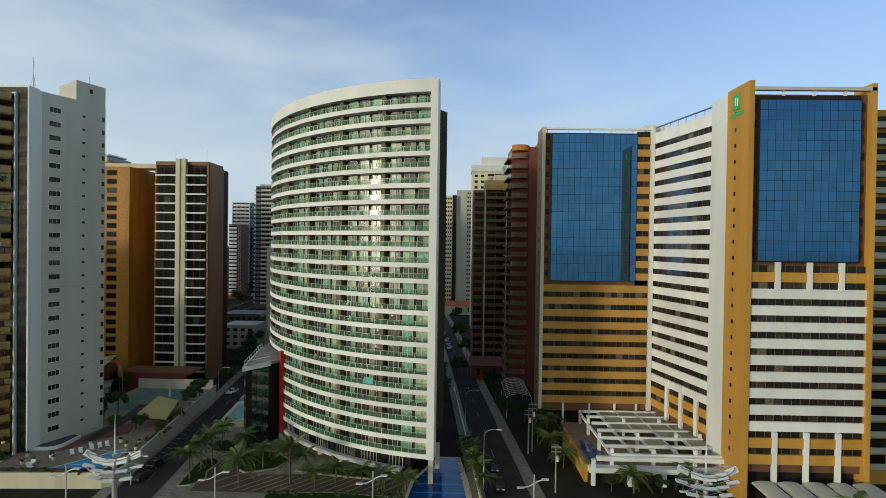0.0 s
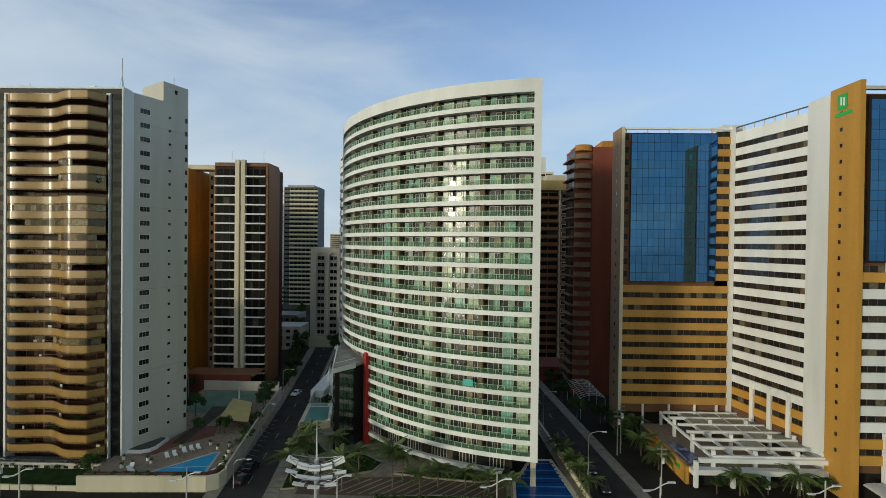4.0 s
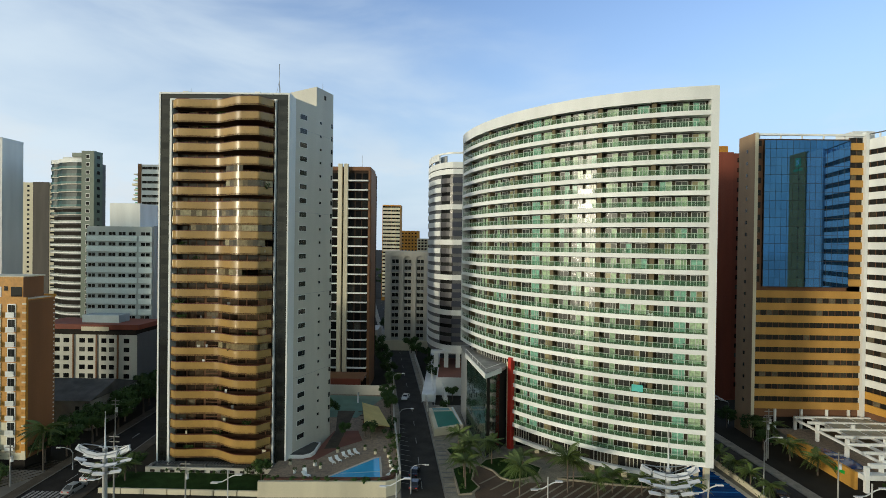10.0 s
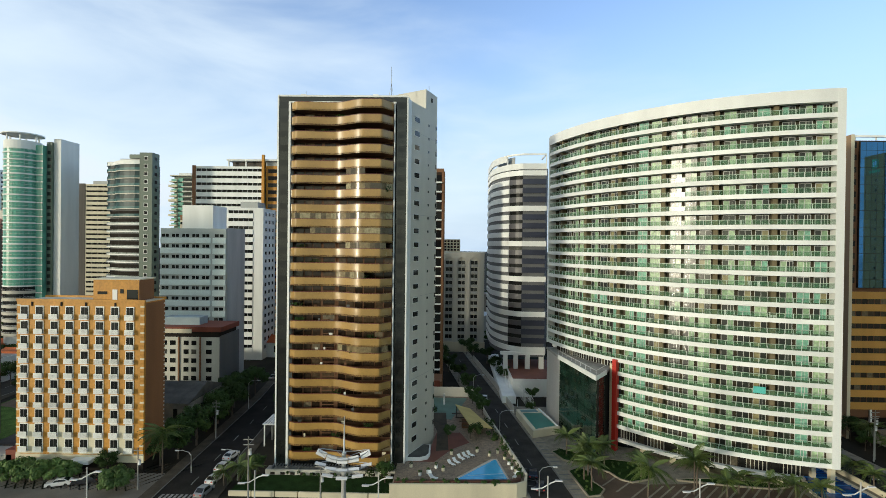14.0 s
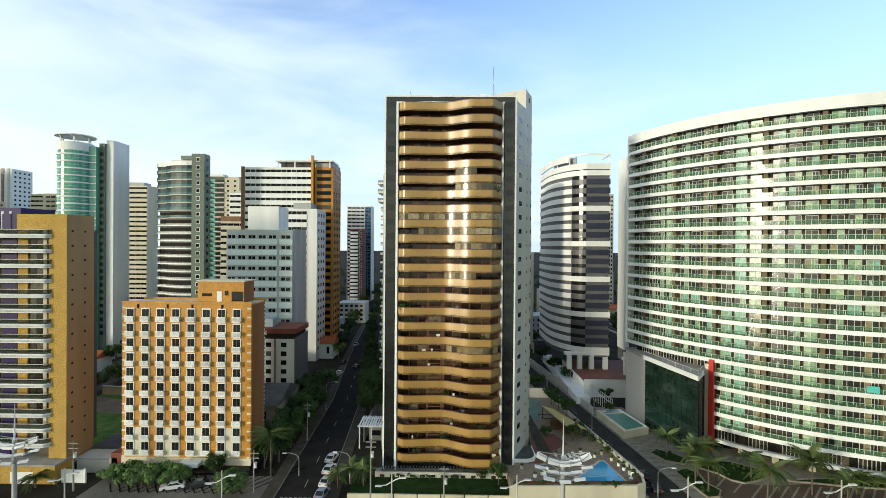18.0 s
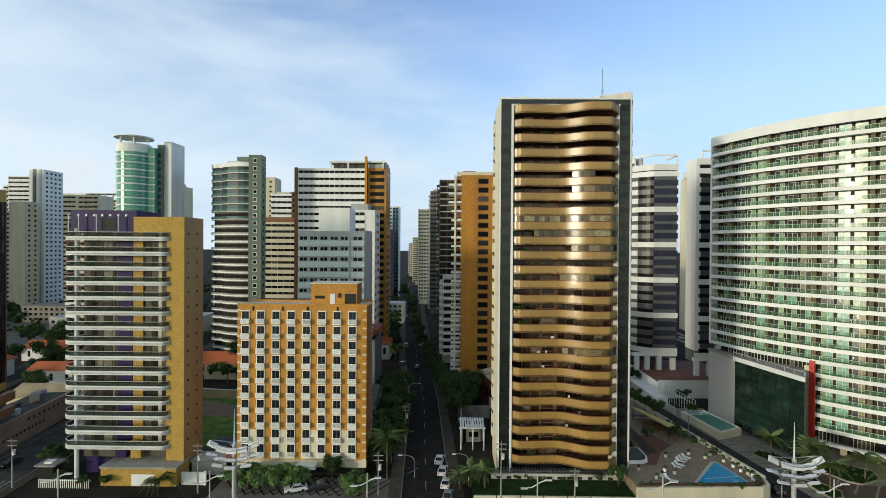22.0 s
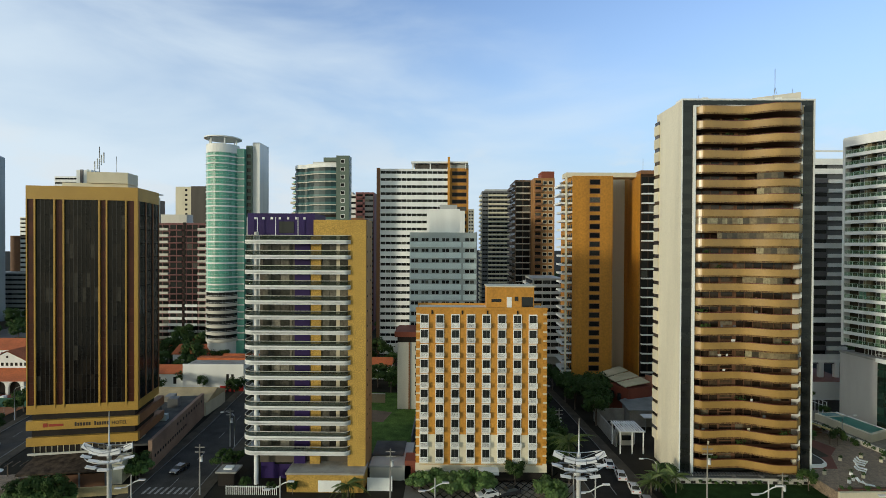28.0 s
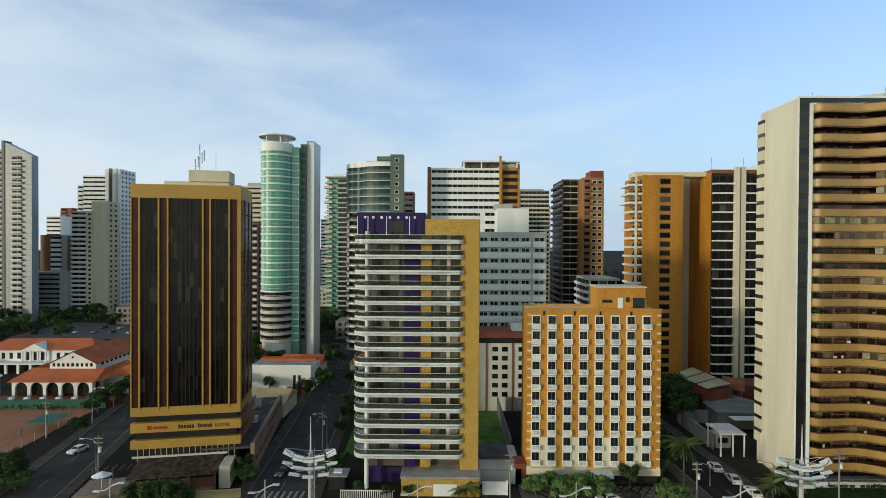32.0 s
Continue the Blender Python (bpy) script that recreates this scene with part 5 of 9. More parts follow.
box("roof_canopy", t, COOL_WHITE, 14.5, 39.0, 0.2, 13, 82.0, 82.7, "thin white roof canopy")
for x in (15.0, 22.5, 37.6):
    box("canopy_post", t, COOL_WHITE, x, x + 0.5, 0.5, 1.0, 79.5, 82.0)
box("yellow_post", t, OCHRE, 30.2, 31.2, -1.0, 0.4, 40, 84.5, "tall yellow roof post")
tower(-157.4, 218.5, 8.0, 15, 80.0, OCHRE, [("front", 1.0, 7.0, "wide", RUST_BROWN, 1), ("right", 1, 14, "window", RUST_BROWN, 4)], "narrow orange end of the white slab", 25, roof=[(0, 8, 0, 14, 1.6, GREY)])


def wavy_tower():
    """Grey tower whose rounded balconies wrap its corner, with teal glass on the upper floors."""
    t = thing("apartment_tower", -222.2, 209.0, 0, 0, "grey tower with pale curved balconies and teal upper glass", "tower")
    path = [(1.0, 14.0), (-0.3, 9.5), (-0.6, 5.5), (0.1, 2.2), (1.5, 0.0), (3.4, -1.2), (5.0, -1.3), (6.0, -1.7), (7.6, -3.4), (9.6, -4.6), (12.0, -5.4), (14.6, -6.0), (17.0, -6.2), (19.2, -6.0)]
    inner = offset(path, -1.3)
    part("body", raw("body", *solid(list(inner) + [(19.2, 8), (10, 14)], 0, 79.0)), DARK_GREY, t)
    slab, pale = [ribbon_mesh("balcony", path, 1.3, 0, h) for h in (0.55, 0.40)]
    grey_rail = ribbon_mesh("glass_rail", path, 0.08, 0.55, 1.1)
    upper = ribbon_mesh("window_strip", offset(path, -0.35), 0.05, 1.35, 3.0)
    rail = ribbon_mesh("glass_rail", path, 0.08, 0.45, 1.35)
    glass = ribbon_mesh("window_strip", offset(path, -1.24), 0.05, 1.0, 2.6)
    teal = material("teal_rail_glass", (0.055, 0.15, 0.15), 0.45, stain=0.2, grain=0.0, bump=0.0, vary=0.3, spec=0.3)
    teal_dark = material("teal_window_glass", (0.020, 0.055, 0.060), 0.45, stain=0.4, grain=0.0, bump=0.0, vary=0.4, spec=0.3)
    cloudy = material("grey_rail_glass", (0.30, 0.33, 0.31), 0.5, stain=0.4, bump=0.0, vary=0.25, scale=0.8, spec=0.3)
    for k in range(24):
        z = 3.5 + 3.12 * k
        if k < 17:
            b = part("balcony", slab, COOL_WHITE, t, loc=(0, 0, z))
            part("glass_rail", grey_rail, cloudy, b)
        else:
            b = part("balcony", pale, PALE, t, loc=(0, 0, z))
            part("glass_rail", rail, teal, b)
        part("window_strip", upper if k > 17 else glass, teal_dark if k > 17 else DARK, b)
    ribbon("parapet", t, COOL_WHITE, path, 0.4, 78.0, 79.6)
    box("roof_room", t, COOL_WHITE, 9, 19, -3, 6, 79.0, 80.6)
    prism("roof_screen", t, SLATE_GREEN, [(13.5, -4.0), (19.2, -4.2), (19.2, 3.0), (13.5, 3.0)], 80.6, 82.2)


wavy_tower()
tower(-203.0, 202.6, 5.2, 5.0, 82.6, SLATE_GREEN, [("front", 1.6, 3.6, "window", COOL_WHITE, 1), ("right", 1, 4, "window", None, 1)], "dark green tiled stair tower with one window column", 25, name="stair_tower")


def stacked_tower():
    """A tower whose deep balcony boxes shift from floor to floor."""
    t = thing("apartment_tower", -258.6, 325.0, 0, 0, "cream tower with deep staggered balcony boxes and green glass", "tower")
    box("body", t, SLATE_GREEN, 2.5, 14.5, 0, 12, 0, 89.0)
    box("cream_wing", t, CREAM, 14.5, 24.0, -0.6, 12, 0, 89.6)
    deep, light, aqua, dark = [], [], [], []
    for k in range(27):
        z, shift = 4.0 + 3.12 * k, (0.0, 1.1, 0.4)[k % 3]
        deep.append((0.9 - shift, 5.2, -2.2, 4.0, z, z + (1.4 if k % 3 == 1 else 0.8)))
        light.append((8.6 - shift, 14.6, -2.0 + shift, 0.4, z, z + 0.8))
        aqua.append((5.3, 8.4, -0.5, 0.0, z + 0.4, z + 2.7))
        aqua.append((1.6, 5.0, -1.9, -1.8, z + 0.9, z + 1.9))
        dark.append((9.0, 14.2, -0.08, 0.0, z + 0.85, z + 2.7))
        dark += [(16.0, 17.4, -0.68, -0.6, z + 1.0, z + 2.2), (20.6, 22.0, -0.68, -0.6, z + 1.0, z + 2.2)]
    for name, mat, group in (("balcony_tier", CREAM, deep), ("balcony_tier", PALE, light), ("window_bay", AQUA_GLASS, aqua), ("glazing", GLASS_DARK, dark)):
        blocks(name, t, mat, group, kind="stuff")
    box("roof_slab", t, PALE, 0.4, 15, -1.8, 12, 89.0, 89.8)
    box("roof_frame", t, COOL_WHITE, 5, 13, 1, 8, 89.8, 91.4)


stacked_tower()


def round_tower():
    t = thing("round_glass_tower", -246.0, 197.0, 0, 0, "round aqua glass tower with a disc on its roof", "tower")
    n = 27
    part("core", raw("core", *solid(arc(0, 0, 5.6, 0, 360, 28)[:-1], 0, 84)), COOL_WHITE, t)
    ring = [ribbon_mesh("floor_ring", list(arc(0, 0, 6.2, 150, 385, 26)), 0.6, 0, h) for h in (1.15, 0.55)]
    glass = [arc_mesh("glass_ring", [(5.85, 5.95, 150 + 11.75 * i, 161.4 + 11.75 * i, 0.55, 2.7) for i in range(20)]) for q in (0, 1)]
    rail = ribbon_mesh("bay_rail", list(arc(0, 0, 6.25, 150, 385, 26)), 0.06, 1.5, 1.58)
    for k in range(n):
        z = 9.5 + 2.72 * k
        part("floor_ring", ring[k > 6], WHITE if k > 6 else PALE, t, loc=(0, 0, z))
        part("glass_ring", glass[k > 6], AQUA_PANES[1] if k > 6 else GLASS_DARK, t, loc=(0, 0, z))["kind"] = "stuff"
        part("bay_rail", rail, ALU, t, loc=(0, 0, z))
    ribbon("crown", t, COOL_WHITE, arc(0, 0, 6.0, 120, 420, 26), 0.4, 82.0, 85.2)
    part("roof_disc", raw("roof_disc", *solid(arc(0, 0.0, 6.9, 0, 360, 32)[:-1], 87.7, 88.1)), COOL_WHITE, t, "white concrete roof disc")
    for a in range(0, 360, 60):
        x, y = 5.2 * math.cos(radians(a)), 5.2 * math.sin(radians(a))
        box("disc_post", t, WHITE, x - 0.2, x + 0.2, y - 0.2, y + 0.2, 84, 87.6)
    box("side_slab", t, AQUA_GLASS, 5.6, 8.6, -1, 8, 0, 84)
    box("side_slab", t, SLATE_GREEN, 8.6, 10.8, 1.0, 12, 0, 85.6)
    box("white_slab", t, COOL_WHITE, 10.8, 13.6, 2.0, 12, 0, 87.0, "white side wall")
    for k in range(n):
        box("side_window", t, GLASS_DARK, 9.0, 10.4, 0.93, 1.0, 10 + 2.72 * k, 11.4 + 2.72 * k)
        box("floor_edge", t, COOL_WHITE, 5.5, 8.7, -1.15, -0.95, 9.5 + 2.72 * k, 9.9 + 2.72 * k)


round_tower()
ICE_WHITE = material("ice_white_panel", (0.68, 0.79, 0.79), 0.5, stain=0.08, streak=True)
# white office block with dark window strips, and the block behind it
t = tower(-170.2, 161.0, 21.2, 15, 51.0, BLUE_GREY, [("front", 0.0, 16.4, "pairs", ICE_WHITE, 5), ("front", 17.0, 21.2, "pairs", ICE_WHITE, 1), ("right", 0.5, 14.5, "plain", GREY, 1)], "pale blue-white office block with window strips", 14, name="office_block", category="office", roof=[(6, 16, 2, 12, 7.6, COOL_WHITE)])
tower(-166.5, 200.0, 15.0, 14, 60.5, WHITE, [("front", 1, 11, "band", WHITE, 5), ("right", 1, 13, "window", None, 3)], "white apartment block with dark bands behind the office block", 18, roof=[(5, 12, 2, 10, 2.5, GREY)])
tower(-217.1, 260.0, 16.2, 12, 58, CREAM, [("front", 0.5, 15.7, "window", None, 5), ("front", 0, 16.2, "band", CREAM, 5)], "beige apartment block with brown roof storey", 17, roof=[(0, 16, 0, 10, 2.6, RUST_BROWN)])
t = tower(-299.5, 232.0, 33.0, 12, 56.5, PINK, [("front", 0.3, 6.5, "ledge", PINK, 2), ("front", 6.8, 13.0, "balcony", PALE, 2), ("front", 13.3, 19.4, "ledge", PINK, 2), ("front", 19.6, 20.8, "plain", DARK, 1), ("front", 21.0, 26.4, "ledge", PINK, 2), ("front", 26.7, 32.7, "balcony", PALE, 2), ("right", 0.5, 11.5, "window", None, 3)], "maroon apartment block with pale balcony columns and white lower floors", 18, roof=[(8, 20, 2, 8, 4.0, PALE)])
for k in range(6):
    for u0, u1 in ((0.2, 6.6), (13.2, 19.5), (20.9, 26.5)):
        box("white_parapet", t, COOL_WHITE, u0, u1, -1.4, -1.28, 3.4 + 2.92 * k, 4.6 + 2.92 * k)
tower(-331.0, 320.0, 39.5, 12, 83.0, CREAM, [("front", 5.6, 8.0, "window", None, 1), ("front", 10.0, 20.5, "plain", DARK_TAN, 1), ("front", 21.0, 39.3, "band", CREAM, 5)], "broad cream apartment tower with striped bays and a dark recess", 26, roof=[(24, 36, 2, 10, 2.2, GREY)])
# along the long street
BLUE_TRIM = material("blue_glass_panel", (0.06, 0.16, 0.30), 0.25, stain=0.1, bump=0.0)
tower(-221.0, 279.0, 12.2, 12, 74.5, COOL_WHITE, [("front", 0.2, 12.0, "band", WHITE, 4)], "white striped apartment tower behind the beige block", 23, roof=[(2, 10, 2, 8, 1.4, PALE)])
tower(-208.6, 276.0, 10.0, 12, 75.4, PINK, [("front", 0.4, 4.0, "balcony", PINK, 1), ("front", 5.0, 9.6, "band", DARK_GREY, 2)], "maroon apartment tower behind the white slab", 24)
tower(-126.8, 238.0, 7.4, 22, 77.5, SMOKE_BROWN, [("front", 0.3, 7.0, "ledge", PALE, 2), ("left", 0.5, 21, "balcony", SMOKE_BROWN, 5)], "smoky brown tower with curved balconies", 25)
tower(-119.4, 230.0, 9.4, 12, 77.4, material("brown_brick_tile", (0.34, 0.17, 0.06), 0.7, stain=0.25, streak=True), [("front", 0.5, 3.4, "balcony", RUST_BROWN, 1), ("front", 3.8, 8.8, "window", CREAM, 2), ("right", 1, 11, "window", None, 3)], "brick-orange tower with brown roof storey", 25, roof=[(3.5, 9.2, 0, 9, 3.0, BRICK)])
tower(-124.5, 200.0, 12, 20, 34, PALE, [("front", 0.3, 13.7, "balcony", WHITE, 4), ("left", 1, 19, "balcony", WHITE, 4)], "low white curved balcony block along the street", 11, name="apartment_block", category="apartment block")
tower(-147.0, 400, 9, 20, 75, CREAM, [("front", 0.3, 8.7, "window", WHITE, 4), ("left", 1, 19, "window", WHITE, 6)], "white distant tower along the street", 26)
tower(-184.5, 420, 20, 16, 78.7, COOL_WHITE, [("front", 0.4, 14.4, "balcony", WHITE, 4), ("front", 15.0, 19.8, "band", BLUE_TRIM, 2)], "white distant apartment tower with a blue glass edge", 25)
tower(-178.2, 400, 11, 12, 59, PINK, [("front", 0.5, 6.5, "band", COOL_WHITE, 2), ("front", 7, 10.5, "window", WHITE, 1)], "distant pinkish apartment tower", 19)
tower(-184, 760, 12, 18, 50, PALE, [("front", 0.5, 11.5, "window", None, 4)], "distant grey tower at the end of the street", 18)
tower(-166, 600, 12, 18, 56, CREAM, [("front", 0.5, 11.5, "band", CREAM, 4), ("left", 0.5, 17, "band", CREAM, 4)], "distant cream tower along the street", 22)
# behind the pool street


def arched_block():
    """A pale block with three tall recessed bays, each closed by an arch."""
    t = thing("apartment_block", -82.0, 222.0, 0, 0, "pale grey apartment block with arched window bays", "apartment block")
    box("body", t, PALE, 0, 20, 0.6, 12, 0, 43.0)
    box("parapet", t, PALE, -0.3, 20.3, 0.2, 12.2, 43.0, 43.6)
    box("base", t, CREAM, -0.4, 20.4, -0.6, 0.6, 0, 4.2)
    edges = (0.0, 2.6, 6.4, 8.1, 11.9, 13.6, 17.4, 20.0)
    for k in range(0, 8, 2):
        box("pier", t, PALE, edges[k], edges[k + 1], 0, 0.6, 4.2, 43.0)
    for k in (1, 3, 5):
        x0, x1 = edges[k], edges[k + 1]
        c, r = (x0 + x1) / 2, (x1 - x0) / 2
        pts = [(x0, 43.0), (x0, 39.4)] + [(c - r * math.cos(math.pi * q / 10), 39.4 + r * math.sin(math.pi * q / 10)) for q in range(1, 10)] + [(x1, 39.4), (x1, 43.0)]
        n = len(pts)
        v = [(x, 0.02, z) for x, z in pts] + [(x, 0.58, z) for x, z in pts]
        part("arch", raw("arch", v, [tuple(range(n)), tuple(range(2 * n - 1, n - 1, -1))] + [(q, n + q, n + (q + 1) % n, (q + 1) % n) for q in range(n)]), PALE, t)
        for f in range(12):
            z = 5.0 + 2.95 * f
            box("bay_panel", t, GREY, x0 + 0.25, x1 - 0.25, 0.25, 0.6, z - 0.3, z + 0.75)
            for x in (x0 + 0.45, c + 0.1):
                box("window_pane", t, FAR_PANES[0], x, x + 1.35, 0.48, 0.58, z + 0.8, z + 2.35)


arched_block()
tower(-135.3, 345.0, 23.5, 16, 83.5, DARK_GREY, [("front", 0.3, 4.0, "band", DARK_GREY, 2), ("front", 4.2, 23.2, "balcony", CREAM, 7), ("left", 0.5, 15.5, "balcony", CREAM, 4)], "dark tower with cream balconies along the street", 27, roof=[(2, 20, 2, 12, 1.4, GREY)])
tower(-111.0, 420.0, 15, 14, 79.0, OCHRE, [("front", 0.4, 14.6, "band", CREAM, 4)], "ochre and cream distant tower behind the seafront row", 24)
tower(-84.0, 450.0, 15, 14, 52.0, CREAM, [("front", 0.4, 14.6, "window", RUST_BROWN, 5)], "cream distant apartment block", 19)
tower(-107.0, 500.0, 21, 14, 60.0, OCHRE, [("front", 0.4, 19.6, "window", None, 6)], "ochre distant apartment block", 17)
# right of the curved tower
TAN = material("tan_brown_render", (0.22, 0.135, 0.075), 0.7, stain=0.18, streak=True)
t = tower(17.5, 157.0, 22.0, 12, 75.6, BRICK, [("front", 5.2, 15.6, "plain", BRICK, 1), ("front", 16.2, 22.0, "window", None, 2), ("left", 0.3, 11.7, "ledge", TAN, 3)], "brick-red tower with orange curved balconies", 24, roof=[(0.5, 5.5, 0.5, 9, 0.8, OCHRE), (8.5, 14.5, 1, 9, 2.4, OCHRE)])
bulge = [(0.0, 0.0)] + [(2.5 - 2.5 * math.cos(math.pi * q / 8), -1.5 * math.sin(math.pi * q / 8)) for q in range(1, 8)] + [(5.0, 0.0)]
rounded = ribbon_mesh("balcony", bulge, 0.2, 0, 1.5)
for k in range(24):
    part("balcony", rounded, OCHRE if k > 20 else TAN, t, "orange-brown curved balcony", loc=(0, 0, 3.4 + 2.99 * k))
prism("balcony_crown", t, OCHRE, bulge, 74.6, 76.4)
t = tower(7.2, 190.0, 16.0, 14, 66.0, TAN, [("front", 0.2, 3.8, "balcony", RUST_BROWN, 1), ("front", 4.6, 12.0, "balcony", RUST_BROWN, 2), ("front", 12.6, 15.8, "window", CREAM, 1), ("left", 1, 13, "window", None, 2)], "brown apartment tower with a gold-cream crown", 22, roof=[(4.2, 15, -1.3, 10, 3.6, material("gold_cream_crown", (0.50, 0.38, 0.15), 0.7, stain=0.2, streak=True)), (8, 15, 2, 10, 6.0, CREAM)])
box("pale_pier", t, CREAM, 4.0, 4.5, -1.5, 0, 0, 66)
box("pale_pier", t, CREAM, 12.1, 12.6, -1.5, 0, 0, 66)
tower(9.6, 275.0, 24.0, 16, 85.0, CREAM, [("front", 0.3, 7, "window", None, 2), ("front", 8, 23.7, "balcony", PALE, 4)], "cream tower with a white stepped roof", 26, roof=[(-0.6, 16, -0.6, 12, 3.5, WHITE), (5, 20, 1, 12, 8.0, WHITE)])
tower(-7.8, 350.0, 9.4, 14, 79.0, CREAM, [("front", 0.2, 6.4, "window", CREAM, 4), ("front", 6.6, 9.4, "plain", DARK, 1)], "cream and dark distant tower", 26)
tower(1.7, 352.0, 12.0, 14, 83.0, PALE, [("front", 7, 11.6, "window", None, 3)], "pale distant tower behind the seafront row", 27)
tower(-26, 560, 16, 14, 70, GREY, [("front", 0.5, 15.5, "window", None, 5)], "grey distant tower behind the seafront row", 20)
t = tower(77.5, 101.0, 26, 14, 73.0, AMBER_BAND, [("front", 0.6, 25, "balcony", PALE, 7)], "amber tower with grey balcony bands", 22)
# west side, far
# Grey replaces white here: the tower's shade is put into its colour.
tower(-470.0, 302.0, 27.5, 14, 102.0, GREY, [("front", 0.2, 27.3, "balcony", PALE, 5)], "white tower greyed for shade, with a tall plain side wall", 30)
t = tower(-442.4, 298.0, 17.3, 5, 98.0, material("grey_glass_panel", (0.30, 0.335, 0.35), 0.4, stain=0.15, streak=True), [("front", 5.6, 12.0, "balcony", PALE, 2)], "grey slab tower with a slanted top and one balcony column", 29, name="tower_slab")
part("slanted_top", raw("slanted_top", [(0, 0, 98.0), (17.3, 0, 98.0), (17.3, 5, 98.0), (0, 5, 98.0), (0, 0, 106.4), (0, 5, 106.4)], [(0, 1, 4), (1, 2, 5, 4), (2, 3, 5), (3, 0, 4, 5)]), bpy.data.materials["grey_glass_panel"], t)
blocks("panel_joints", t, DARK_GREY, [(1.4, 17.3, -0.03, 0.0, 4 + 3.2 * k, 4.08 + 3.2 * k) for k in range(30)], kind="stuff")
for i in range(6):
    box("name_bar", t, DARK_GREY, 5.8 + 1.05 * i, 6.5 + 1.05 * i, -0.06, 0.0, 96.6, 97.6)
box("edge_fin", t, DARK_GREY, -0.3, 1.4, -0.3, 5, 0, 106.6)
tower(-439.5, 360.0, 18.6, 16, 94.5, COOL_WHITE, [("front", 0.3, 18.3, "band", COOL_WHITE, 5)], "white stepped balcony tower", 29)
tower(-443.6, 360.6, 4.0, 14, 88, COOL_WHITE, [("front", 0.2, 3.8, "balcony", COOL_WHITE, 1)], "white lower wing of the stepped tower", 27, name="tower_wing")
tower(-420.8, 356.0, 10.4, 18, 98.6, COOL_WHITE, [("front", 2.6, 5, "plain", NAVY, 1), ("front", 7.5, 9, "plain", BLUE_GREY, 1), ("right", 1, 17, "window", None, 4)], "white and navy tower wing", 29, name="tower_wing")
tower(-425.2, 330.0, 13.7, 12, 67.4, CREAM, [("front", 0.2, 9.4, "balcony", WHITE, 2), ("front", 10.2, 13.3, "window", None, 1)], "cream rounded balcony block behind the seafront row", 21)
tower(-411.5, 329.0, 10.4, 12, 73.7, CREAM, [("right", 1, 11, "window", None, 2)], "plain cream stair tower behind the seafront row", 21, name="stair_tower")
tower(-481.6, 380.0, 11.2, 14, 66.5, WHITE, [("front", 0.4, 10.8, "band", WHITE, 3)], "white distant apartment block behind the seafront row", 20)
tower(-486.0, 400.0, 8.5, 14, 74, BRICK, [("front", 0.3, 5.0, "balcony", SLATE_GREEN, 1)], "brick-red and green distant tower", 24)
tower(-452.0, 320.0, 27, 16, 28, GREY, [("front", 0.4, 9, "window", None, 3), ("front", 10, 26.5, "band", GREY, 5)], "low grey weathered block", 8, name="apartment_block", category="apartment block")
tower(-449.0, 334.0, 18, 12, 51.4, TAN_GREY, [("front", 0.3, 6.5, "plain", RUST_BROWN, 1), ("front", 7.0, 14.0, "band", COOL_WHITE, 3), ("front", 14.4, 17.8, "plain", GREY, 1)], "grey-brown apartment block with one white striped bay", 15, name="apartment_block", category="apartment block")
tower(-392.0, 350.0, 25, 16, 80, CREAM, [("front", 0.4, 9, "band", CREAM, 3), ("front", 11, 24.6, "balcony", CREAM, 4)], "pale balcony tower with an open roof frame", 24)
tower(-493.0, 480.0, 23.4, 16, 94, COOL_WHITE, [("front", 0.4, 12.0, "balcony", PALE, 3), ("front", 12.6, 23.0, "window", None, 3)], "pale distant balcony tower behind the seafront row", 27)
t = tower(-469.2, 480.0, 34.0, 14, 88, SMOKE_BROWN, [("front", 0.4, 33.6, "balcony", CREAM, 8)], "unfinished tower with an open concrete frame on top", 26)
for i in range(5):
    box("frame_post", t, PALE, 1.0 + 7.8 * i, 1.9 + 7.8 * i, 0.5, 1.4, 88, 93.4)
box("frame_beam", t, PALE, 0.4, 33.6, 0.2, 12, 93.4, 94.4)
tower(-300, 480, 26, 16, 70, COOL_WHITE, [("front", 0.4, 25.6, "band", COOL_WHITE, 6)], "white distant slab behind the seafront row", 21)


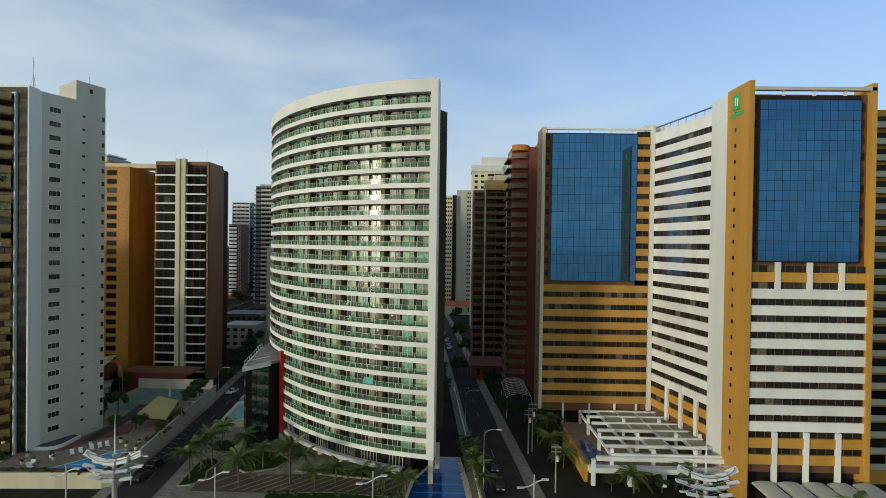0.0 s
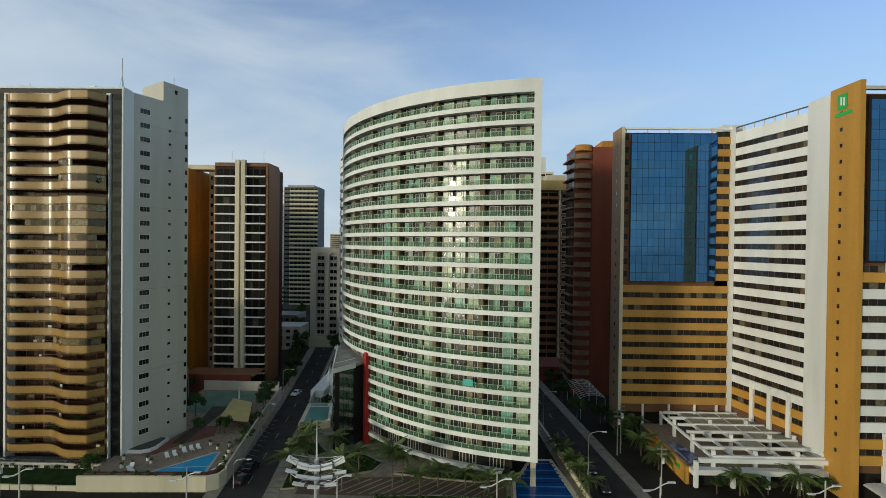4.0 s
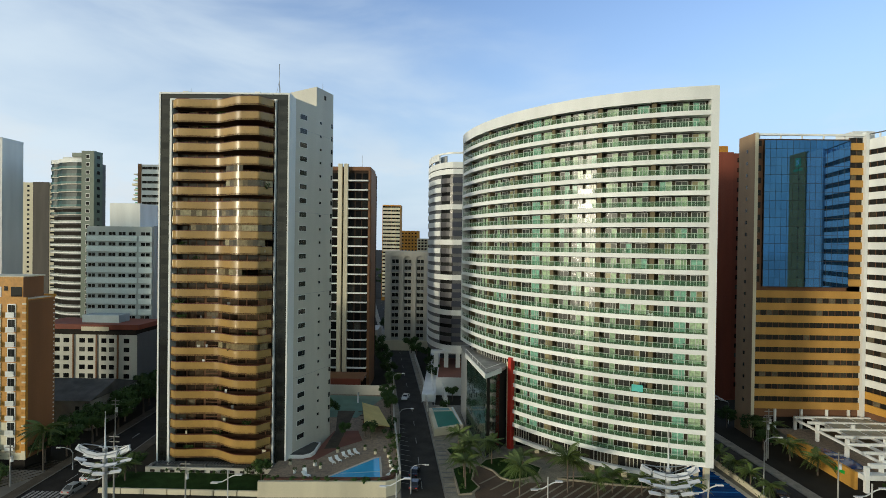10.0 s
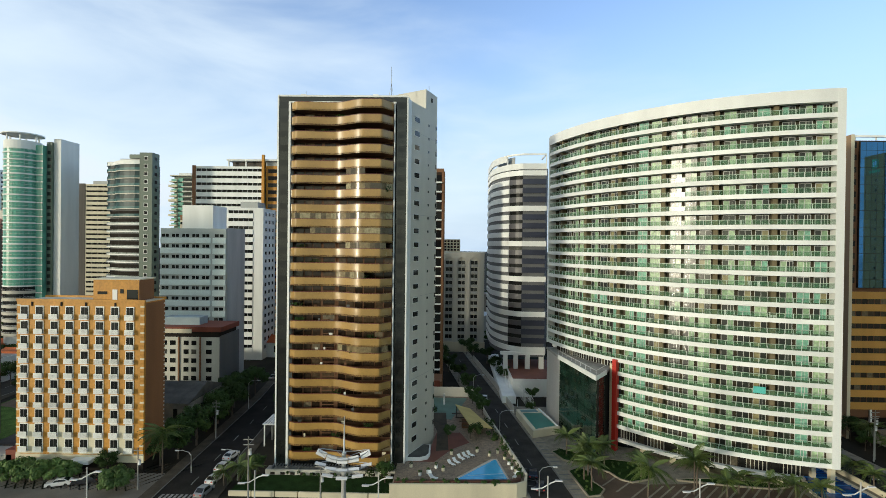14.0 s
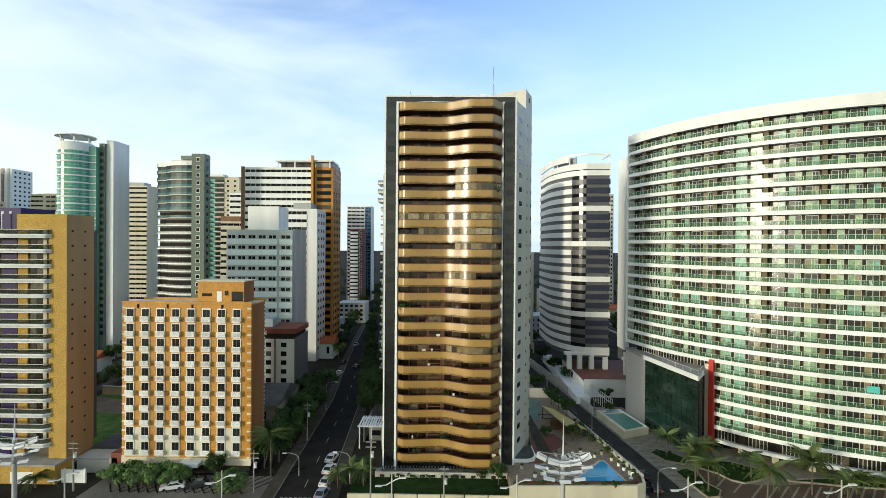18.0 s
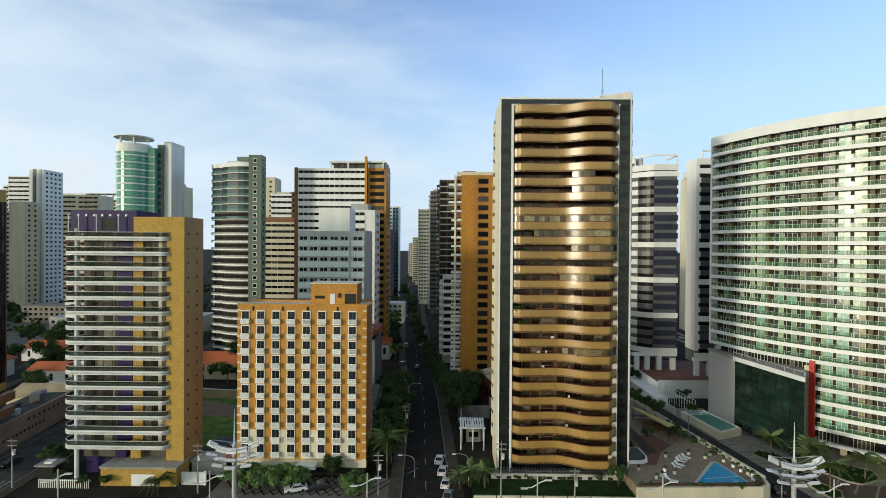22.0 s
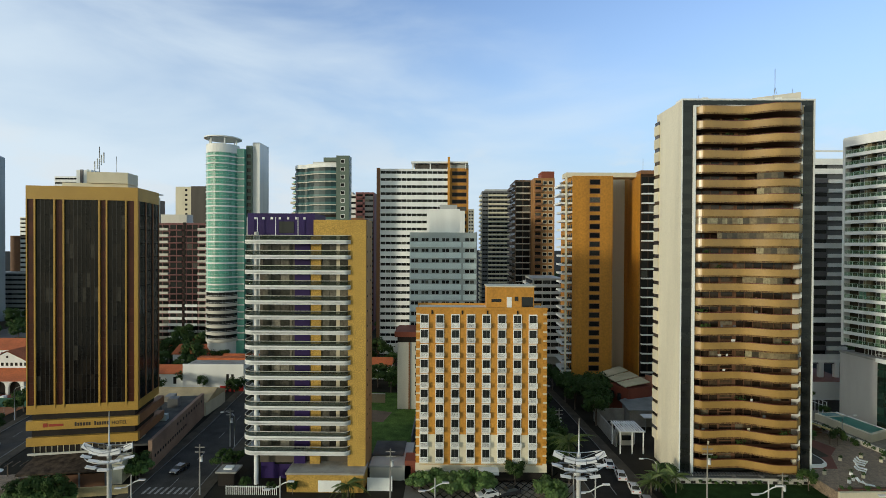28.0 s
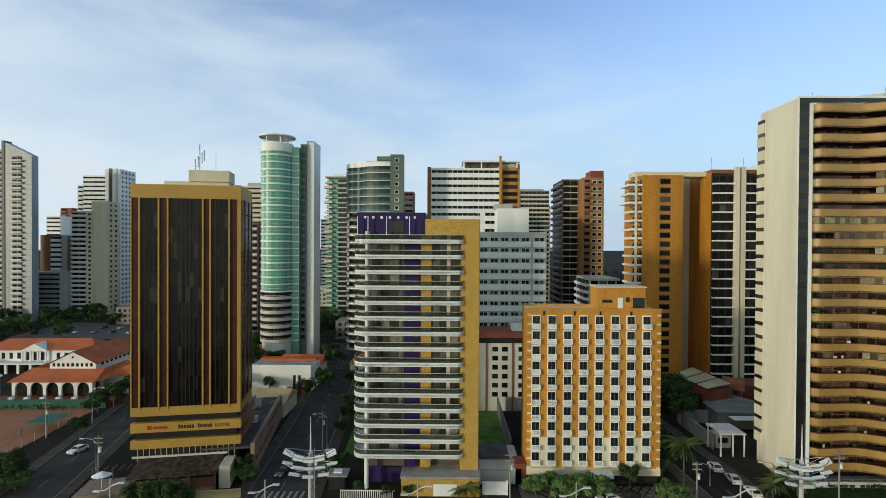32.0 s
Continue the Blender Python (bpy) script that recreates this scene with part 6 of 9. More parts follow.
# curved white office tower with navy glass, behind the white curved tower
def curved_office():
    t = thing("office_tower", -47.0, 196.0, 0, 0, "white rounded tower with navy glass corner on a white podium", "tower")
    path = [(-14.6, 12)] + [(-14.6 + 8.5 * (1 - math.cos(a)) * 1.3, -2 - 22 * math.sin(a)) for a in [0.1 * q for q in range(0, 15)]]
    corner = path[-1]
    plan = path + [(corner[0] + 7.5, corner[1] - 0.5), (4, -18), (4, 12)]
    part("body", raw("body", *solid([(x, y) for x, y in plan], 9.0, 73.5)), DARK_GREY, t)
    n = 20
    side, turn = path[:12], path[11:]
    front = [(corner[0] - 0.2, corner[1] - 0.25), (corner[0] + 7.8, corner[1] - 0.8), (corner[0] + 8.0, corner[1] + 9)]
    meshes = {
        "white_band": ribbon_mesh("white_band", offset(side, 0.35), 0.5, 0, 1.75),
        "grey_panel": ribbon_mesh("grey_panel", offset(turn, 0.2), 0.3, 0, 1.6),
        "turn_band": ribbon_mesh("turn_band", offset(turn, 0.35), 0.5, 0, 1.75),
        "navy_band": ribbon_mesh("navy_band", front, 0.3, 0, 1.9),
        "front_band": ribbon_mesh("front_band", offset(front, 0.15), 0.45, 0, 1.75),
        "window_strip": ribbon_mesh("window_strip", offset(turn, 0.05), 0.1, 1.75, 2.95)}
    plum = material("plum_grey_tile", (0.085, 0.083, 0.092), 0.4, stain=0.15)
    for k in range(-1, n):
        z = 13.5 + 3.0 * k
        whole = k % 4 == 3
        part("white_band", meshes["white_band"], WHITE, t, loc=(0, 0, z))
        part("white_band" if whole else "grey_panel", meshes["turn_band" if whole else "grey_panel"], WHITE if whole else plum, t, loc=(0, 0, z))
        part("white_band" if whole else "navy_band", meshes["front_band" if whole else "navy_band"], WHITE if whole else NAVY, t, loc=(0, 0, z))
        part("window_strip", meshes["window_strip"], FAR_PANES[0], t, loc=(0, 0, z))
    ribbon("parapet", t, WHITE, offset(path, 0.4) + front[1:], 0.5, 72.6, 74.6, "white roof parapet")
    ribbon("crown", t, WHITE, offset(path[:11], 0.2), 0.5, 75.6, 78.0, "tall white curved roof screen")
    ribbon("crown_beam", t, WHITE, offset(path[10:], 0.2) + front[1:], 0.3, 77.4, 78.0)
    ribbon("crown_wall", t, GREY, offset(path[2:12], -2.0), 0.3, 74.6, 77.4)
    for x, y in (path[2], path[6], path[10], (corner[0] + 7.6, corner[1] - 0.4)):
        box("crown_post", t, WHITE, x, x + 0.35, y, y + 0.35, 74.6, 77.4)
    for x in (corner[0] - 6, corner[0] - 2.5, corner[0] + 1.5, corner[0] + 6.2):
        box("column", t, WHITE, x, x + 1.5, corner[1] - 0.2, corner[1] + 1.2, 4.75, 10.0)
    box("transfer_beam", t, WHITE, corner[0] - 7, corner[0] + 8, corner[1] - 0.6, corner[1] + 1.4, 9.6, 10.5)
    # its twin, further towards the sea
    w = thing("office_tower", -41.9, 164.8, 0, 0, "white and plum-grey banded tower behind the curved tower", "tower")
    box("body", w, DARK_GREY, 0.3, 13, 0.3, 7, 9.0, 73.4)
    for k in range(-1, n):
        z = 13.5 + 3.0 * k
        if k % 4 == 3:
            box("white_band", w, WHITE, 0, 13, -0.3, 0.4, z, z + 1.7)
        else:
            box("white_band", w, WHITE, 0, 1.5, -0.3, 0.4, z, z + 1.7)
            box("grey_panel", w, plum, 1.5, 6.2, -0.2, 0.4, z, z + 1.6)
            box("white_band", w, WHITE, 6.6, 13, -0.3, 0.4, z, z + 1.2)
        box("window_strip", w, FAR_PANES[0], 1.6, 6.2, 0.1, 0.32, z + 1.75, z + 2.9)
    box("white_edge", w, WHITE, -0.1, 0.9, -0.35, 6.5, 13.0, 73.4)
    box("parapet", w, WHITE, -0.1, 13, -0.4, 6.8, 73.4, 75.4)
    box("crown_beam", w, WHITE, 1.8, 13, -0.2, 0.2, 77.6, 78.1)
    box("crown_post", w, WHITE, 1.8, 2.2, -0.2, 0.2, 75.4, 77.6)
    for x in (0.2, 4.2, 9.2):
        box("column", w, WHITE, x, x + 1.4, -0.2, 1.0, 4.75, 10.0)
    box("transfer_beam", w, WHITE, -0.3, 13, -0.4, 1.2, 9.6, 10.5)


curved_office()
podium = thing("podium", -66, 147, 0, 0, "white retaining wall with a red tiled terrace", "podium")
box("wall", podium, WHITE, 9.0, 36, 9, 40, 0, 4.6)
box("terrace", podium, RED_PAVING, 9.4, 35.6, 9.4, 40, 4.6, 4.75)
box("terrace_rail", podium, WHITE, 9.0, 36, 9.0, 9.2, 4.6, 5.5)
box("low_wall", podium, WHITE, 5.0, 9.0, 2, 60, 0, 2.2)
for i in range(9):
    box("stair_rail_post", podium, WHITE, 7.0 + 0.25 * i, 7.1 + 0.25 * i, -2 - 2.5 * i + 20, -1.9 - 2.5 * i + 20, 0.3, 2.6 + 0.5 * (8 - i))


# ---- low houses and the club ----
def gabled(name, x, y, w, d, h, rise, wall, roof, label, rz=0, category="house", windows=3, hip=0.0):
    """A low house with a pitched roof whose ridge runs along x."""
    t = thing(name, x, y, 0, rz, label, category)
    box("wall", t, wall, 0, w, 0, d, 0, h)
    o = 0.5
    v = [(-o, -o, h), (w + o, -o, h), (w + o, d + o, h), (-o, d + o, h), (hip - o, d / 2, h + rise), (w + o - hip, d / 2, h + rise)]
    part("roof", raw("roof", v, [(0, 1, 5, 4), (2, 3, 4, 5), (1, 2, 5), (3, 0, 4), (3, 2, 1, 0)]), roof, t)
    for i in range(windows):
        u = w * (i + 0.5) / windows
        box("window", t, GLASS_DARK, u - 0.5, u + 0.5, -0.05, 0.02, h * 0.35, h * 0.8)
    return t


def club():
    t = thing("clubhouse", -308.7, 149.0, 0, 2, "white colonial clubhouse with arches and terracotta roofs", "clubhouse")
    # arcade towards the court
    W = 26.0
    box("arcade_floor", t, BRICK, -6, W + 6, -5.5, 0, 0, 1.6)
    for i in range(6):
        box("pier", t, WHITE, 4.5 * i + 0.2, 4.5 * i + 1.1, 0, 0.6, 1.2, 5.7)
        box("corner_pier", t, WHITE, 22.7, 23.6, 0.6 + 4.2 * i, 1.4 + 4.2 * i, 1.2, 5.7)
    for i in range(5):
        cx = 4.5 * i + 2.9
        pts = [(cx - 1.82, 5.75), (cx - 1.82, 3.9)] + [(cx - 1.72 * math.cos(a), 3.9 + 1.6 * math.sin(a)) for a in [math.pi * q / 12 for q in range(0, 13)]] + [(cx + 1.82, 3.9), (cx + 1.82, 5.75)]
        n = len(pts)
        v = [(px, 0.02, pz) for px, pz in pts] + [(px, 0.58, pz) for px, pz in pts]
        part("arch", raw("arch", v, [tuple(range(n)), tuple(range(2 * n - 1, n - 1, -1))] + [(q, n + q, n + (q + 1) % n, (q + 1) % n) for q in range(n)]), WHITE, t)
    # dark sheet paints the shade inside the arcade
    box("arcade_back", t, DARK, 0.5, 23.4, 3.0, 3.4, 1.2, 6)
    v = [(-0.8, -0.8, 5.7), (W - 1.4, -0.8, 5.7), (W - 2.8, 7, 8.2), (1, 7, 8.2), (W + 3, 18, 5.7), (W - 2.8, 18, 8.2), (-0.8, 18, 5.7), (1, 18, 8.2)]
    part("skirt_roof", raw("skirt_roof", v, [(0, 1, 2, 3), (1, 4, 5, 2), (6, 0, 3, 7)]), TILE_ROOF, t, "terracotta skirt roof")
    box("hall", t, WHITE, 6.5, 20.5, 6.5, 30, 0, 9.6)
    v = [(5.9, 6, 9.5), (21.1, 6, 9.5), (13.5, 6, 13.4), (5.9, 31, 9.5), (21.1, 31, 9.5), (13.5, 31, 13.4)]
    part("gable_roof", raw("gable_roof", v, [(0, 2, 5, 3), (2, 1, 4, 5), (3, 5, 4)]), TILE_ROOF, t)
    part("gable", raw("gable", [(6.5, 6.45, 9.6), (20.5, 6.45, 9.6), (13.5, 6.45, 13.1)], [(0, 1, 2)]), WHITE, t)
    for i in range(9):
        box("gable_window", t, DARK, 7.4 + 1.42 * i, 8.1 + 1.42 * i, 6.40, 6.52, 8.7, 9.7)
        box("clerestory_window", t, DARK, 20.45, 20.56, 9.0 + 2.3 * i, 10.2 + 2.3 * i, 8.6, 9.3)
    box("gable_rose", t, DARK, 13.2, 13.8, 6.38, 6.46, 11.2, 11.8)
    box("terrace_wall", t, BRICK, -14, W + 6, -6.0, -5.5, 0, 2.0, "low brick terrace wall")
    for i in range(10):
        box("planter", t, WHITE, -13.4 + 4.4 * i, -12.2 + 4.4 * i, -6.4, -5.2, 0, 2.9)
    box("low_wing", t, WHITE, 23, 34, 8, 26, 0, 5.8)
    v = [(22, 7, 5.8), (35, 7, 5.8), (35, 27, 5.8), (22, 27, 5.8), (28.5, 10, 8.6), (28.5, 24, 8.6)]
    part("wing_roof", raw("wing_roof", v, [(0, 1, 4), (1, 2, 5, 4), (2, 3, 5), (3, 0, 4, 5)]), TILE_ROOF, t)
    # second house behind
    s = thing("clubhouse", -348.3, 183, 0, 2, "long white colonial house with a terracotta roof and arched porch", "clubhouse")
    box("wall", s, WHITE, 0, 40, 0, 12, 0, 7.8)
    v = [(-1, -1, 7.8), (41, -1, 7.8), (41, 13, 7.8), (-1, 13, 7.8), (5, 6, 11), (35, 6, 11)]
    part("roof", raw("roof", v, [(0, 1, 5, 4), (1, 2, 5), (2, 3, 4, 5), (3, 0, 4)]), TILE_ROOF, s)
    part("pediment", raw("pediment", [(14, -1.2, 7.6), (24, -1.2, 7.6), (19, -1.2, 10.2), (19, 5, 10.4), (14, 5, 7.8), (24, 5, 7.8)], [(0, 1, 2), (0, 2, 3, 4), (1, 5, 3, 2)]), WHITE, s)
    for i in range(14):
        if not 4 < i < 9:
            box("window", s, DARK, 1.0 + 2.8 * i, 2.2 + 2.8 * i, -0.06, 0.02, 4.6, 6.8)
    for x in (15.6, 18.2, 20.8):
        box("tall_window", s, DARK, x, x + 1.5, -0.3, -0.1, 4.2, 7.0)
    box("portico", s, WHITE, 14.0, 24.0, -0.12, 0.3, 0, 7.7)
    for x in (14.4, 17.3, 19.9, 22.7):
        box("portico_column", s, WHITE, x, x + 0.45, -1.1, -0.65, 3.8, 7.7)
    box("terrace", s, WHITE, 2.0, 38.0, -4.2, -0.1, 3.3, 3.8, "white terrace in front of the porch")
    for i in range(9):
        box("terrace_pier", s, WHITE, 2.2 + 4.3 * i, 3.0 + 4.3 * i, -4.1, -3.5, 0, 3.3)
    # dark sheet drawn as the shade below the terrace
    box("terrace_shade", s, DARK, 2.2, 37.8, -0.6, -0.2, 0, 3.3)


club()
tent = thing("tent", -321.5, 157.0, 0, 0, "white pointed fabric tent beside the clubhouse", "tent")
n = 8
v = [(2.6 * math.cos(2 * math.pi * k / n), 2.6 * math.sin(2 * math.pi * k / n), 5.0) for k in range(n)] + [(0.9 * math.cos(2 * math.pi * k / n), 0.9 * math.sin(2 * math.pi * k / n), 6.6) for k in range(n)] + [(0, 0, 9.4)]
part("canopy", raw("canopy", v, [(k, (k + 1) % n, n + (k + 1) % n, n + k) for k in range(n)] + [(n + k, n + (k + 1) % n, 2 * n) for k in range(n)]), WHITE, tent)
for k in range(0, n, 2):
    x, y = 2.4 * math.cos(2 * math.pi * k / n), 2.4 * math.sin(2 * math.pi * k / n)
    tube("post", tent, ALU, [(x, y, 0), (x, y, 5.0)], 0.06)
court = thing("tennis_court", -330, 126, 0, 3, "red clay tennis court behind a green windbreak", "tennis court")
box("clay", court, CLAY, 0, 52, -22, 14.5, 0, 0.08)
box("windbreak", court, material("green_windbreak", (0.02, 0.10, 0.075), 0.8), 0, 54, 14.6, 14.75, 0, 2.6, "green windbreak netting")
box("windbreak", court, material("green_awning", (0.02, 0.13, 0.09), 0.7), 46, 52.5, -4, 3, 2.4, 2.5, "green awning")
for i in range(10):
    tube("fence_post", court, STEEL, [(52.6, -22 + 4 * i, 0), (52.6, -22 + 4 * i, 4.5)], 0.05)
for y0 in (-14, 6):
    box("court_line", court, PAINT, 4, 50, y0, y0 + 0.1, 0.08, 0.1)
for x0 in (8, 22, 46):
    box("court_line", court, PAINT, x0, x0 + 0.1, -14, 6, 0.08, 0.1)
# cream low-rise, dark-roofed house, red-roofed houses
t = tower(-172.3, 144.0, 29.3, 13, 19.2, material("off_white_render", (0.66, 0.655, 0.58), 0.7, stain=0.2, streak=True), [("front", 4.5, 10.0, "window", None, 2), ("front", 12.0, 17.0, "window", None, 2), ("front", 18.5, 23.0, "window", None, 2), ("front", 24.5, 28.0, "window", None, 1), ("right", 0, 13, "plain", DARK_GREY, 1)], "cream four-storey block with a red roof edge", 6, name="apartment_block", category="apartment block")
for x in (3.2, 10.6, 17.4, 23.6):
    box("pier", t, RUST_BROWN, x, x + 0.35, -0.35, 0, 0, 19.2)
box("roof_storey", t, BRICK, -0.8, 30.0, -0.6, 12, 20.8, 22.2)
# near-black block paints the gap's shade below the roof storey
box("roof_shade", t, DARK, 0, 29, 0, 12, 19.2, 20.8)
box("roof_board", t, CREAM, 13.5, 21.5, -0.75, -0.6, 20.4, 21.6)
box("roof_cover", t, material("blue_grey_sheet", (0.30, 0.38, 0.42), 0.7), 11, 22, 3, 8, 22.2, 24.4, "blue-grey roof sheets")
t = gabled("house", -158.5, 121, 18.4, 18, 7.4, 3.0, CONCRETE, ROOF_GREY, "grey concrete house with a dark sheet roof", 0, windows=3)
for y in (2.5, 6.5, 11.0, 15.0):
    box("side_window", t, GLASS_DARK, 18.36, 18.46, y, y + 1.6, 3.6, 5.4)
    box("window_frame", t, PALE, 18.36, 18.43, y - 0.15, y + 1.75, 3.45, 3.6)
gabled("house", -206, 172, 14, 10, 5.0, 2.4, CREAM, TILE_ROOF, "cream house with a terracotta roof")
gabled("house", -190, 176, 12, 9, 4.6, 2.2, WHITE, TILE_ROOF, "white house with a terracotta roof")
gabled("house", -238, 176, 14, 10, 5.0, 2.6, WHITE, TILE_ROOF, "white house with a terracotta roof behind trees")
gabled("house", -262, 190, 16, 12, 5.2, 2.8, WHITE, TILE_ROOF, "white house with a terracotta roof behind trees")
t = thing("warehouse", -242.5, 160, 0, 0, "white warehouse wall with a red band", "warehouse")
box("wall", t, WHITE, 0, 19.5, 0, 12, 0, 8.0)
box("roof", t, CONCRETE, 0.4, 19.2, 0.4, 11.8, 7.9, 8.1)
box("parapet", t, WHITE, 0, 19.5, 0, 0.35, 8.0, 8.7)
box("tile_strip", t, TILE_ROOF, 0.4, 19.2, 8.5, 11.8, 8.1, 8.8)
box("red_band", t, RED, 12, 19.55, -0.06, 0.0, 0, 1.8)
for x in (14.0, 15.6):
    box("pier", t, DARK, x, x + 0.8, -0.08, 0, 0, 5.5)
gabled("house", -259, 162, 15.5, 9, 5.0, 2.0, WHITE, TILE_ROOF, "white house with a low terracotta roof", windows=3)
t = gabled("shed", -244, 137, 20, 12, 3.8, 2.4, CREAM, material("tan_roof_sheet", (0.46, 0.36, 0.20), 0.8, stain=0.25), "tan-roofed shed behind the glass hotel", windows=0, category="shed")
gabled("house", -290, 196, 18, 11, 5.0, 2.4, WHITE, TILE_ROOF, "white house with a broad terracotta roof")
gabled("house", -268, 212, 20, 11, 5.0, 2.4, CREAM, TILE_ROOF, "cream house with a broad terracotta roof")
gabled("house", -214, 178, 14, 10, 5.0, 2.4, WHITE, TILE_ROOF, "white house with a hipped terracotta roof", hip=3.0)
t = thing("street_wall", -219.6, 103.5, 0, 99, "long pinkish-brown wall with small openings", "wall")
box("wall", t, material("pinkish_wall", (0.27, 0.175, 0.125), 0.85, stain=0.25), 0, 34, -0.4, 0.4, 0, 6.2)
for i in range(14):
    box("opening", t, DARK, 1.2 + 1.4 * i, 1.8 + 1.4 * i, -0.45, -0.38, 2.2, 2.8)
for i in range(10):
    box("opening", t, DARK, 14 + 1.9 * i, 14.6 + 1.9 * i, -0.45, -0.38, 4.4, 5.0)
box("roof_deck", t, ROOF_GREY, 0, 34, 0.4, 10, 5.2, 5.6)
for x, y, w, d, h, mat in ((3, 3, 2.2, 1.6, 1.2, PALE), (8, 5, 3.0, 2.4, 1.8, CONCRETE), (14, 2, 1.4, 1.4, 1.4, BLUE_GREY), (18, 6, 4.0, 2.0, 1.0, ROOF_GREY), (24, 3, 2.4, 2.4, 2.2, DARK_GREY), (29, 6, 3.2, 2.0, 1.4, CONCRETE)):
    box("roof_unit", t, mat, x, x + w, y, y + d, 5.6, 5.6 + h)
t = thing("corrugated_hall", 0, 0, 0, 0, "dark brick hall under three cream sheet roofs", "hall")
prism("wall", t, BRICK, [(-112.0, 149.0), (-108.0, 139.6), (-100.4, 142.6), (-104.4, 156.0)], 0, 7.4)
cream_sheet = material("cream_roof_sheet", (0.52, 0.46, 0.30), 0.7, stain=0.25)
for k in range(3):
    a, b = Vector((-112.6, 151.4, 9.2)), Vector((-104.8, 157.0, 9.8))
    c, d = Vector((-108.6, 139.6, 7.9)), Vector((-100.4, 142.6, 8.5))
    p = [a.lerp(c, (k + 0.02) / 3), b.lerp(d, (k + 0.02) / 3), b.lerp(d, (k + 0.86) / 3), a.lerp(c, (k + 0.86) / 3)]
    v = [tuple(q) for q in p] + [(q.x, q.y, q.z - 0.2) for q in p]
    part("roof_sheet", raw("roof_sheet", v, [(3, 2, 1, 0), (4, 5, 6, 7), (0, 1, 5, 4), (1, 2, 6, 5), (2, 3, 7, 6), (3, 0, 4, 7)]), cream_sheet, t)
for x, y in ((-110.6, 144.9), (-109.5, 142.3)):
    box("window", t, GLASS_DARK, x - 0.5, x + 0.1, y - 0.6, y + 0.5, 3.6, 5.6)
t = thing("billboard", -99.6, 149.6, 0, -46, "faded orange-pink billboard on posts", "billboard")
box("panel", t, material("faded_billboard", (0.42, 0.17, 0.10), 0.7, stain=0.4, scale=0.8), 0, 6.0, -0.1, 0.1, 5.6, 9.0)
box("panel_frame", t, DARK_GREY, -0.1, 6.1, -0.05, 0.15, 9.0, 9.15)
for x in (1.0, 5.0):
    box("post", t, STEEL, x, x + 0.2, 0.1, 0.3, 0, 8.8)
t = thing("shed", 0, 0, 0, 0, "grey shed with a broad weathered sheet roof", "shed")
prism("wall", t, CONCRETE, [(-110.6, 131.2), (-97.0, 131.2), (-96.4, 140.5), (-99.6, 146.5), (-110.0, 138.6)], 0, 4.4)
prism("roof", t, material("grey_sheet_roof", (0.22, 0.23, 0.22), 0.85, stain=0.3, spec=0.2), [(-111.2, 130.4), (-96.6, 130.4), (-95.9, 140.8), (-99.3, 147.4), (-110.6, 139.2)], 4.4, 4.65)
box("white_canopy", t, WHITE, -108.4, -98.0, 127.2, 130.2, 3.6, 3.8)
for x in (-108.0, -103.2, -98.4):
    box("canopy_post", t, STEEL, x, x + 0.15, 127.4, 127.55, 0, 3.6)
t = thing("yard_wall", -118.6, 122, 0, 0, "grey plastered yard wall behind the seafront row", "wall")
box("wall", t, CONCRETE, 0, 0.4, -4, 14, 0, 3.4)
box("wall", t, CONCRETE, 0.4, 8, 13.6, 14, 0, 3.4)
gabled("house", -158, 205, 12, 10, 6, 2.4, WHITE, TILE_ROOF, "white house with a terracotta roof along the street")
gabled("house", 6.5, 172, 10, 9, 5, 2.2, BRICK, BRICK, "low brick-red roofed shop", windows=2)
gabled("house", -10, 330, 24, 12, 6, 2.5, CREAM, TILE_ROOF, "low house with a red roof far down the street")
for i, (x, y, w, d, h) in enumerate(((-120, 262, 20, 16, 8), (-98, 215, 14, 12, 10), (-60, 250, 30, 16, 12), (-88, 290, 18, 14, 10), (-70, 320, 22, 14, 16), (-165, 300, 16, 14, 12), (-172, 250, 18, 14, 9), (-195, 300, 24, 14, 14), (-235, 250, 20, 14, 9), (-280, 260, 30, 16, 9), (-330, 260, 36, 16, 8), (-370, 290, 26, 14, 10), (20, 300, 20, 14, 14), (-40, 330, 20, 14, 18), (-20, 420, 20, 14, 20), (12, 420, 24, 14, 26), (-250, 400, 30, 18, 22), (-300, 380, 30, 18, 14))):
    tower(x, y, w, d, h, (TAN_GREY, PALE, GREY, TAN_GREY)[i % 4], [("front", 0.6, w - 0.6, "window", None, int(w / 3.2))], "low weathered rendered building among trees", max(2, int(h / 3)), z0=1.0, name="low_building", category="building")


# ---- plants ----
def leaf_cloud(rng, clumps, leaves, size):
    """Small leaf quads gathered in clumps."""
    v, f = [], []
    for cx, cy, cz, r in clumps:
        for _ in range(leaves):
            d = Vector((rng.gauss(0, 1), rng.gauss(0, 1), rng.gauss(0, 1))).normalized() * r * rng.uniform(0.45, 1.05)
            p = Vector((cx, cy, cz)) + Vector((d.x, d.y, d.z * 0.8))
            n = (d.normalized() + Vector((rng.uniform(-0.7, 0.7), rng.uniform(-0.7, 0.7), rng.uniform(-0.2, 0.9)))).normalized()
            a = n.orthogonal().normalized() * size * rng.uniform(0.6, 1.2)
            b = n.cross(a)
            k = len(v)
            v += [tuple(p - a - b * 0.6), tuple(p + a * 0.2 - b), tuple(p + a + b * 0.5), tuple(p - a * 0.3 + b)]
            f.append((k, k + 1, k + 2, k + 3))
    return v, f


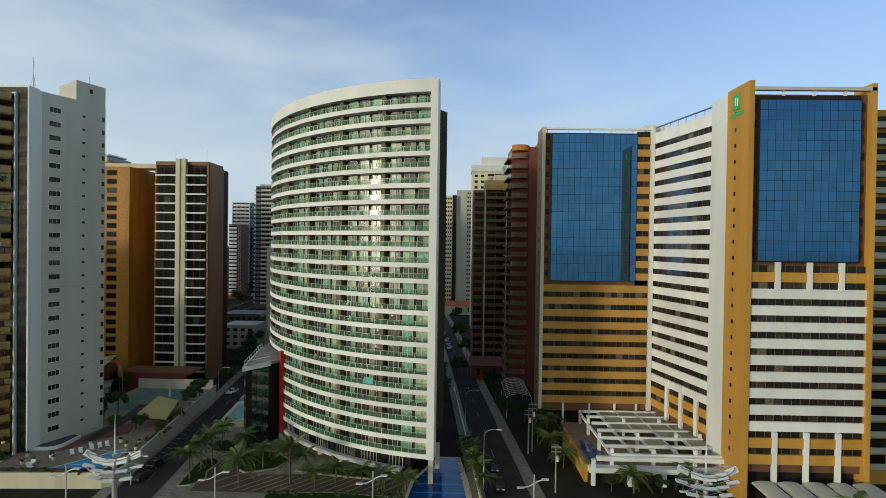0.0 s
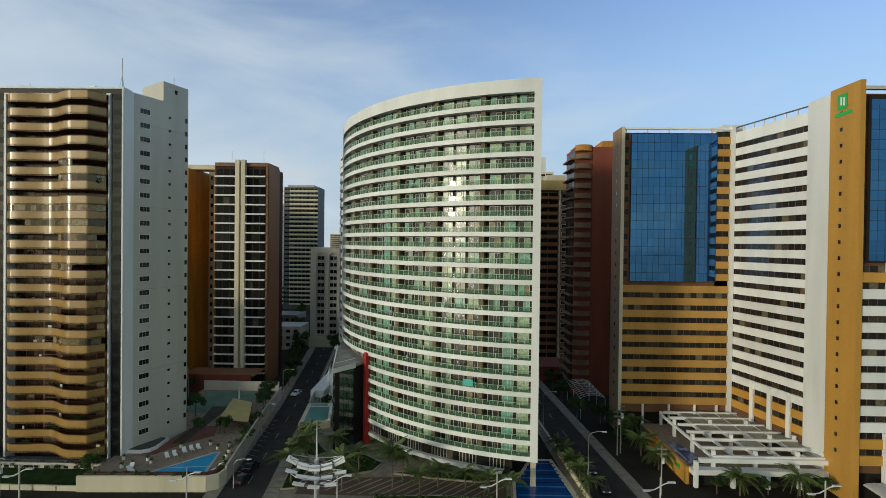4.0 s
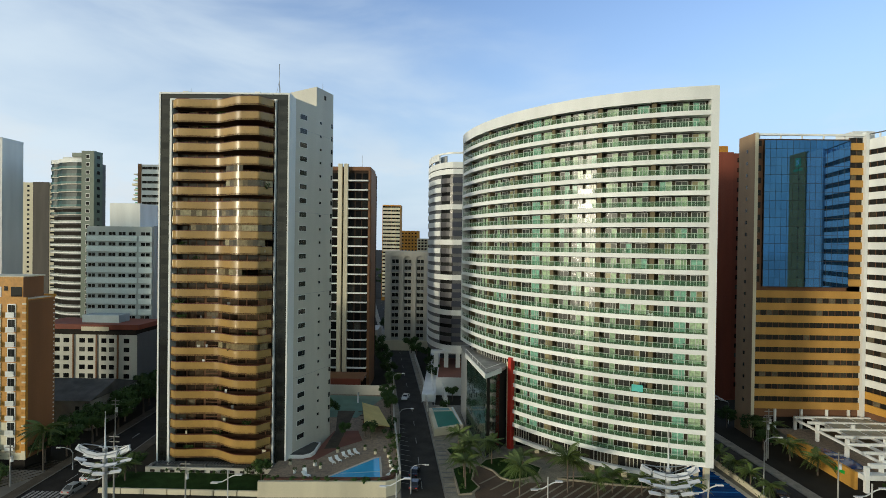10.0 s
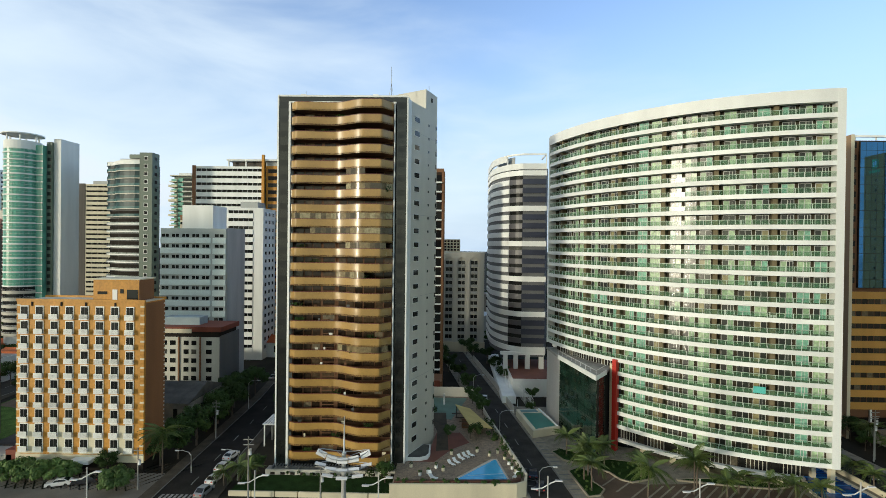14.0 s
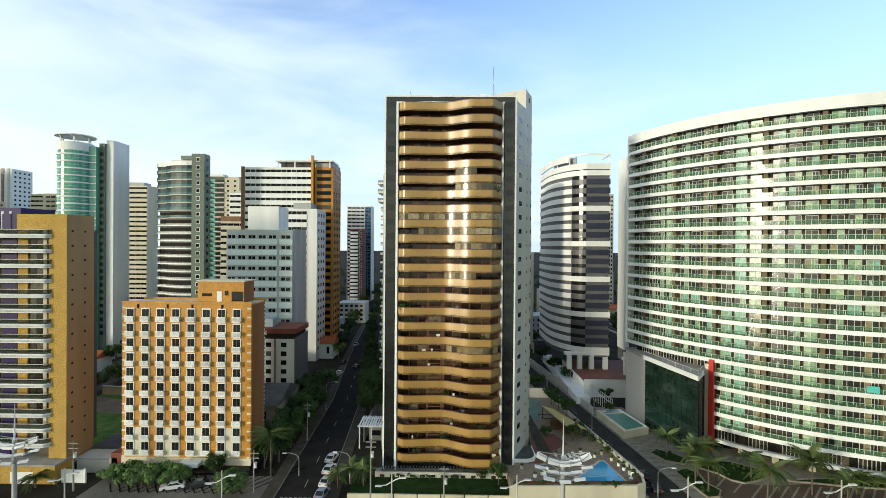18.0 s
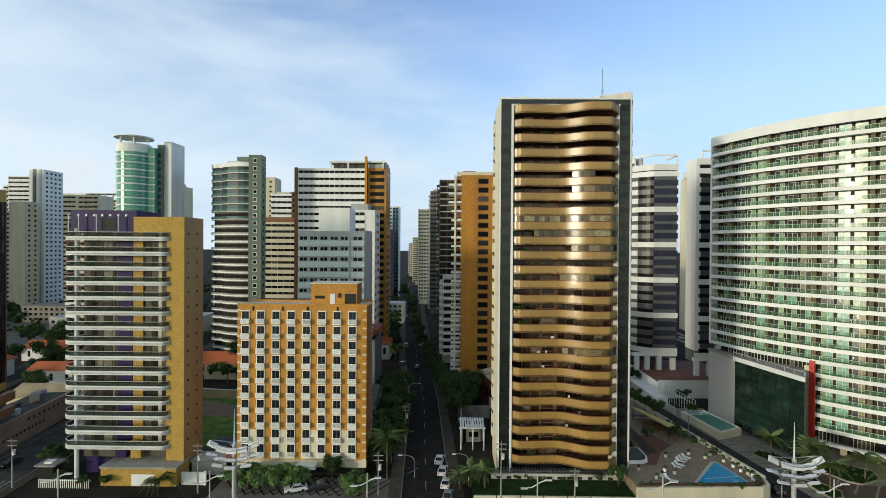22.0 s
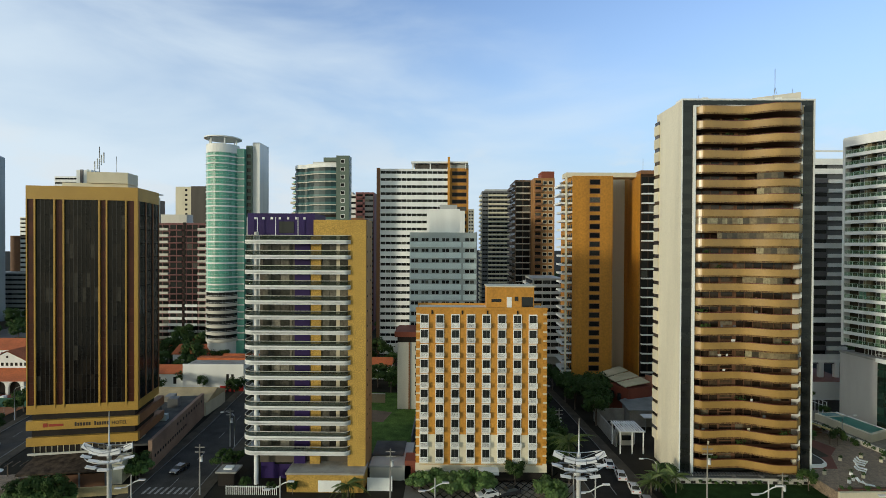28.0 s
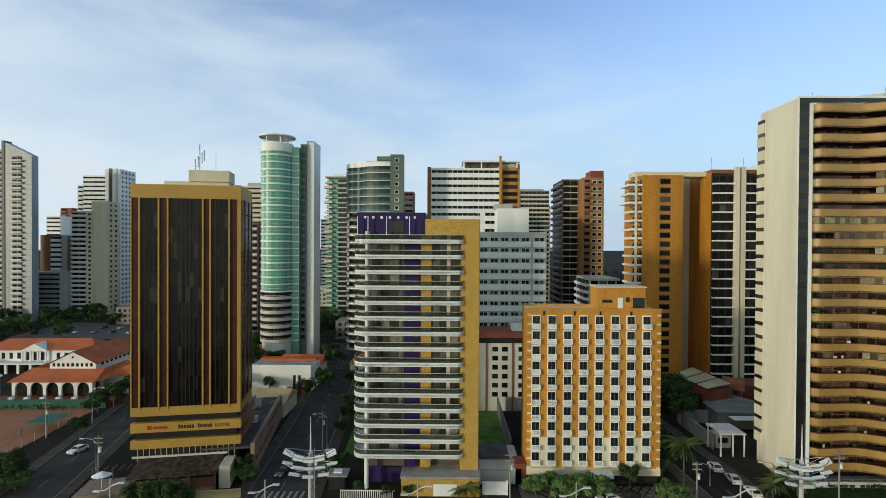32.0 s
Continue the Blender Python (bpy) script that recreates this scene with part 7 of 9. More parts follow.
tree_kinds = []
for kind_seed in range(4):
    rng = random.Random(20 + kind_seed)
    clumps = []
    for i in range(17):
        a, q = rng.uniform(0, 6.28), rng.uniform(0.15, 1) ** 0.5
        clumps.append((2.5 * q * math.cos(a), 2.5 * q * math.sin(a), 4.6 + rng.uniform(-1.2, 1.7) * (1.15 - 0.5 * q), rng.uniform(0.75, 1.3)))
    crown = raw("crown", *leaf_cloud(rng, clumps, 120, 0.19))
    base = new("tree")
    base.location = (0, -900, -50)
    tube("trunk", base, BARK, [(0, 0, 0), (0.08, 0.02, 1.4), (0.0, 0.1, 3.0), (0.1, 0.0, 4.4)], 0.20, 7, taper=0.5)
    for i in range(2):
        c = clumps[i * 5]
        tube("limb", base, BARK, [(0.02, 0.05, 2.2 + 0.3 * i), (c[0] * 0.5, c[1] * 0.5, (c[2] + 2.6) / 2 + 0.3), (c[0], c[1], c[2])], 0.09, 5, taper=0.4)
    part("crown", crown, LEAF, base)
    tree_kinds.append(base)
spare_trees = list(tree_kinds)
tree_no = 0


def tree(x, y, s=1.0, z=0.0, label="leafy green street tree with an uneven crown", turn=None):
    global tree_no
    tree_no += 1
    ob = copy_thing(tree_kinds[tree_no % 4], Matrix.LocRotScale((x, y, z), Euler((0, 0, 1.7 * tree_no if turn is None else turn)), (1, 1, 1)))
    ob.scale = (s, s, s * (0.92 + 0.05 * (tree_no % 4)))
    return tagged(ob, label, "tree", "street trees")


def frond_mesh(rng, length, droop):
    v, f = [], []
    n = 15
    spine = [Vector((length * i / n, 0, length * (0.42 * (i / n) - droop * (i / n) ** 2))) for i in range(n + 1)]
    for i in range(n):
        for s in (-1, 1):
            for h in (0.0, 0.5):
                p = spine[i].lerp(spine[i + 1], h)
                w = (0.75 * math.sin(math.pi * min((i + h + 1.2) / (n + 1.4), 1))) * length * 0.28
                tip = p + Vector((0.45 * w, s * w, -0.65 * w))
                k = len(v)
                v += [tuple(p), tuple(p + Vector((0.075, s * 0.02, 0))), tuple(tip + Vector((0.025, 0, 0))), tuple(tip)]
                f.append((k, k + 1, k + 2, k + 3))
        k = len(v)
        a, b = spine[i], spine[i + 1]
        v += [(a.x, -0.04, a.z), (b.x, -0.04, b.z), (b.x, 0.04, b.z), (a.x, 0.04, a.z)]
        f.append((k, k + 1, k + 2, k + 3))
    # a second, shorter frond beside the first
    k, c, w = len(v), math.cos(0.3), math.sin(0.3)
    v += [(0.86 * (x * c - y * w), 0.86 * (x * w + y * c), 0.86 * z - 0.10 * x) for x, y, z in v]
    f += [tuple(i + k for i in q) for q in f]
    return raw("frond", v, f)


fronds = [frond_mesh(random.Random(i), 2.5, 0.72 + 0.25 * i) for i in range(3)]


def palm(x, y, h=6.0, s=1.0, z=0.0, label="coconut palm with a slim pale trunk"):
    rng = random.Random(int(x * 31 + y * 17))
    t = thing("palm_tree", x, y, z, rng.uniform(0, 360), label, "palm tree", "palms")
    bend = rng.uniform(-0.4, 0.4)
    tube("trunk", t, BARK, [(0, 0, 0), (bend * 0.3, 0, h * 0.4), (bend, 0, h)], 0.17, 7, taper=0.65)
    n = 12
    for i in range(n):
        ob = part("frond", fronds[i % 3], PALM_LEAF, t, loc=(bend, 0, h))
        ob.rotation_euler = (rng.uniform(-0.25, 0.25), rng.uniform(-0.95, 0.3), 6.283 * i / n + rng.uniform(-0.2, 0.2))
        ob.scale = [1.5 * s * rng.uniform(0.85, 1.1)] * 3
    return t


def hedge(x0, x1, y0, y1, z0, h, label="clipped dark green hedge", density=9):
    rng = random.Random(int(x0 * 7 + y0))
    n = int((x1 - x0) * (y1 - y0) * density)
    clumps = [(rng.uniform(x0, x1), rng.uniform(y0, y1), z0 + rng.uniform(0.3, 0.75) * h, 0.42 * h) for _ in range(max(4, n // 8))]
    ob = part("hedge", raw("hedge", *leaf_cloud(rng, clumps, 26, 0.16)), LEAF)
    return tagged(ob, label, "hedge")


# ---- cars ----
def car_kind(paint, tall=1.0):
    base = thing("car", 0, -900, -50)
    side = [(-2.05, 0.32), (-2.1, 0.62), (-1.95, 0.86), (-1.0, 0.95), (-0.45, 1.40 * tall), (0.95, 1.44 * tall), (1.75, 1.0), (2.05, 0.92), (2.1, 0.45), (2.0, 0.30)]
    v, f, n = [], [], len(side)
    for y, k in ((-0.86, 1), (0.86, 1)):
        v += [(px, y * (0.80 if pz > 1.05 else 1.0), pz) for px, pz in side]
    f = [tuple(range(n)), tuple(range(2 * n - 1, n - 1, -1))] + [(i, n + i, n + (i + 1) % n, (i + 1) % n) for i in range(n)]
    part("body", raw("body", v, f), paint, base)
    part("windscreen", raw("windscreen", [(-0.97, -0.72, 0.99), (-0.97, 0.72, 0.99), (-0.50, 0.62, 1.39 * tall), (-0.50, -0.62, 1.39 * tall)], [(0, 1, 2, 3)]), GLASS_DARK, base, loc=(-0.03, 0, 0.01))
    part("rear_window", raw("rear_window", [(1.70, -0.70, 1.04), (1.70, 0.70, 1.04), (1.0, 0.62, 1.41 * tall), (1.0, -0.62, 1.41 * tall)], [(0, 3, 2, 1)]), GLASS_DARK, base, loc=(0.03, 0, 0.01))
    for s in (-1, 1):
        part("side_glass", raw("side_glass", [(-0.85, s * 0.86, 1.0), (1.55, s * 0.86, 1.02), (0.95, s * 0.72, 1.36 * tall), (-0.42, s * 0.72, 1.34 * tall)], [(0, 1, 2, 3)]), GLASS_DARK, base, loc=(0, s * 0.01, 0))
        part("headlight", raw("headlight", corners(-2.12, -2.0, s * 0.55 - 0.2, s * 0.55 + 0.2, 0.62, 0.78), CUBE), ALU, base)
        part("tail_light", raw("tail_light", corners(2.02, 2.12, s * 0.6 - 0.16, s * 0.6 + 0.16, 0.68, 0.86), CUBE), RED, base)
        for px in (-1.3, 1.3):
            tube("wheel", base, RUBBER, [(px, s * 0.72, 0.31), (px, s * 0.9, 0.31)], 0.31, 12)
    return base


car_models = {"white": car_kind(CAR_WHITE), "dark": car_kind(CAR_DARK), "silver": car_kind(CAR_SILVER, 1.12)}


def car(colour, x, y, rz, label):
    ob = copy_thing(car_models[colour], pose(x, y, 0.035, 0, 0, rz))
    tagged(ob, label, "car")


for i in range(3):
    car("white", -122.0 - 0.75 * i, 96.6 + 5.4 * i, -97, "white parked car along the long street")
car("silver", -121.6, 91.5, -97, "silver parked car with a tall cabin")
car("dark", -59.0, 96.0, -97, "black parked pick-up at the pool street")
car("dark", -59.5, 101.4, -97, "black parked car at the pool street")
car("white", -66.0, 151.5, 83, "white car driving along the pool street")
car("dark", 9.4, 95.6, 86, "dark car on the hotel street")
car("dark", 9.0, 103.5, 86, "dark car behind another on the hotel street")
car("dark", -213.2, 103.0, 80, "black car driving on the side street")
car("white", -262.6, 113.2, 78, "white car on the club street")
car("dark", -146.2, 94.6, 20, "black car parked in front of the amber hotel")
car("white", -150.4, 93.6, 20, "white car parked in front of the amber hotel")
for k, (x, y) in enumerate(((-134.8, 235), (-141.5, 232), (-133.6, 190), (-150, 330), (-143, 300), (-139.8, 196), (-137.8, 180), (-137.0, 172))):
    car(("white", "silver", "dark")[k % 3], x, y, -96, "parked car far along the long street")
for k in range(5):
    car(("white", "silver", "white", "dark", "white")[k], -1.2 - 0.7 * k, 222 + 9 * k, -95, "parked car far along the hotel street")
for k in range(9):
    car(("white", "dark", "silver")[k % 3], -372 + 4.6 * k, 262 + (k % 2) * 14, 90, "parked car on the far car park")


# ---- street furniture ----
def flood_mast(x, y):
    t = thing("floodlight_mast", x, y, 0, 0, "tall white mast with boat-shaped tiers of floodlights", "floodlight", "floodlight masts")
    tube("pole", t, ALU, [(0, 0, 0), (0, 0, 25.5)], 0.30, 10, taper=0.75)
    tube("tip", t, ALU, [(0, 0, 25.5), (0, 0, 29.2)], 0.09, 6, taper=0.4)
    panel = raw("floodlight", corners(-0.52, 0.52, -0.28, 0.28, -0.08, 0.08), CUBE)
    bar = raw("floodlight", corners(-0.55, 0.55, -0.17, 0.17, -0.06, 0.06), CUBE)
    for px in (-2.2, -1.1, 0.0, 1.1, 2.2):
        ob = part("floodlight", panel, CAR_WHITE, t, loc=(px, -0.75 + 0.10 * px * px, 25.0 + 0.10 * px * px))
        ob.rotation_euler = (1.05, -0.2 * px, 0)
    for n, reach, pz in ((5, 2.3, 24.15), (3, 1.5, 23.35)):
        for i in range(n):
            px = reach * (2 * i / (n - 1) - 1)
            ob = part("floodlight", bar, CAR_WHITE, t, loc=(px, -1.0 + 0.14 * px * px, pz + 0.05 * px * px))
            ob.rotation_euler = (0.35, -0.10 * px, 0)
    for r, z, rise in ((2.5, 25.2, 0.10), (2.5, 24.1, 0.05), (1.6, 23.3, 0.02)):
        ring = [(r * math.cos(q), -0.1 + 0.45 * r * math.sin(q), z + rise * (r * math.cos(q)) ** 2) for q in [0.3927 * k for k in range(17)]]
        tube("ring", t, STEEL, ring, 0.05, 5)
        for k in (1, 5, 9, 13):
            tube("arm", t, STEEL, [(0, 0, z - 0.25), ring[k]], 0.035, 4)


for x, y in ((-194.0, 52.6), (-144.2, 51.6), (-87.0, 49.4), (-31.8, 47.4), (23.4, 47.0)):
    flood_mast(x, y)


def promenade_lamp(x, y):
    t = thing("promenade_lamp", x, y, 0, 0, "white promenade lamp with two uneven arms", "street lamp", "promenade lamps")
    tube("pole", t, ALU, [(0, 0, 0), (0, 0, 10.2)], 0.11, 8)
    tube("arm", t, ALU, [(-1.9, 0, 8.2), (-0.9, 0, 8.3), (0.6, 0, 9.2), (1.5, 0, 9.5)], 0.09, 6)
    for px, pz in ((-2.1, 8.15), (1.7, 9.5)):
        part("lamp_head", raw("lamp_head", corners(px - 0.55, px + 0.55, -0.22, 0.22, pz - 0.08, pz + 0.08), CUBE), CAR_WHITE, t)


for x in (-232.5, -208.2, -184.4, -159.8, -134.5, -107.4, -87.6, -60.8, -37.0, -12.1, 13.0, 38.0):
    promenade_lamp(x, 79.0)


def street_lamp(x, y, h, toward, rz):
    t = thing("street_lamp", x, y, 0, rz, "grey street lamp with a curved arm", "street lamp", "street lamps")
    tube("pole", t, STEEL, [(0, 0, 0), (0, 0, h - 0.8)], 0.10, 7)
    tube("arm", t, STEEL, [(0, 0, h - 0.9), (toward * 0.5, 0, h - 0.2), (toward * 1.8, 0, h + 0.15), (toward * 2.6, 0, h + 0.1)], 0.06, 6)
    part("lamp_head", raw("lamp_head", corners(min(toward * 2.5, toward * 3.3), max(toward * 2.5, toward * 3.3), -0.14, 0.14, h, h + 0.16), CUBE), ALU, t)


for x, y, h, s, rz in ((6.2, 95.0, 11.2, 1, 0), (-59.6, 93.4, 5.4, 1, 0), (-128.4, 100, 4.4, -1, 0), (-64.5, 120, 7.2, 1, 0), (-207.3, 116, 8.0, -1, 0), (-69.5, 150, 8, 1, 0), (-132.8, 140, 8, 1, 0), (-117.6, 97, 6, -1, 0), (-272.6, 132, 9, 1, 0), (-248.6, 99, 8.5, -1, 0), (3.6, 128, 9, 1, 0)):
    street_lamp(x, y, h, s, rz)


def utility_pole(x, y, h, arms=2):
    t = thing("utility_pole", x, y, 0, 0, "grey concrete utility pole with cross arms", "utility pole", "utility poles")
    tube("pole", t, CONCRETE, [(0, 0, 0), (0, 0, h)], 0.16, 8, taper=0.65)
    for k in range(arms):
        box("cross_arm", t, CONCRETE, -0.9, 0.9, -0.06, 0.06, h - 0.6 - 0.9 * k, h - 0.45 - 0.9 * k)
    tube("transformer", t, ALU, [(0.3, 0, h - 3.2), (0.3, 0, h - 2.2)], 0.28, 8)


for x, y, h in ((-204.2, 93.2, 9.6), (-168.4, 92.4, 9.4), (-208.4, 116.2, 8.8), (-112.2, 88.4, 12), (-99.2, 88.2, 7.5), (18.0, 113, 11), (17.0, 112, 10), (19.5, 94.5, 9), (-246.8, 97, 10), (-276, 121, 9), (-134.6, 92.5, 8), (-131.8, 118, 9)):
    utility_pole(x, y, h)


# ---- forecourt and pool terrace of the gold tower ----
fore = thing("forecourt", -117, 91, 0, 0, "dark green lawn forecourt with a low white wall", "forecourt")
box("lawn", fore, GRASS, 0, 30.0, 0.4, 8.0, 0, 0.45)
for i in range(7):
    box("low_wall", fore, CREAM, 0.1 + 4.3 * i, 4.2 + 4.3 * i, 0.0, 0.35, 0, 0.95)
box("terrace_wall", fore, PALE, 4.0, 33.0, 8.0, 8.35, 0, 1.5, "low white terrace wall")
for i in range(14):
    box("wall_opening", fore, DARK, 5 + 2.0 * i, 5.9 + 2.0 * i, 7.96, 8.02, 0.5, 1.0)
box("terrace", fore, CONCRETE, 4.0, 33.0, 8.35, 10.2, 0, 1.35)
for i in range(44):
    box("slat", fore, DARK_GREY, 5.2 + 0.62 * i, 5.5 + 0.62 * i, 8.2, 9.7, 1.9, 2.05)
for i in range(6):
    box("slat_beam", fore, DARK_GREY, 5.2 + 5.3 * i, 5.4 + 5.3 * i, 8.2, 9.7, 1.35, 1.9)
hedge(-110, -96, 98.3, 99.0, 0.4, 1.0)
hedge(-93.5, -91.2, 98.0, 99.0, 0.4, 2.0, "flowering shrub with white blossom")
tree(-88.8, 96.5, 0.62, 0.4)
tree(-114.6, 98.6, 0.6, 0.4)

pool_deck = thing("pool_terrace", 0, 0, 0, 0, "raised stone pool terrace with a cream retaining wall", "terrace")
deck_line = [(-86.9, 90.9), (-64.2, 92.0), (-62.4, 93.0), (-61.9, 95.0), (-66.8, 127.0), (-69.2, 147.5), (-92.0, 147.5), (-92.0, 117.6), (-79.9, 115.5), (-80.6, 109.2), (-83.8, 108.8), (-84.8, 101.5), (-86.9, 101.0)]
prism("deck", pool_deck, STONE_DECK, deck_line, 0, 2.5)
ribbon("retaining_wall", pool_deck, CREAM, [(-87.3, 90.7), (-64.0, 91.7), (-62.1, 92.8), (-61.6, 95.0)], 0.5, 0, 2.9, "long cream retaining wall")
ribbon("street_wall", pool_deck, PALE, [(-61.6, 95.0), (-66.5, 127.0), (-69.2, 148.0)], 0.35, 0, 3.5, "pale garden wall along the street")
ribbon("planter_edge", pool_deck, material("planter_soil", (0.10, 0.045, 0.03), 0.9), [(-86.5, 91.5), (-64.6, 92.5), (-63.0, 93.6), (-62.6, 96.0)], 0.7, 2.5, 3.1)
prism("red_paving", pool_deck, RED_PAVING, [(-86.0, 101.6), (-79.5, 101.5), (-76.0, 108.0), (-72.0, 112.0), (-74, 118), (-79.5, 117.5), (-80.4, 109.0), (-83.6, 108.6)], 2.5, 2.53)
prism("grey_paving", pool_deck, PAVING, [(-79.3, 107), (-76.6, 107.6), (-77.4, 132), (-82, 132), (-79.3, 118)], 2.5, 2.535)
prism("pool_rim", pool_deck, PALE, [(-76.9, 92.3), (-64.9, 93.4), (-66.6, 103.5), (-67.8, 103.3)], 2.5, 2.60)
prism("pool_water", pool_deck, POOL_BLUE, [(-75.9, 92.7), (-65.4, 93.8), (-66.9, 102.8), (-67.5, 102.6)], 2.5, 2.63, "bright blue wedge-shaped pool water")
prism("pool_step", pool_deck, material("pool_step", (0.25, 0.55, 0.70), 0.3), [(-73.0, 95.3), (-65.9, 96.4), (-65.95, 96.7), (-72.6, 95.6)], 2.6, 2.645)
prism("ball_court", pool_deck, material("court_green", (0.10, 0.20, 0.15), 0.5, stain=0.35), [(-89.0, 127.0), (-76.0, 127.0), (-71.5, 145.0), (-89.5, 145.5)], 2.5, 2.53)
box("back_wall", pool_deck, PALE, -91.5, -69.6, 146.6, 147.0, 2.5, 5.2)
tube("statue_post", pool_deck, ALU, [(-78, 139, 2.5), (-78, 139, 5.5)], 0.25, 8)
kiosk = thing("pool_kiosk", 0, 0, 2.5, 0, "open kiosk with a sloping yellow roof", "kiosk")
v = [(-75.0, 128.5, 3.4), (-71.2, 131.0, 1.6), (-66.5, 117.0, 1.6), (-71.8, 113.5, 3.4)]
part("roof", raw("roof", v + [(a, b, c - 0.2) for a, b, c in v], [(3, 2, 1, 0), (4, 5, 6, 7), (0, 1, 5, 4), (1, 2, 6, 5), (2, 3, 7, 6), (3, 0, 4, 7)]), YELLOW_ROOF, kiosk, "yellow sheet roof")
for a, b, c in v:
    x, y = 0.94 * a - 4.2, 0.94 * b + 7.4
    box("post", kiosk, BARK, x - 0.12, x + 0.12, y - 0.12, y + 0.12, 0, c - 0.1)
for k in range(4):
    box("roof_beam", kiosk, BARK, -73.2 - 0.9 * k, -68.2 - 0.9 * k, 119.4 + 2.9 * k, 119.6 + 2.9 * k, 1.0, 1.2)
box("bar", kiosk, BROWN_WALL, -73.5, -68.5, 121, 124.5, 0, 1.1)

hedge(-86.3, -64.8, 91.6, 92.4, 2.6, 0.9, "low red-green planting along the terrace edge", 14)
hedge(-63.6, -62.6, 93.6, 104.0, 2.6, 0.9, "low planting along the terrace street wall", 10)
hedge(-65.4, -63.8, 104.0, 114.0, 2.6, 1.3, "dense shrubs along the terrace street wall", 8)
hedge(-67.6, -65.8, 114.0, 128.0, 2.6, 1.5, "dense shrubs beside the yellow kiosk", 7)
hedge(-90.5, -83.5, 97.2, 98.6, 0.4, 1.3, "dark shrubs at the foot of the terrace wall", 7)


def lounger(x, y, rz):
    t = thing("sun_lounger", x, y, 2.5, rz, "white plastic sun lounger by the pool", "sun lounger", "pool loungers")
    box("seat", t, WHITE, -0.35, 0.35, 0, 1.3, 0.28, 0.36)
    part("backrest", raw("backrest", [(-0.35, 1.3, 0.32), (0.35, 1.3, 0.32), (0.35, 1.85, 0.85), (-0.35, 1.85, 0.85), (-0.35, 1.36, 0.26), (0.35, 1.36, 0.26), (0.35, 1.91, 0.79), (-0.35, 1.91, 0.79)], [(0, 1, 2, 3), (7, 6, 5, 4), (0, 4, 5, 1), (1, 5, 6, 2), (2, 6, 7, 3), (3, 7, 4, 0)]), WHITE, t)
    for px in (-0.32, 0.26):
        for py in (0.05, 1.2):
            box("leg", t, WHITE, px, px + 0.06, py, py + 0.06, 0, 0.28)


for x, y, rz in ((-75.4, 99.6, 40), (-74.4, 100.6, 40), (-73.4, 102.4, 40), (-72.4, 103.4, 40), (-64.2, 94.6, -30), (-63.9, 96.4, -70), (-79.6, 94.2, 20), (-78.6, 93.6, 60), (-71.4, 104.2, 40)):
    lounger(x, y, rz)
rng = random.Random(5)
for x, y in ((-77.6, 97.6), (-79.0, 98.8), (-80.5, 96.4), (-68.0, 105.0), (-66.2, 106.5), (-64.0, 99.0), (-64.4, 101.0), (-65.0, 103.5), (-70.5, 107), (-82.0, 95.4), (-84.0, 99.0), (-76.0, 105.5), (-63.4, 97.6)):
    t = thing("plant_pot", x, y, 2.5, 0, "white pot with a small green plant", "plant pot", "terrace pots")
    part("pot", raw("pot", *solid(arc(0, 0, 0.32, 0, 360, 10)[:-1], 0, 0.55)), rng.choice((WHITE, CREAM)), t)
    part("plant", raw("plant", *leaf_cloud(rng, [(0, 0, 0.85, 0.42)], 40, 0.12)), LEAF, t)
for x, y, s in ((-82.5, 124, 0.9), (-85.5, 121, 0.8), (-70.4, 113.5, 0.6), (-68.0, 130.5, 0.7), (-69.2, 135, 0.7), (-70.2, 140, 0.8), (-83.5, 119, 0.6), (-76.5, 114, 0.5)):
    tree(x, y, s, 2.4)
hedge(-66.9, -65.5, 112, 116.5, 2.4, 1.2)

# ---- gardens of the curved tower ----
garden = thing("garden", 0, 0, 0, 0, "paved garden with curved lawns below the curved tower", "garden")
prism("paving", garden, PALE_WALK, [(-51.2, 88.0), (-2.0, 88.0), (-3.0, 96.0), (-14, 110), (-38, 118), (-47.0, 128), (-48.5, 146), (-58.4, 146), (-55.2, 112)], 0, 0.12)
court_brown = material("brown_forecourt_brick", (0.115, 0.075, 0.05), 0.85, stain=0.25, grain=0.2)
pale_stone = material("pale_path_stone", (0.30, 0.265, 0.20), 0.8, stain=0.2)
prism("forecourt", garden, court_brown, [(-47.6, 91.5), (-9.0, 91.5), (-9.0, 98.5), (-22, 100.5), (-31, 99.0), (-38, 98.6), (-42.0, 99.6), (-44.0, 104.0), (-46.2, 106.0), (-48.0, 104.5)], 0.12, 0.13)
for i in range(17):
    x = -46.9 + 2.1 * i
    y0, y1 = (97.6 - 2.2 * i, 102.4 - 1.8 * i) if i < 3 else (92.2, 98.2)
    dx = (y1 - y0) * 0.95
    prism("stripe", garden, pale_stone, [(x, y0), (x + 0.5, y0), (x + 0.5 + dx, y1), (x + dx, y1)], 0.13, 0.14)


def bed(points):
    """A planted bed with a pale stone edge."""
    prism("lawn", garden, GRASS, points, 0.12, 0.34)
    ribbon("lawn_edge", garden, pale_stone, list(reversed(points + points[:1])), 0.32, 0.1, 0.42)


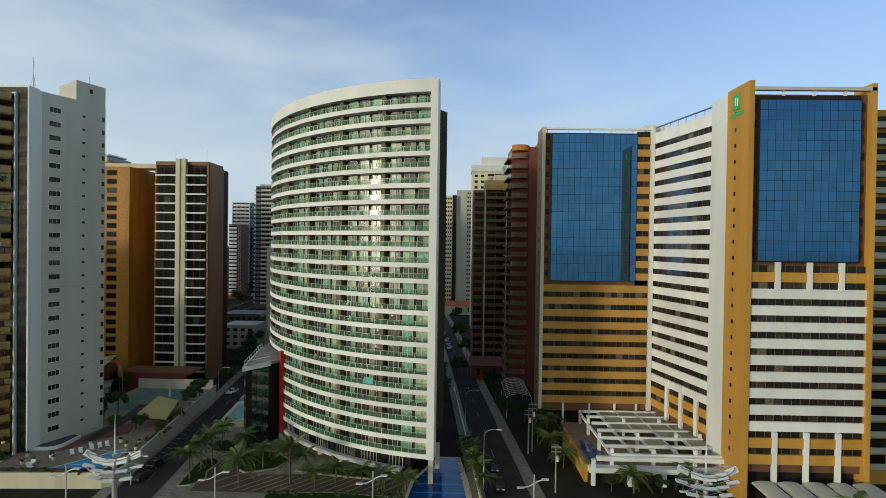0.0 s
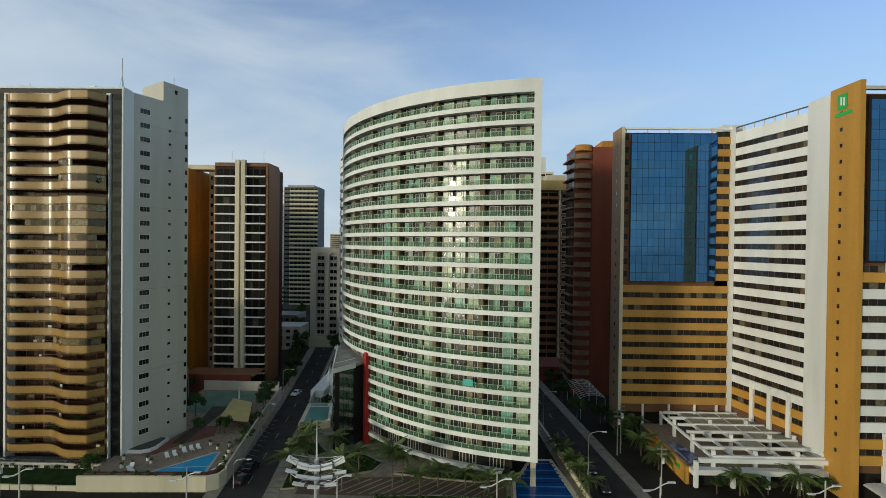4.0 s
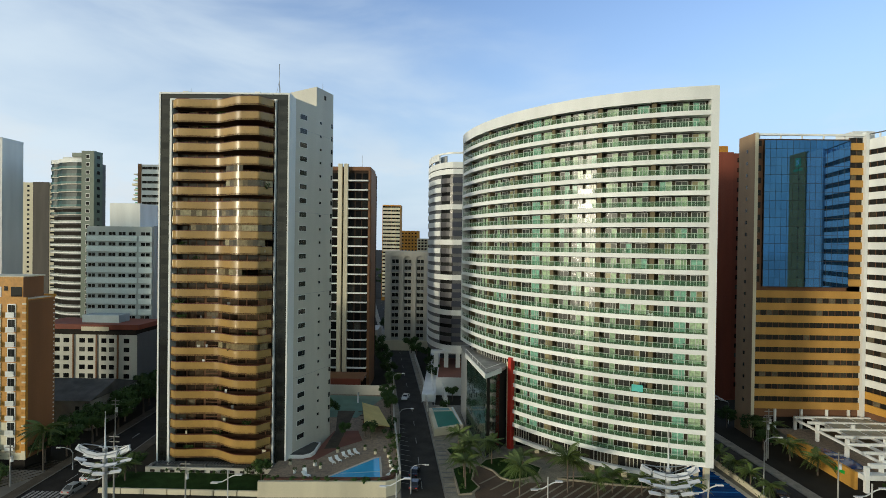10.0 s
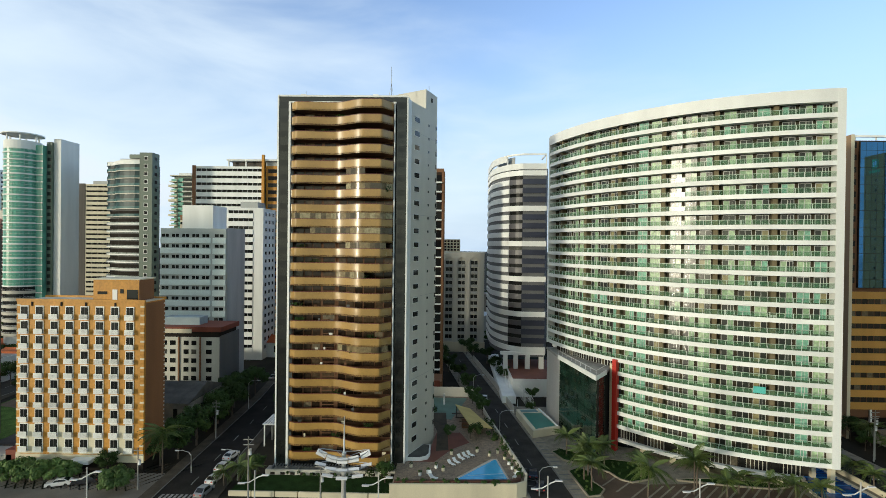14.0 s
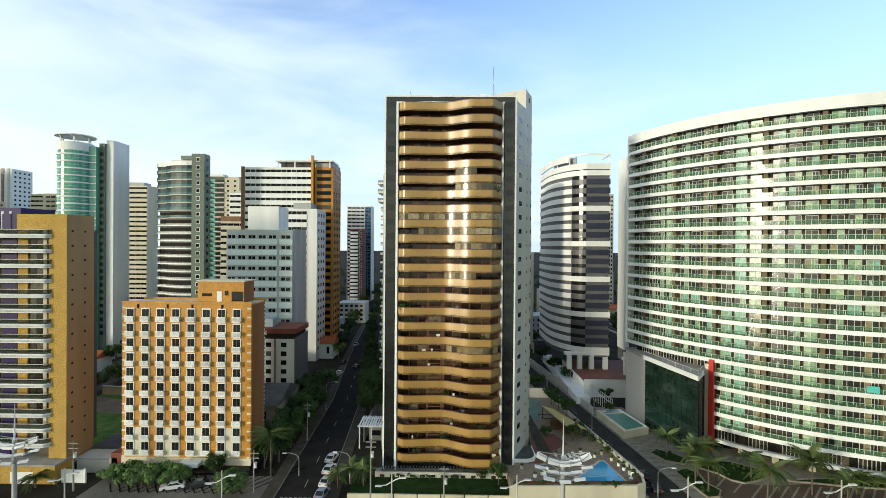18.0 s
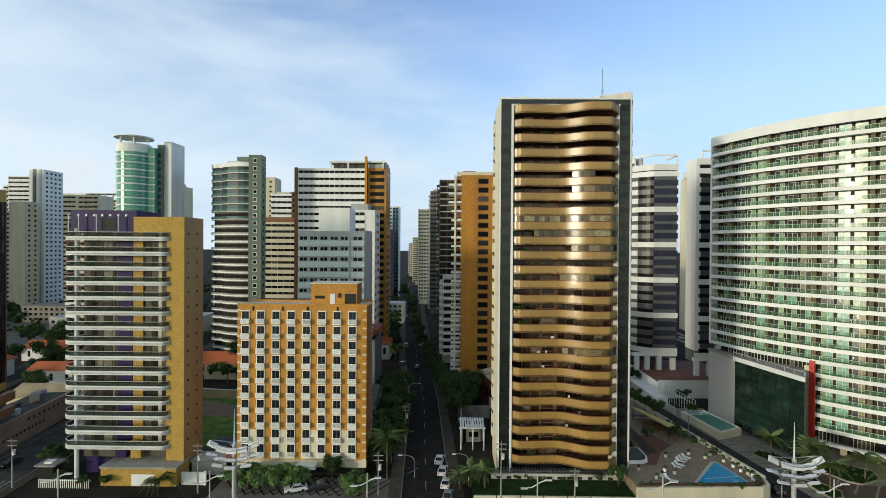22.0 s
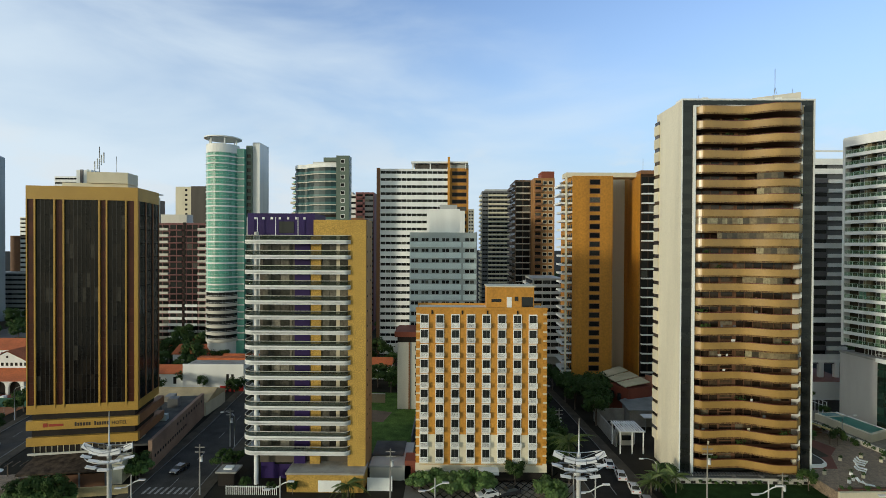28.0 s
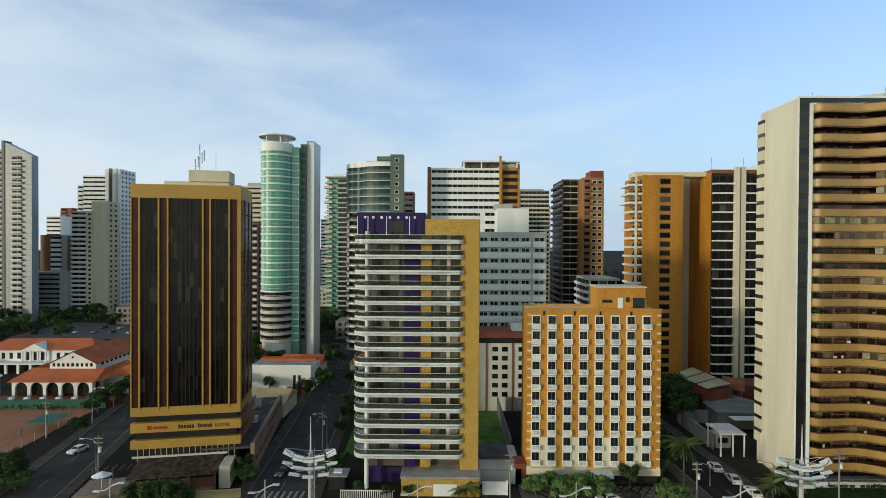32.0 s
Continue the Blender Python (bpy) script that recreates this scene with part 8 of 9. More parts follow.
bed([(-51.7, 103.6), (-50.4, 93.0), (-48.4, 93.6), (-46.9, 95.9), (-48.2, 99.0), (-47.6, 103.4), (-49.4, 105.2)])
bed([(-46.0, 105.9), (-43.4, 103.4), (-42.2, 100.4), (-40.4, 99.2), (-37.6, 100.2), (-35.0, 101.4), (-33.6, 105.0), (-37.6, 108.6), (-41.6, 109.6), (-44.6, 108.4)])
bed([(-53.2, 113.4), (-51.6, 109.2), (-48.4, 107.6), (-46.4, 110.0), (-48.6, 113.2), (-51.0, 115.0)])
bed([(-31.0, 100.6), (-22.5, 98.8), (-14.0, 97.6), (-10.4, 98.4), (-14.0, 99.8), (-22.5, 101.4)])
bed([(-33.0, 88.6), (-12.0, 88.6), (-11.0, 90.6), (-22.0, 91.6), (-33.0, 90.8)])
for i in range(15):
    box("pavement_joint", garden, DARK_GREY, -52.6 - 0.24 * i, -50.6 - 0.24 * i, 89.5 + 2.1 * i, 89.7 + 2.1 * i, 0.14, 0.165)
for i in range(13):
    y = 97.5 + 2.7 * i
    x = -61.6 - 0.153 * (y - 95)
    prism("parking_line", garden, PAINT, [(x + 0.3, y), (x + 0.3, y + 0.16), (x + 3.0, y - 1.0), (x + 3.0, y - 1.16)], 0.15, 0.158)
for x, y, h, s in ((-49.6, 99.9, 5.6, 1.0), (-48.3, 101.8, 6.4, 0.95), (-49.4, 95.2, 5.4, 0.95), (-39.4, 93.6, 5.4, 1.1), (-37.8, 101.5, 4.2, 0.8), (-30.2, 95.0, 6.4, 1.1), (-28.6, 97.4, 4.6, 0.85), (-21.7, 95.4, 3.4, 0.85), (-16.5, 94.6, 3.2, 0.85), (-12.2, 93.6, 3.0, 0.8), (-43.6, 106.6, 4.6, 0.8), (-50.6, 111.0, 4.6, 0.85), (-25.0, 93.2, 3.4, 0.8), (-8.0, 92.6, 3.0, 0.8), (5.2, 97.5, 3.2, 0.8), (5.0, 102.4, 3.0, 0.8), (4.6, 107, 3.2, 0.75), (5.6, 92.2, 3.2, 0.8), (3.9, 112, 3.0, 0.7)):
    palm(x, y, h, s, 0.1)
hedge(-50.8, -49.0, 94, 104, 0.3, 0.7, "low planting in the palm bed", 5)
hedge(-42.5, -35.5, 101.5, 107.5, 0.3, 0.7, "low planting in the curved lawn bed", 3)
hedge(-52, -48.5, 109, 113.5, 0.3, 0.9, "shrubs in the round bed", 4)
hedge(-33, -8, 90.2, 91.2, 0.1, 1.0)
hedge(4.4, 5.6, 92, 116, 0.1, 0.8, "planting strip beside the blue pool", 6)
t = thing("swimming_pool", 0, 0, 0, 0, "deep blue swimming pool beside the white column", "swimming pool")
prism("rim", t, CREAM, [(-8.6, 86), (4.3, 86), (3.4, 98), (2.0, 108.4), (-2.8, 108.4), (-7.6, 97)], 0, 0.35)
prism("water", t, POOL_DARK, [(-8.0, 86.4), (3.2, 86.4), (2.6, 94.0), (2.0, 99.0), (1.3, 107.4), (-2.3, 107.4), (-6.9, 97)], 0.2, 0.39)
pool_lane = material("pool_lane", (0.03, 0.20, 0.50), 0.2)
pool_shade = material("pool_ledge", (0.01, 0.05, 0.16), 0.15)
for i in range(12):
    y = 87.2 + 1.7 * i
    left = -7.6 if y < 97 else -7.6 + (y - 97) * 0.45
    box("lane", t, pool_lane if i % 2 else pool_shade, left + 0.6, 2.9 - 0.09 * i, y, y + 0.45, 0.385, 0.396)
t = thing("balustrade", 0, 0, 0, 0, "cream balustrade along the hotel street", "balustrade")
ribbon("wall", t, CREAM, [(5.9, 86), (0.9, 158)], 0.3, 0.1, 1.2)
t = thing("swimming_pool", 0, 0, 0, 0, "raised green pool with pale yellow base walls", "swimming pool")
prism("base", t, CREAM, [(-56.3, 121.6), (-49.2, 124.9), (-51.6, 138.6), (-58.4, 137.6)], 0, 1.95)
prism("water", t, POOL_GREEN, [(-55.4, 122.9), (-50.1, 125.6), (-52.0, 135.0), (-57.0, 134.4)], 1.9, 2.0)
ribbon("white_edge", t, WHITE, [(-49.5, 125.2), (-51.9, 138.4)], 0.35, 1.9, 2.1)
prism("small_pool", t, material("pale_pool", (0.25, 0.42, 0.42), 0.2), [(-57.1, 135.2), (-52.6, 135.7), (-53.0, 137.8), (-57.5, 137.2)], 1.9, 2.0)
t = thing("street_fence", 0, 0, 0, 0, "pale wall with a white railing along the pool street", "fence")
ribbon("wall", t, PALE, [(-58.6, 140.0), (-61.6, 168.0), (-67.0, 205.0)], 0.3, 0, 2.0)
for i in range(18):
    p = Vector((-53.4, 140)).lerp(Vector((-56.0, 162)), i / 17)
    box("rail_post", t, WHITE, p.x, p.x + 0.12, p.y, p.y + 0.12, 0, 4.2)
tube("rail", t, WHITE, [(-53.4, 140, 4.2), (-56, 162, 4.2)], 0.07)
tube("rail", t, WHITE, [(-53.4, 140, 3.0), (-56, 162, 3.0)], 0.07)
for x, y, s in ((-52.0, 150, 0.7), (-58.2, 172, 0.9), (-60.0, 186, 0.9), (-54, 140, 0.5), (-62, 200, 1.0)):
    tree(x, y, s)

# ---- hotel deck and pergola ----
deck = thing("hotel_podium", 26.0, 98.0, 0, 0, "hotel podium with an amber side wall and white fascia", "podium")
box("podium", deck, CONCRETE, 0.6, 27, 1.2, 27, 0, 2.6)
box("side_wall", deck, AMBER_BAND, 0, 0.6, 1.0, 21, 0, 3.4, "amber garden wall")
box("wall_sign", deck, SIGN_GREEN, -0.06, 0.0, 3.5, 6.0, 1.8, 2.5, "green sign bar on the amber wall")
box("fascia", deck, WHITE, 0.6, 29, -0.4, 1.2, 2.4, 3.4)
# dark panel painted as the shade of an open front
box("open_front", deck, DARK, 0.8, 27, 0.8, 1.2, 0, 2.4)
for x in (1.0, 8.0, 14.5, 20.5, 26.5):
    box("pillar", deck, WHITE, x, x + 0.7, -0.5, 0.2, 0, 5.0 if x < 2 else 2.5)
box("deck_floor", deck, STONE_DECK, 0.6, 27, 1.2, 26.5, 2.6, 2.66)
prism("deck_pool", deck, POOL_DARK, [(2.0, 4), (5.0, 4), (5.6, 9), (4.6, 14), (2.4, 15.5), (1.6, 10)], 2.6, 2.72)
perg = thing("pergola", 26.0, 98.0, 2.66, 0, "white concrete pergola with glazed roof bays over the deck", "pergola")
for y in (0.6, 5.0, 9.4, 13.8, 18.2, 22.6, 26.4):
    box("beam", perg, WHITE, 5.0 if y < 12 else 6.0, 26.8, y, y + 0.5, 2.5, 3.1)
for x in (5.0, 9.4, 13.8, 18.2, 22.6, 26.2):
    box("cross_beam", perg, WHITE, x, x + 0.45, 0.6, 26.6, 2.25, 2.75)
box("front_beam", perg, WHITE, 2.0, 29.0, -0.2, 0.5, 2.0, 2.8)
for x in (5.0, 13.0, 21.0, 26.0):
    for y in (1.0, 9.6, 18.4, 26.0):
        box("pillar", perg, WHITE, x, x + 0.6, y, y + 0.6, 0, 3.9 if y < 20 else 3.2)
roof_glass = material("dusty_roof_glass", (0.30, 0.31, 0.26), 0.5, stain=0.3)
for i, x in enumerate((9.9, 14.3, 18.7, 23.1)):
    for j, y in enumerate((5.6, 10.0, 14.4, 18.8, 23.2)):
        if (i, j) in ((0, 0), (1, 1), (2, 0), (0, 1)):
            continue
        box("roof_pane", perg, roof_glass, x, x + 3.8, y, y + 3.7, 2.78, 2.84)
awn = thing("entrance_awning", 53.5, 84.0, 0, 0, "row of pale fabric awnings on white posts", "awning")
for i in range(5):
    v = []
    for k in range(7):
        a = math.pi * k / 6
        for y in (0.0, 7.5):
            v.append((4.4 * i + 2.1 - 2.05 * math.cos(a), y, 3.6 + 0.45 * math.sin(a) + 0.05 * y))
    part("awning", raw("awning", v, [(2 * k, 2 * k + 2, 2 * k + 3, 2 * k + 1) for k in range(6)]), PALE, awn)
    tube("post", awn, ALU, [(4.4 * i, 0, 0), (4.4 * i, 0, 4.0)], 0.1)
for x, y, h in ((34.0, 94.8, 3.4), (45.2, 95.2, 3.6), (66.0, 82.6, 5.0), (72.8, 82.8, 4.2), (58, 82.5, 3.2), (23.6, 121, 4.5), (22.2, 112, 3.6), (23.2, 105, 3.4)):
    palm(x, y, h, 1.0)
for x, y, s in ((20.0, 118, 0.7), (21.0, 124, 0.9), (19.0, 132, 0.8), (30, 95.2, 0.5), (39.5, 95.4, 0.5), (50, 95.3, 0.5), (14, 136, 0.8), (13, 150, 0.9), (12.5, 162, 1.0), (-3.5, 150, 1.1), (-5, 164, 1.2), (-8, 180, 1.2), (-9, 196, 1.1), (2, 176, 1.0), (10.5, 176, 1.0), (6, 205, 1.2), (-14, 225, 1.3), (3, 240, 1.3), (-12, 260, 1.3)):
    tree(x, y, s)
shelter = thing("arched_trellis", 13.5, 135, 0, 0, "arched white metal trellis roof beside the street", "trellis")
for i in range(11):
    tube("rib", shelter, ALU, [(4.5 - 4.2 * math.cos(a), 1.6 * i, 4.2 + 2.2 * math.sin(a)) for a in [math.pi * q / 16 for q in range(3, 13)]], 0.07, 5)
for k in range(6):
    a = math.pi * (3 + 1.8 * k) / 16
    tube("purlin", shelter, ALU, [(4.5 - 4.2 * math.cos(a), 0, 4.2 + 2.2 * math.sin(a)), (4.5 - 4.2 * math.cos(a), 16, 4.2 + 2.2 * math.sin(a))], 0.05, 5)
for y in (0, 8, 16):
    for x in (1.2, 7.6):
        tube("post", shelter, ALU, [(x, y, 0), (x, y, 5.6)], 0.09)

# ---- beside the long street ----
wp = thing("white_pergola", -119.0, 114.0, 0, 0, "white slatted pergola on posts beside the street", "pergola")
for i in range(10):
    box("slat", wp, WHITE, 0.58 * i, 0.58 * i + 0.36, -0.6, 6.6, 5.2, 5.3)
for y in (0.0, 5.6):
    box("beam", wp, WHITE, -0.2, 5.8, y, y + 0.25, 4.9, 5.2)
for x in (0.1, 2.8, 5.3):
    for y in (0.0, 5.6):
        box("post", wp, WHITE, x, x + 0.25, y, y + 0.25, 0, 4.9)
gate = thing("gatehouse", -117.4, 119, 0, 0, "small pale gatehouse under the pergola", "gatehouse")
box("wall", gate, PALE, 0, 3.4, 0, 3, 0, 3.2)
box("window", gate, GLASS_DARK, 0.6, 2.8, -0.05, 0.02, 1.2, 2.4)
for x, y, h in ((-133.8, 99.2, 8.2), (-117.2, 96.4, 3.2), (-114.6, 95.2, 3.4), (-119.4, 94.8, 2.8)):
    palm(x, y, h, 1.1 if h > 5 else 0.75)
for x, y, s in ((-136.4, 103, 0.9), (-134.6, 106.5, 1.1), (-136.6, 110, 1.15), (-134.4, 114, 1.2), (-136.2, 118, 1.15), (-134.4, 123, 1.2), (-136.0, 128, 1.25), (-134.8, 134, 1.3), (-137.4, 141, 1.35), (-139.4, 148, 1.4), (-136.0, 153, 1.3), (-119.0, 132, 1.3), (-117.6, 138, 1.6), (-116.6, 143, 1.7), (-115.0, 148, 1.5), (-121.4, 145, 1.2), (-122.5, 152, 1.3), (-120.0, 158, 1.2), (-124, 164, 1.1), (-126, 172, 1.1), (-127, 182, 1.0), (-128.6, 194, 1.0), (-130, 206, 1.1), (-143.6, 205, 1.0), (-145, 218, 1.1), (-147.2, 232, 1.1), (-134.0, 224, 1.1), (-136.8, 248, 1.1), (-149, 250, 1.2), (-151, 270, 1.2), (-140, 268, 1.1), (-153.5, 292, 1.3), (-142, 290, 1.2), (-156, 316, 1.3), (-145, 318, 1.3), (-158, 345, 1.4), (-147, 350, 1.4), (-163, 380, 1.5), (-152, 385, 1.5), (-170, 420, 1.6), (-160, 425, 1.6), (-178, 470, 1.7), (-166, 475, 1.7)):
    tree(x, y, s)
# in front of the amber hotel
def bush(x, y, r, h, label="broad rounded leafy bush"):
    rng = random.Random(int(x * 13 + y))
    r, h = 1.12 * r, 1.05 * h
    t = thing("bush", x, y, 0, 0, label, "bush", "seafront bushes")
    tube("stem", t, BARK, [(0, 0, 0), (0, 0, h * 0.5)], 0.14, 6)
    clumps = []
    for _ in range(26):
        a, q = rng.uniform(0, 6.28), rng.uniform(0, 1) ** 0.5
        clumps.append((r * q * math.cos(a), r * q * math.sin(a), h * (0.35 + 0.5 * rng.uniform(0.2, 1) * (1 - 0.55 * q * q)), 0.34 * r))
    part("crown", raw("crown", *leaf_cloud(rng, clumps, 190, 0.19)), BUSH_LEAF, t)


hedge(-316, -286, 141.0, 142.4, 0.1, 1.2, "clipped hedge along the club terrace", 5)
BUSH_LEAF = material("bright_bush_leaf", (0.10, 0.175, 0.04), 0.65, stain=0.3, grain=0.35, bump=0.0, vary=0.2, scale=0.8)
for x, y, r, h in ((-160.2, 95.6, 2.4, 4.2), (-157.0, 94.9, 2.5, 4.4), (-153.6, 95.2, 2.5, 4.6), (-150.8, 96.0, 1.9, 3.6), (-139.0, 92.6, 2.6, 4.2), (-163.2, 95.8, 2.0, 3.6), (-230.8, 88.2, 2.9, 4.6), (-227.4, 88.6, 2.2, 3.8), (-233.8, 88.6, 2.4, 4.0), (-266.5, 92.0, 2.8, 4.6), (-269.6, 95.0, 2.8, 4.8), (-273.2, 93.0, 2.8, 4.6), (-261.5, 95.4, 2.0, 4.0), (-219.6, 99.8, 1.9, 4.0)):
    bush(x, y, r, h)
tree(-144.6, 98.4, 0.7)
plaza = part("plaza_paving", raw("plaza_paving", [(-166, 86, 0.10), (-131.2, 86, 0.10), (-131.6, 99.4, 0.10), (-166, 99.4, 0.10)], [(0, 1, 2, 3)]), material("pale_mosaic", (0.17, 0.155, 0.13), 0.8, stain=0.25))
tagged(plaza, "pale mosaic plaza paving with dark lines", "paving", kind="structure")
lines = thing("mosaic_pattern", -142, 92, 0.10, 0, "dark crossing lines laid in the mosaic plaza", "paving pattern")
for k in range(-11, 4):
    for s in (-1, 1):
        ob = box("mosaic_line", lines, BLACK_STONE, -0.13, 0.13, -7.5, 7.5, 0.006 + 0.003 * (s > 0), 0.012 + 0.003 * (s > 0))
        ob.rotation_euler = (0, 0, s * 0.62)
        ob.location = (1.75 * k, 0, 0.006 + 0.003 * (s > 0))
# zebra crossings
for name, x0, x1, y0, n in (("zebra", -129.2, -121.4, 88.6, 9), ("zebra", -215.5, -206.0, 93.5, 8)):
    z = thing("zebra_crossing", x0, y0, 0.04, 0, "worn white zebra crossing stripes", "zebra crossing")
    z["kind"] = "structure"
    for i in range(n):
        box("stripe", z, PAINT, i * (x1 - x0) / n, i * (x1 - x0) / n + 0.5, 0, 2.6, 0.0, 0.012)
# yard between the stone apartments and the amber hotel
yard = thing("garage_row", -173.4, 100, 0, 0, "low grey-roofed garages with white gates", "garage")
box("wall", yard, PALE, 0, 8.2, 0, 12, 0, 3.0)
box("roof", yard, ROOF_GREY, -0.2, 6.4, 4.4, 12.2, 3.0, 3.25)
box("roof", yard, material("pale_roof_sheet", (0.36, 0.37, 0.37), 0.7, stain=0.25), -0.2, 6.4, -0.3, 4.2, 2.7, 2.95)
box("gate", yard, WHITE, 0.2, 4.6, -4.4, -4.25, 0, 2.5, "white sheet gate")
box("gate_post", yard, WHITE, 4.6, 5.0, -4.5, -4.1, 0, 2.7)
box("brick_hut", yard, BRICK, 7.0, 9.2, 0, 4, 0, 4.0)
plot = part("vacant_plot", raw("vacant_plot", [(-203, 113, 0.06), (-166, 113, 0.06), (-166, 143, 0.06), (-173, 160, 0.06), (-205, 160, 0.06)], [(0, 1, 2, 3, 4)]), material("rough_grass", (0.095, 0.16, 0.035), 0.95, spec=0.1, stain=0.45, grain=0.35, scale=0.35, bump=0.5))
tagged(plot, "vacant grassy plot with bare patches", "plot", kind="structure")
bare = part("bare_patch", raw("bare_patch", [(-203.5, 139, 0.08), (-188, 135, 0.08), (-175, 133, 0.08), (-173.5, 141, 0.08), (-188, 146, 0.08), (-204, 150, 0.08)], [(0, 1, 2, 3, 4, 5)]), EARTH)
tagged(bare, "bare earth strip across the plot", "earth", kind="structure")
tw = thing("boundary_wall", 0, 0, 0, 0, "tan plastered wall behind the grassy plot", "wall")
ribbon("wall", tw, material("tan_plaster", (0.34, 0.27, 0.18), 0.85, stain=0.3), [(-204.5, 152.5), (-190, 150.5), (-176.5, 149.5)], 0.3, 0, 2.6)
ribbon("coping", tw, PALE, [(-204.5, 152.5), (-190, 150.5), (-176.5, 149.5)], 0.45, 2.6, 2.75)
dw = thing("boundary_wall", -166.0, 112, 0, 0, "dark sheet boundary wall beside the plot", "wall")
box("wall", dw, DARK_GREY, 0, 0.3, 0, 30, 0, 4.5)
# stone apartments forecourt
fen = thing("front_fence", -199.5, 93.6, 0, 0, "white picket fence and gate in front of the apartments", "fence")
for i in range(26):
    box("picket", fen, WHITE, 0.38 * i, 0.38 * i + 0.12, 0, 0.08, 0, 1.7)
box("rail", fen, WHITE, 0, 10, 0.08, 0.14, 1.4, 1.55)
hut = thing("guard_hut", -202.5, 97, 0, 0, "small dark guard hut with a white-edged roof", "hut")
box("wall", hut, DARK, 0, 3.2, 0, 2.6, 0, 2.6)
box("roof", hut, CONCRETE, -0.4, 3.6, -0.4, 3.0, 2.6, 2.9)
box("skylight", hut, WHITE, 0.8, 2.4, 0.6, 2.0, 2.9, 3.2)
for x, y, s in ((-203.6, 101.5, 0.75), (-202.0, 104.5, 0.7), (-196.5, 95.0, 0.4), (-187, 94.0, 0.35), (-191, 93.6, 0.35), (-206.0, 124, 0.7), (-205.6, 132, 0.8), (-206.6, 140, 0.9), (-205, 150, 1.0)):
    tree(x, y, s)
palm(-176.4, 93.4, 2.0, 0.9)
# around the dark glass hotel and the club
for x, y, s in ((-262, 178, 1.5), (-252, 186, 1.6), (-272, 186, 1.6), (-282, 180, 1.5), (-268, 198, 1.7), (-256, 204, 1.7), (-284, 206, 1.7), (-300, 212, 1.8), (-276, 224, 1.8), (-292, 222, 1.8), (-246, 150, 1.0), (-250, 154, 1.1), (-262, 152, 1.2), (-222, 152, 1.0), (-218, 160, 1.1), (-221, 184, 1.4), (-204, 196, 1.5), (-186, 200, 1.5), (-196, 204, 1.6), (-176, 160, 1.1), (-181, 166, 1.2), (-206, 160, 1.1)):
    tree(x, y, s)
for x, y, s in ((-231.0, 87.6, 0.85), (-228.6, 88.4, 0.9), (-234.0, 88.2, 0.8), (-225.8, 88.0, 0.7), (-220.6, 101.0, 0.7), (-219.6, 98.6, 0.6), (-268.6, 122, 0.8), (-262.4, 96, 0.9), (-266, 99, 0.9), (-274, 134, 0.9), (-276, 139, 1.0), (-274.5, 143.5, 1.1), (-273, 148, 1.1), (-277, 153, 1.0)):
    tree(x, y, s)
for x, y, s in ((-292, 196, 1.1), (-305, 200, 1.1), (-320, 204, 1.2), (-336, 206, 1.2), (-352, 208, 1.2), (-280, 176, 1.0), (-264, 172, 1.0), (-252, 180, 1.1), (-244, 190, 1.2), (-236, 160, 0.8), (-230, 172, 1.0), (-222, 168, 0.9), (-258, 206, 1.3), (-268, 214, 1.3), (-240, 214, 1.3), (-226, 200, 1.2), (-212, 168, 0.9), (-204, 186, 1.0), (-196, 168, 0.9), (-184, 168, 0.9), (-190, 192, 1.0), (-178, 190, 1.0), (-360, 236, 1.3), (-378, 240, 1.3), (-398, 244, 1.3), (-410, 290, 1.4), (-430, 286, 1.4), (-395, 312, 1.5), (-372, 318, 1.4), (-445, 288, 1.4)):
    tree(x, y, s)
lot = part("car_park", raw("car_park", [(-392, 214, 0.04), (-300, 214, 0.04), (-300, 296, 0.04), (-402, 296, 0.04)], [(0, 1, 2, 3)]), material("pale_car_park", (0.09, 0.087, 0.08), 0.9, stain=0.2))
tagged(lot, "pale asphalt car park behind the club", "car park", kind="structure")
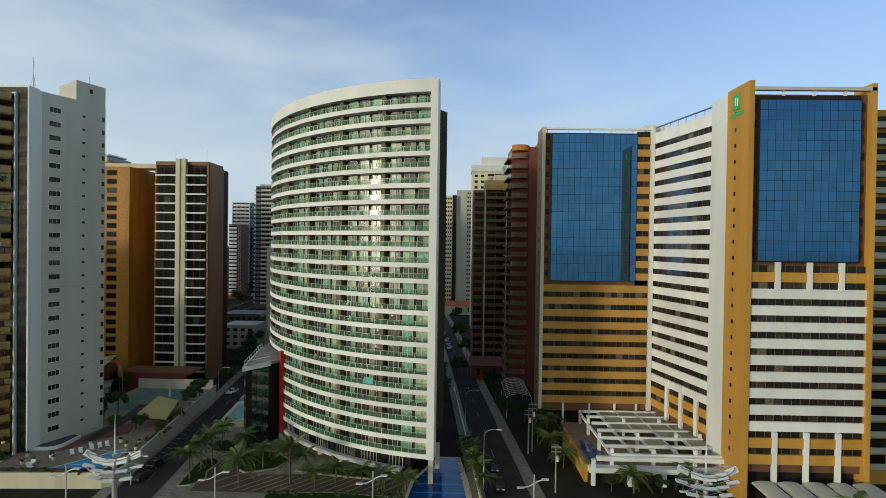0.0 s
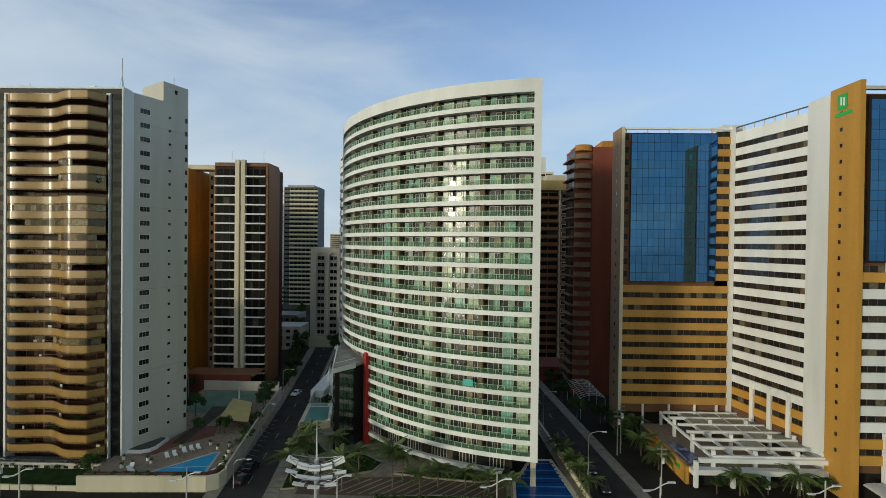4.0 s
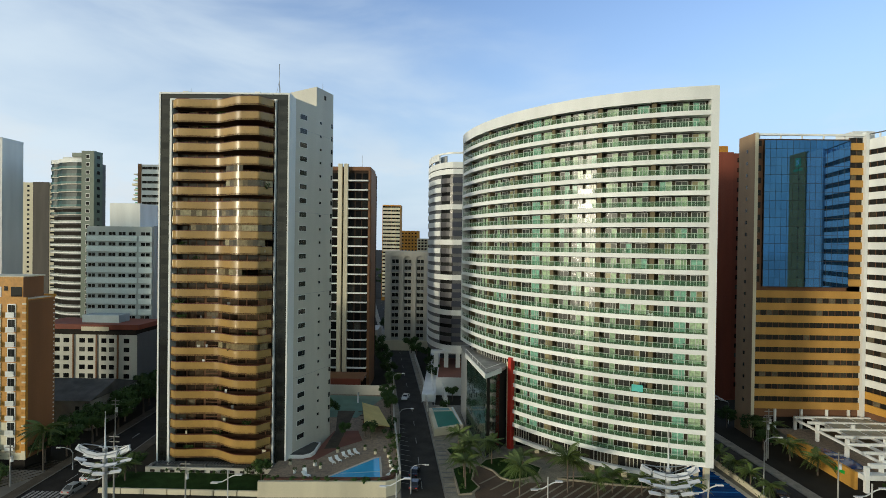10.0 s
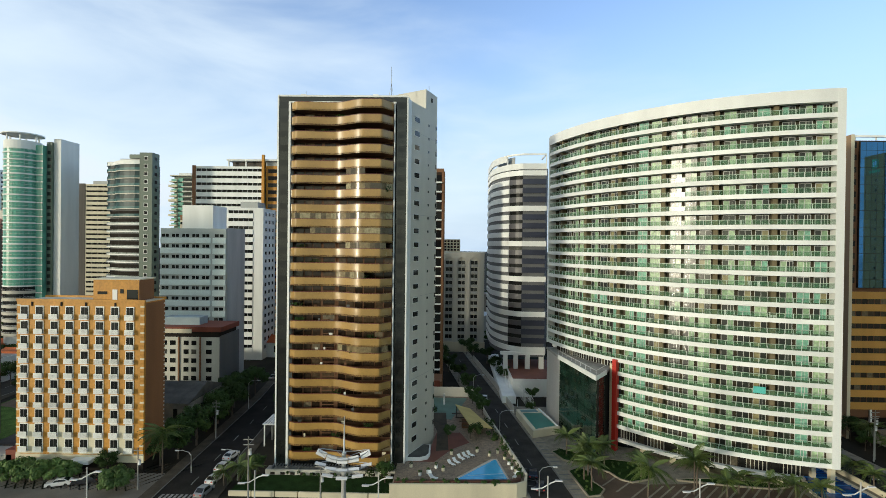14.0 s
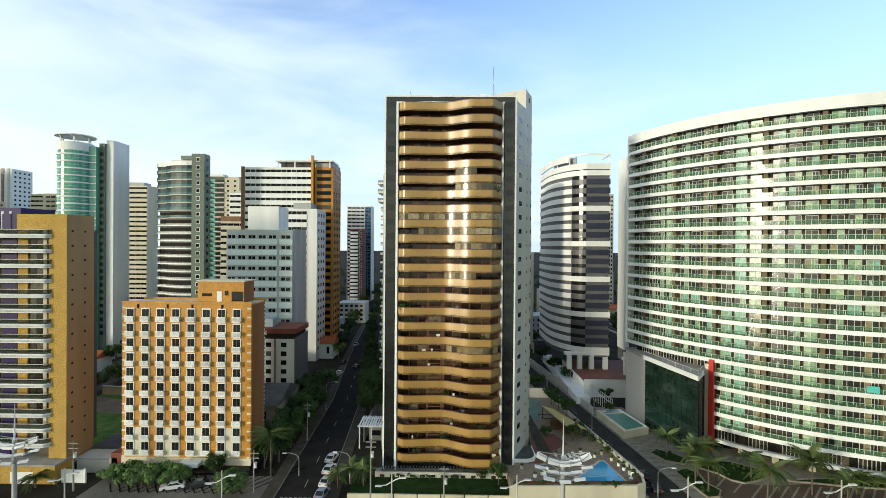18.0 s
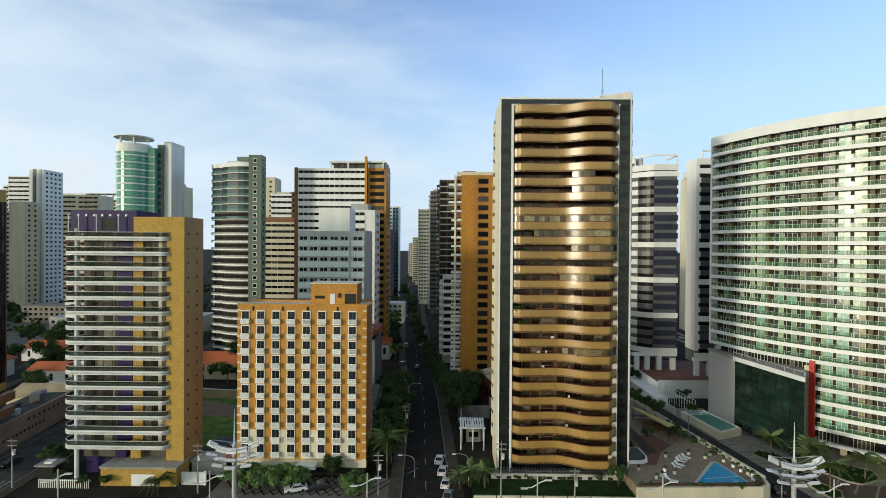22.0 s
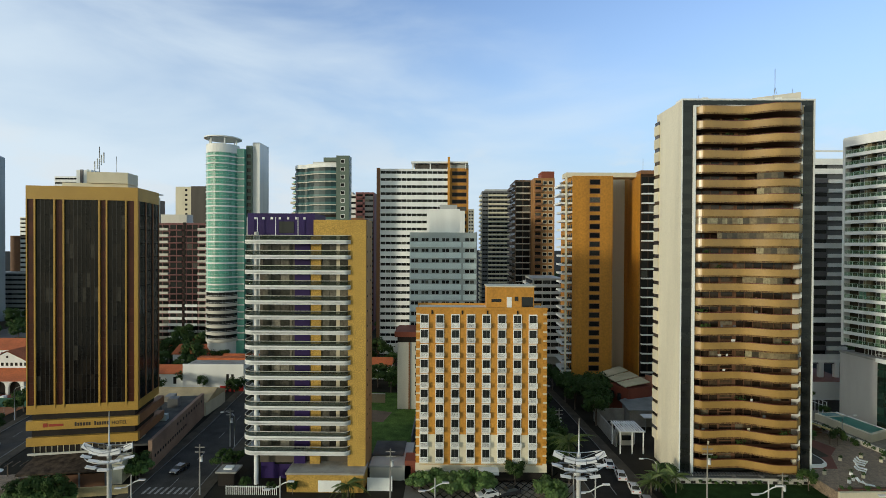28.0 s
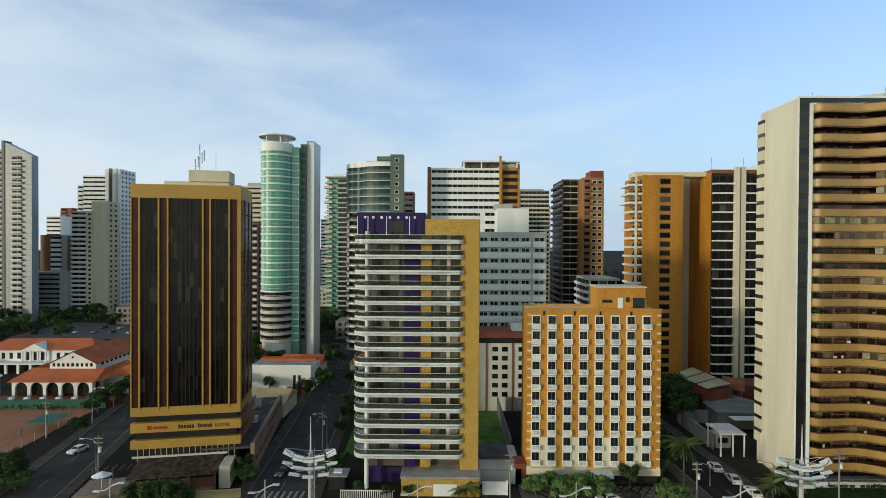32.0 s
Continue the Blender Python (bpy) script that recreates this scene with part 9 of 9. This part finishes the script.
# behind the pool street
for x, y, s in ((-71, 160, 0.9), (-73.5, 172, 1.0), (-77, 186, 1.1), (-80, 200, 1.1), (-84, 214, 1.2), (-69.5, 216, 1.1), (-66.8, 208, 1.0), (-74, 236, 1.3), (-80, 246, 1.3), (-92, 240, 1.2), (-96, 256, 1.3), (-86, 264, 1.3), (-104, 280, 1.4), (-66, 240, 1.3), (-58, 236, 1.2), (-100, 196, 1.0), (-106, 206, 1.1), (-110, 216, 1.1), (-112, 152, 1.0), (-108, 158, 1.0), (-103, 152, 0.9), (-98, 150, 0.9)):
    tree(x, y, s)
ramp = thing("garden_wall", -100.5, 150.5, 0, 0, "low maroon wall at the foot of the striped tower", "wall")
box("wall", ramp, BRICK, 0, 21, 0, 0.5, 0, 6.0)
box("roof", ramp, RUST_BROWN, -0.5, 21.5, 0.5, 10, 5.2, 5.6)

# gardens and trees round the club and the houses behind it
rng = random.Random(41)
clumps = []
while len(clumps) < 900:
    x, y = rng.uniform(-470, -172), rng.uniform(162, 330)
    if -380 < x < -296 and 205 < y < 300 or -352 < x < -270 and y < 204 or abs(x + 0.0 + 262 + (y - 84) * 0.19) < 9 or abs(x + 211 + (y - 84) * 0.1) < 8 or abs(x) > 0.95 * y + 200:
        continue
    if -252 < x < -232 and 188 < y < 206 or -190 < x < -150 and y > 210 or -224 < x < -198 and y > 205 or -302 < x < -264 and y > 228:
        continue
    s, h = rng.uniform(1.4, 2.6), rng.uniform(1.6, 5.0)
    clumps += [(x + rng.uniform(-2, 2), y + rng.uniform(-2, 2), h + rng.uniform(-0.8, 0.8), s * rng.uniform(0.7, 1.0)) for _ in range(3)]
grove = part("garden_trees", raw("garden_trees", *leaf_cloud(rng, clumps, 70, 0.42)), LEAF)
tagged(grove, "dense dark green garden trees among the houses", "trees", kind="stuff")
# woods and gardens between the far blocks
rng = random.Random(77)
clumps = []
while len(clumps) < 1500:
    x, y = rng.uniform(-620, 160), rng.uniform(250, 900)
    mid = -136 - (y - 200) * 0.115
    if abs(x - mid) < 13 or abs(x + 75 + (y - 227) * 0.19) < 8 or abs(x + 3 + (y - 160) * 0.09) < 8 or abs(x) > 0.95 * y + 200:
        continue
    s = rng.uniform(1.6, 3.4)
    clumps += [(x + rng.uniform(-2, 2) * k, y + rng.uniform(-2, 2) * k, rng.uniform(1.2, 6.5), s * rng.uniform(0.6, 1.0)) for k in (0, 1, 2)]
woods = part("far_trees", raw("far_trees", *leaf_cloud(rng, clumps, 34, 0.75)), LEAF)
tagged(woods, "dark green trees between the far buildings", "trees", kind="stuff")

for spare in spare_trees + list(car_models.values()):
    for ob in [spare, *spare.children_recursive]:
        bpy.data.objects.remove(ob)
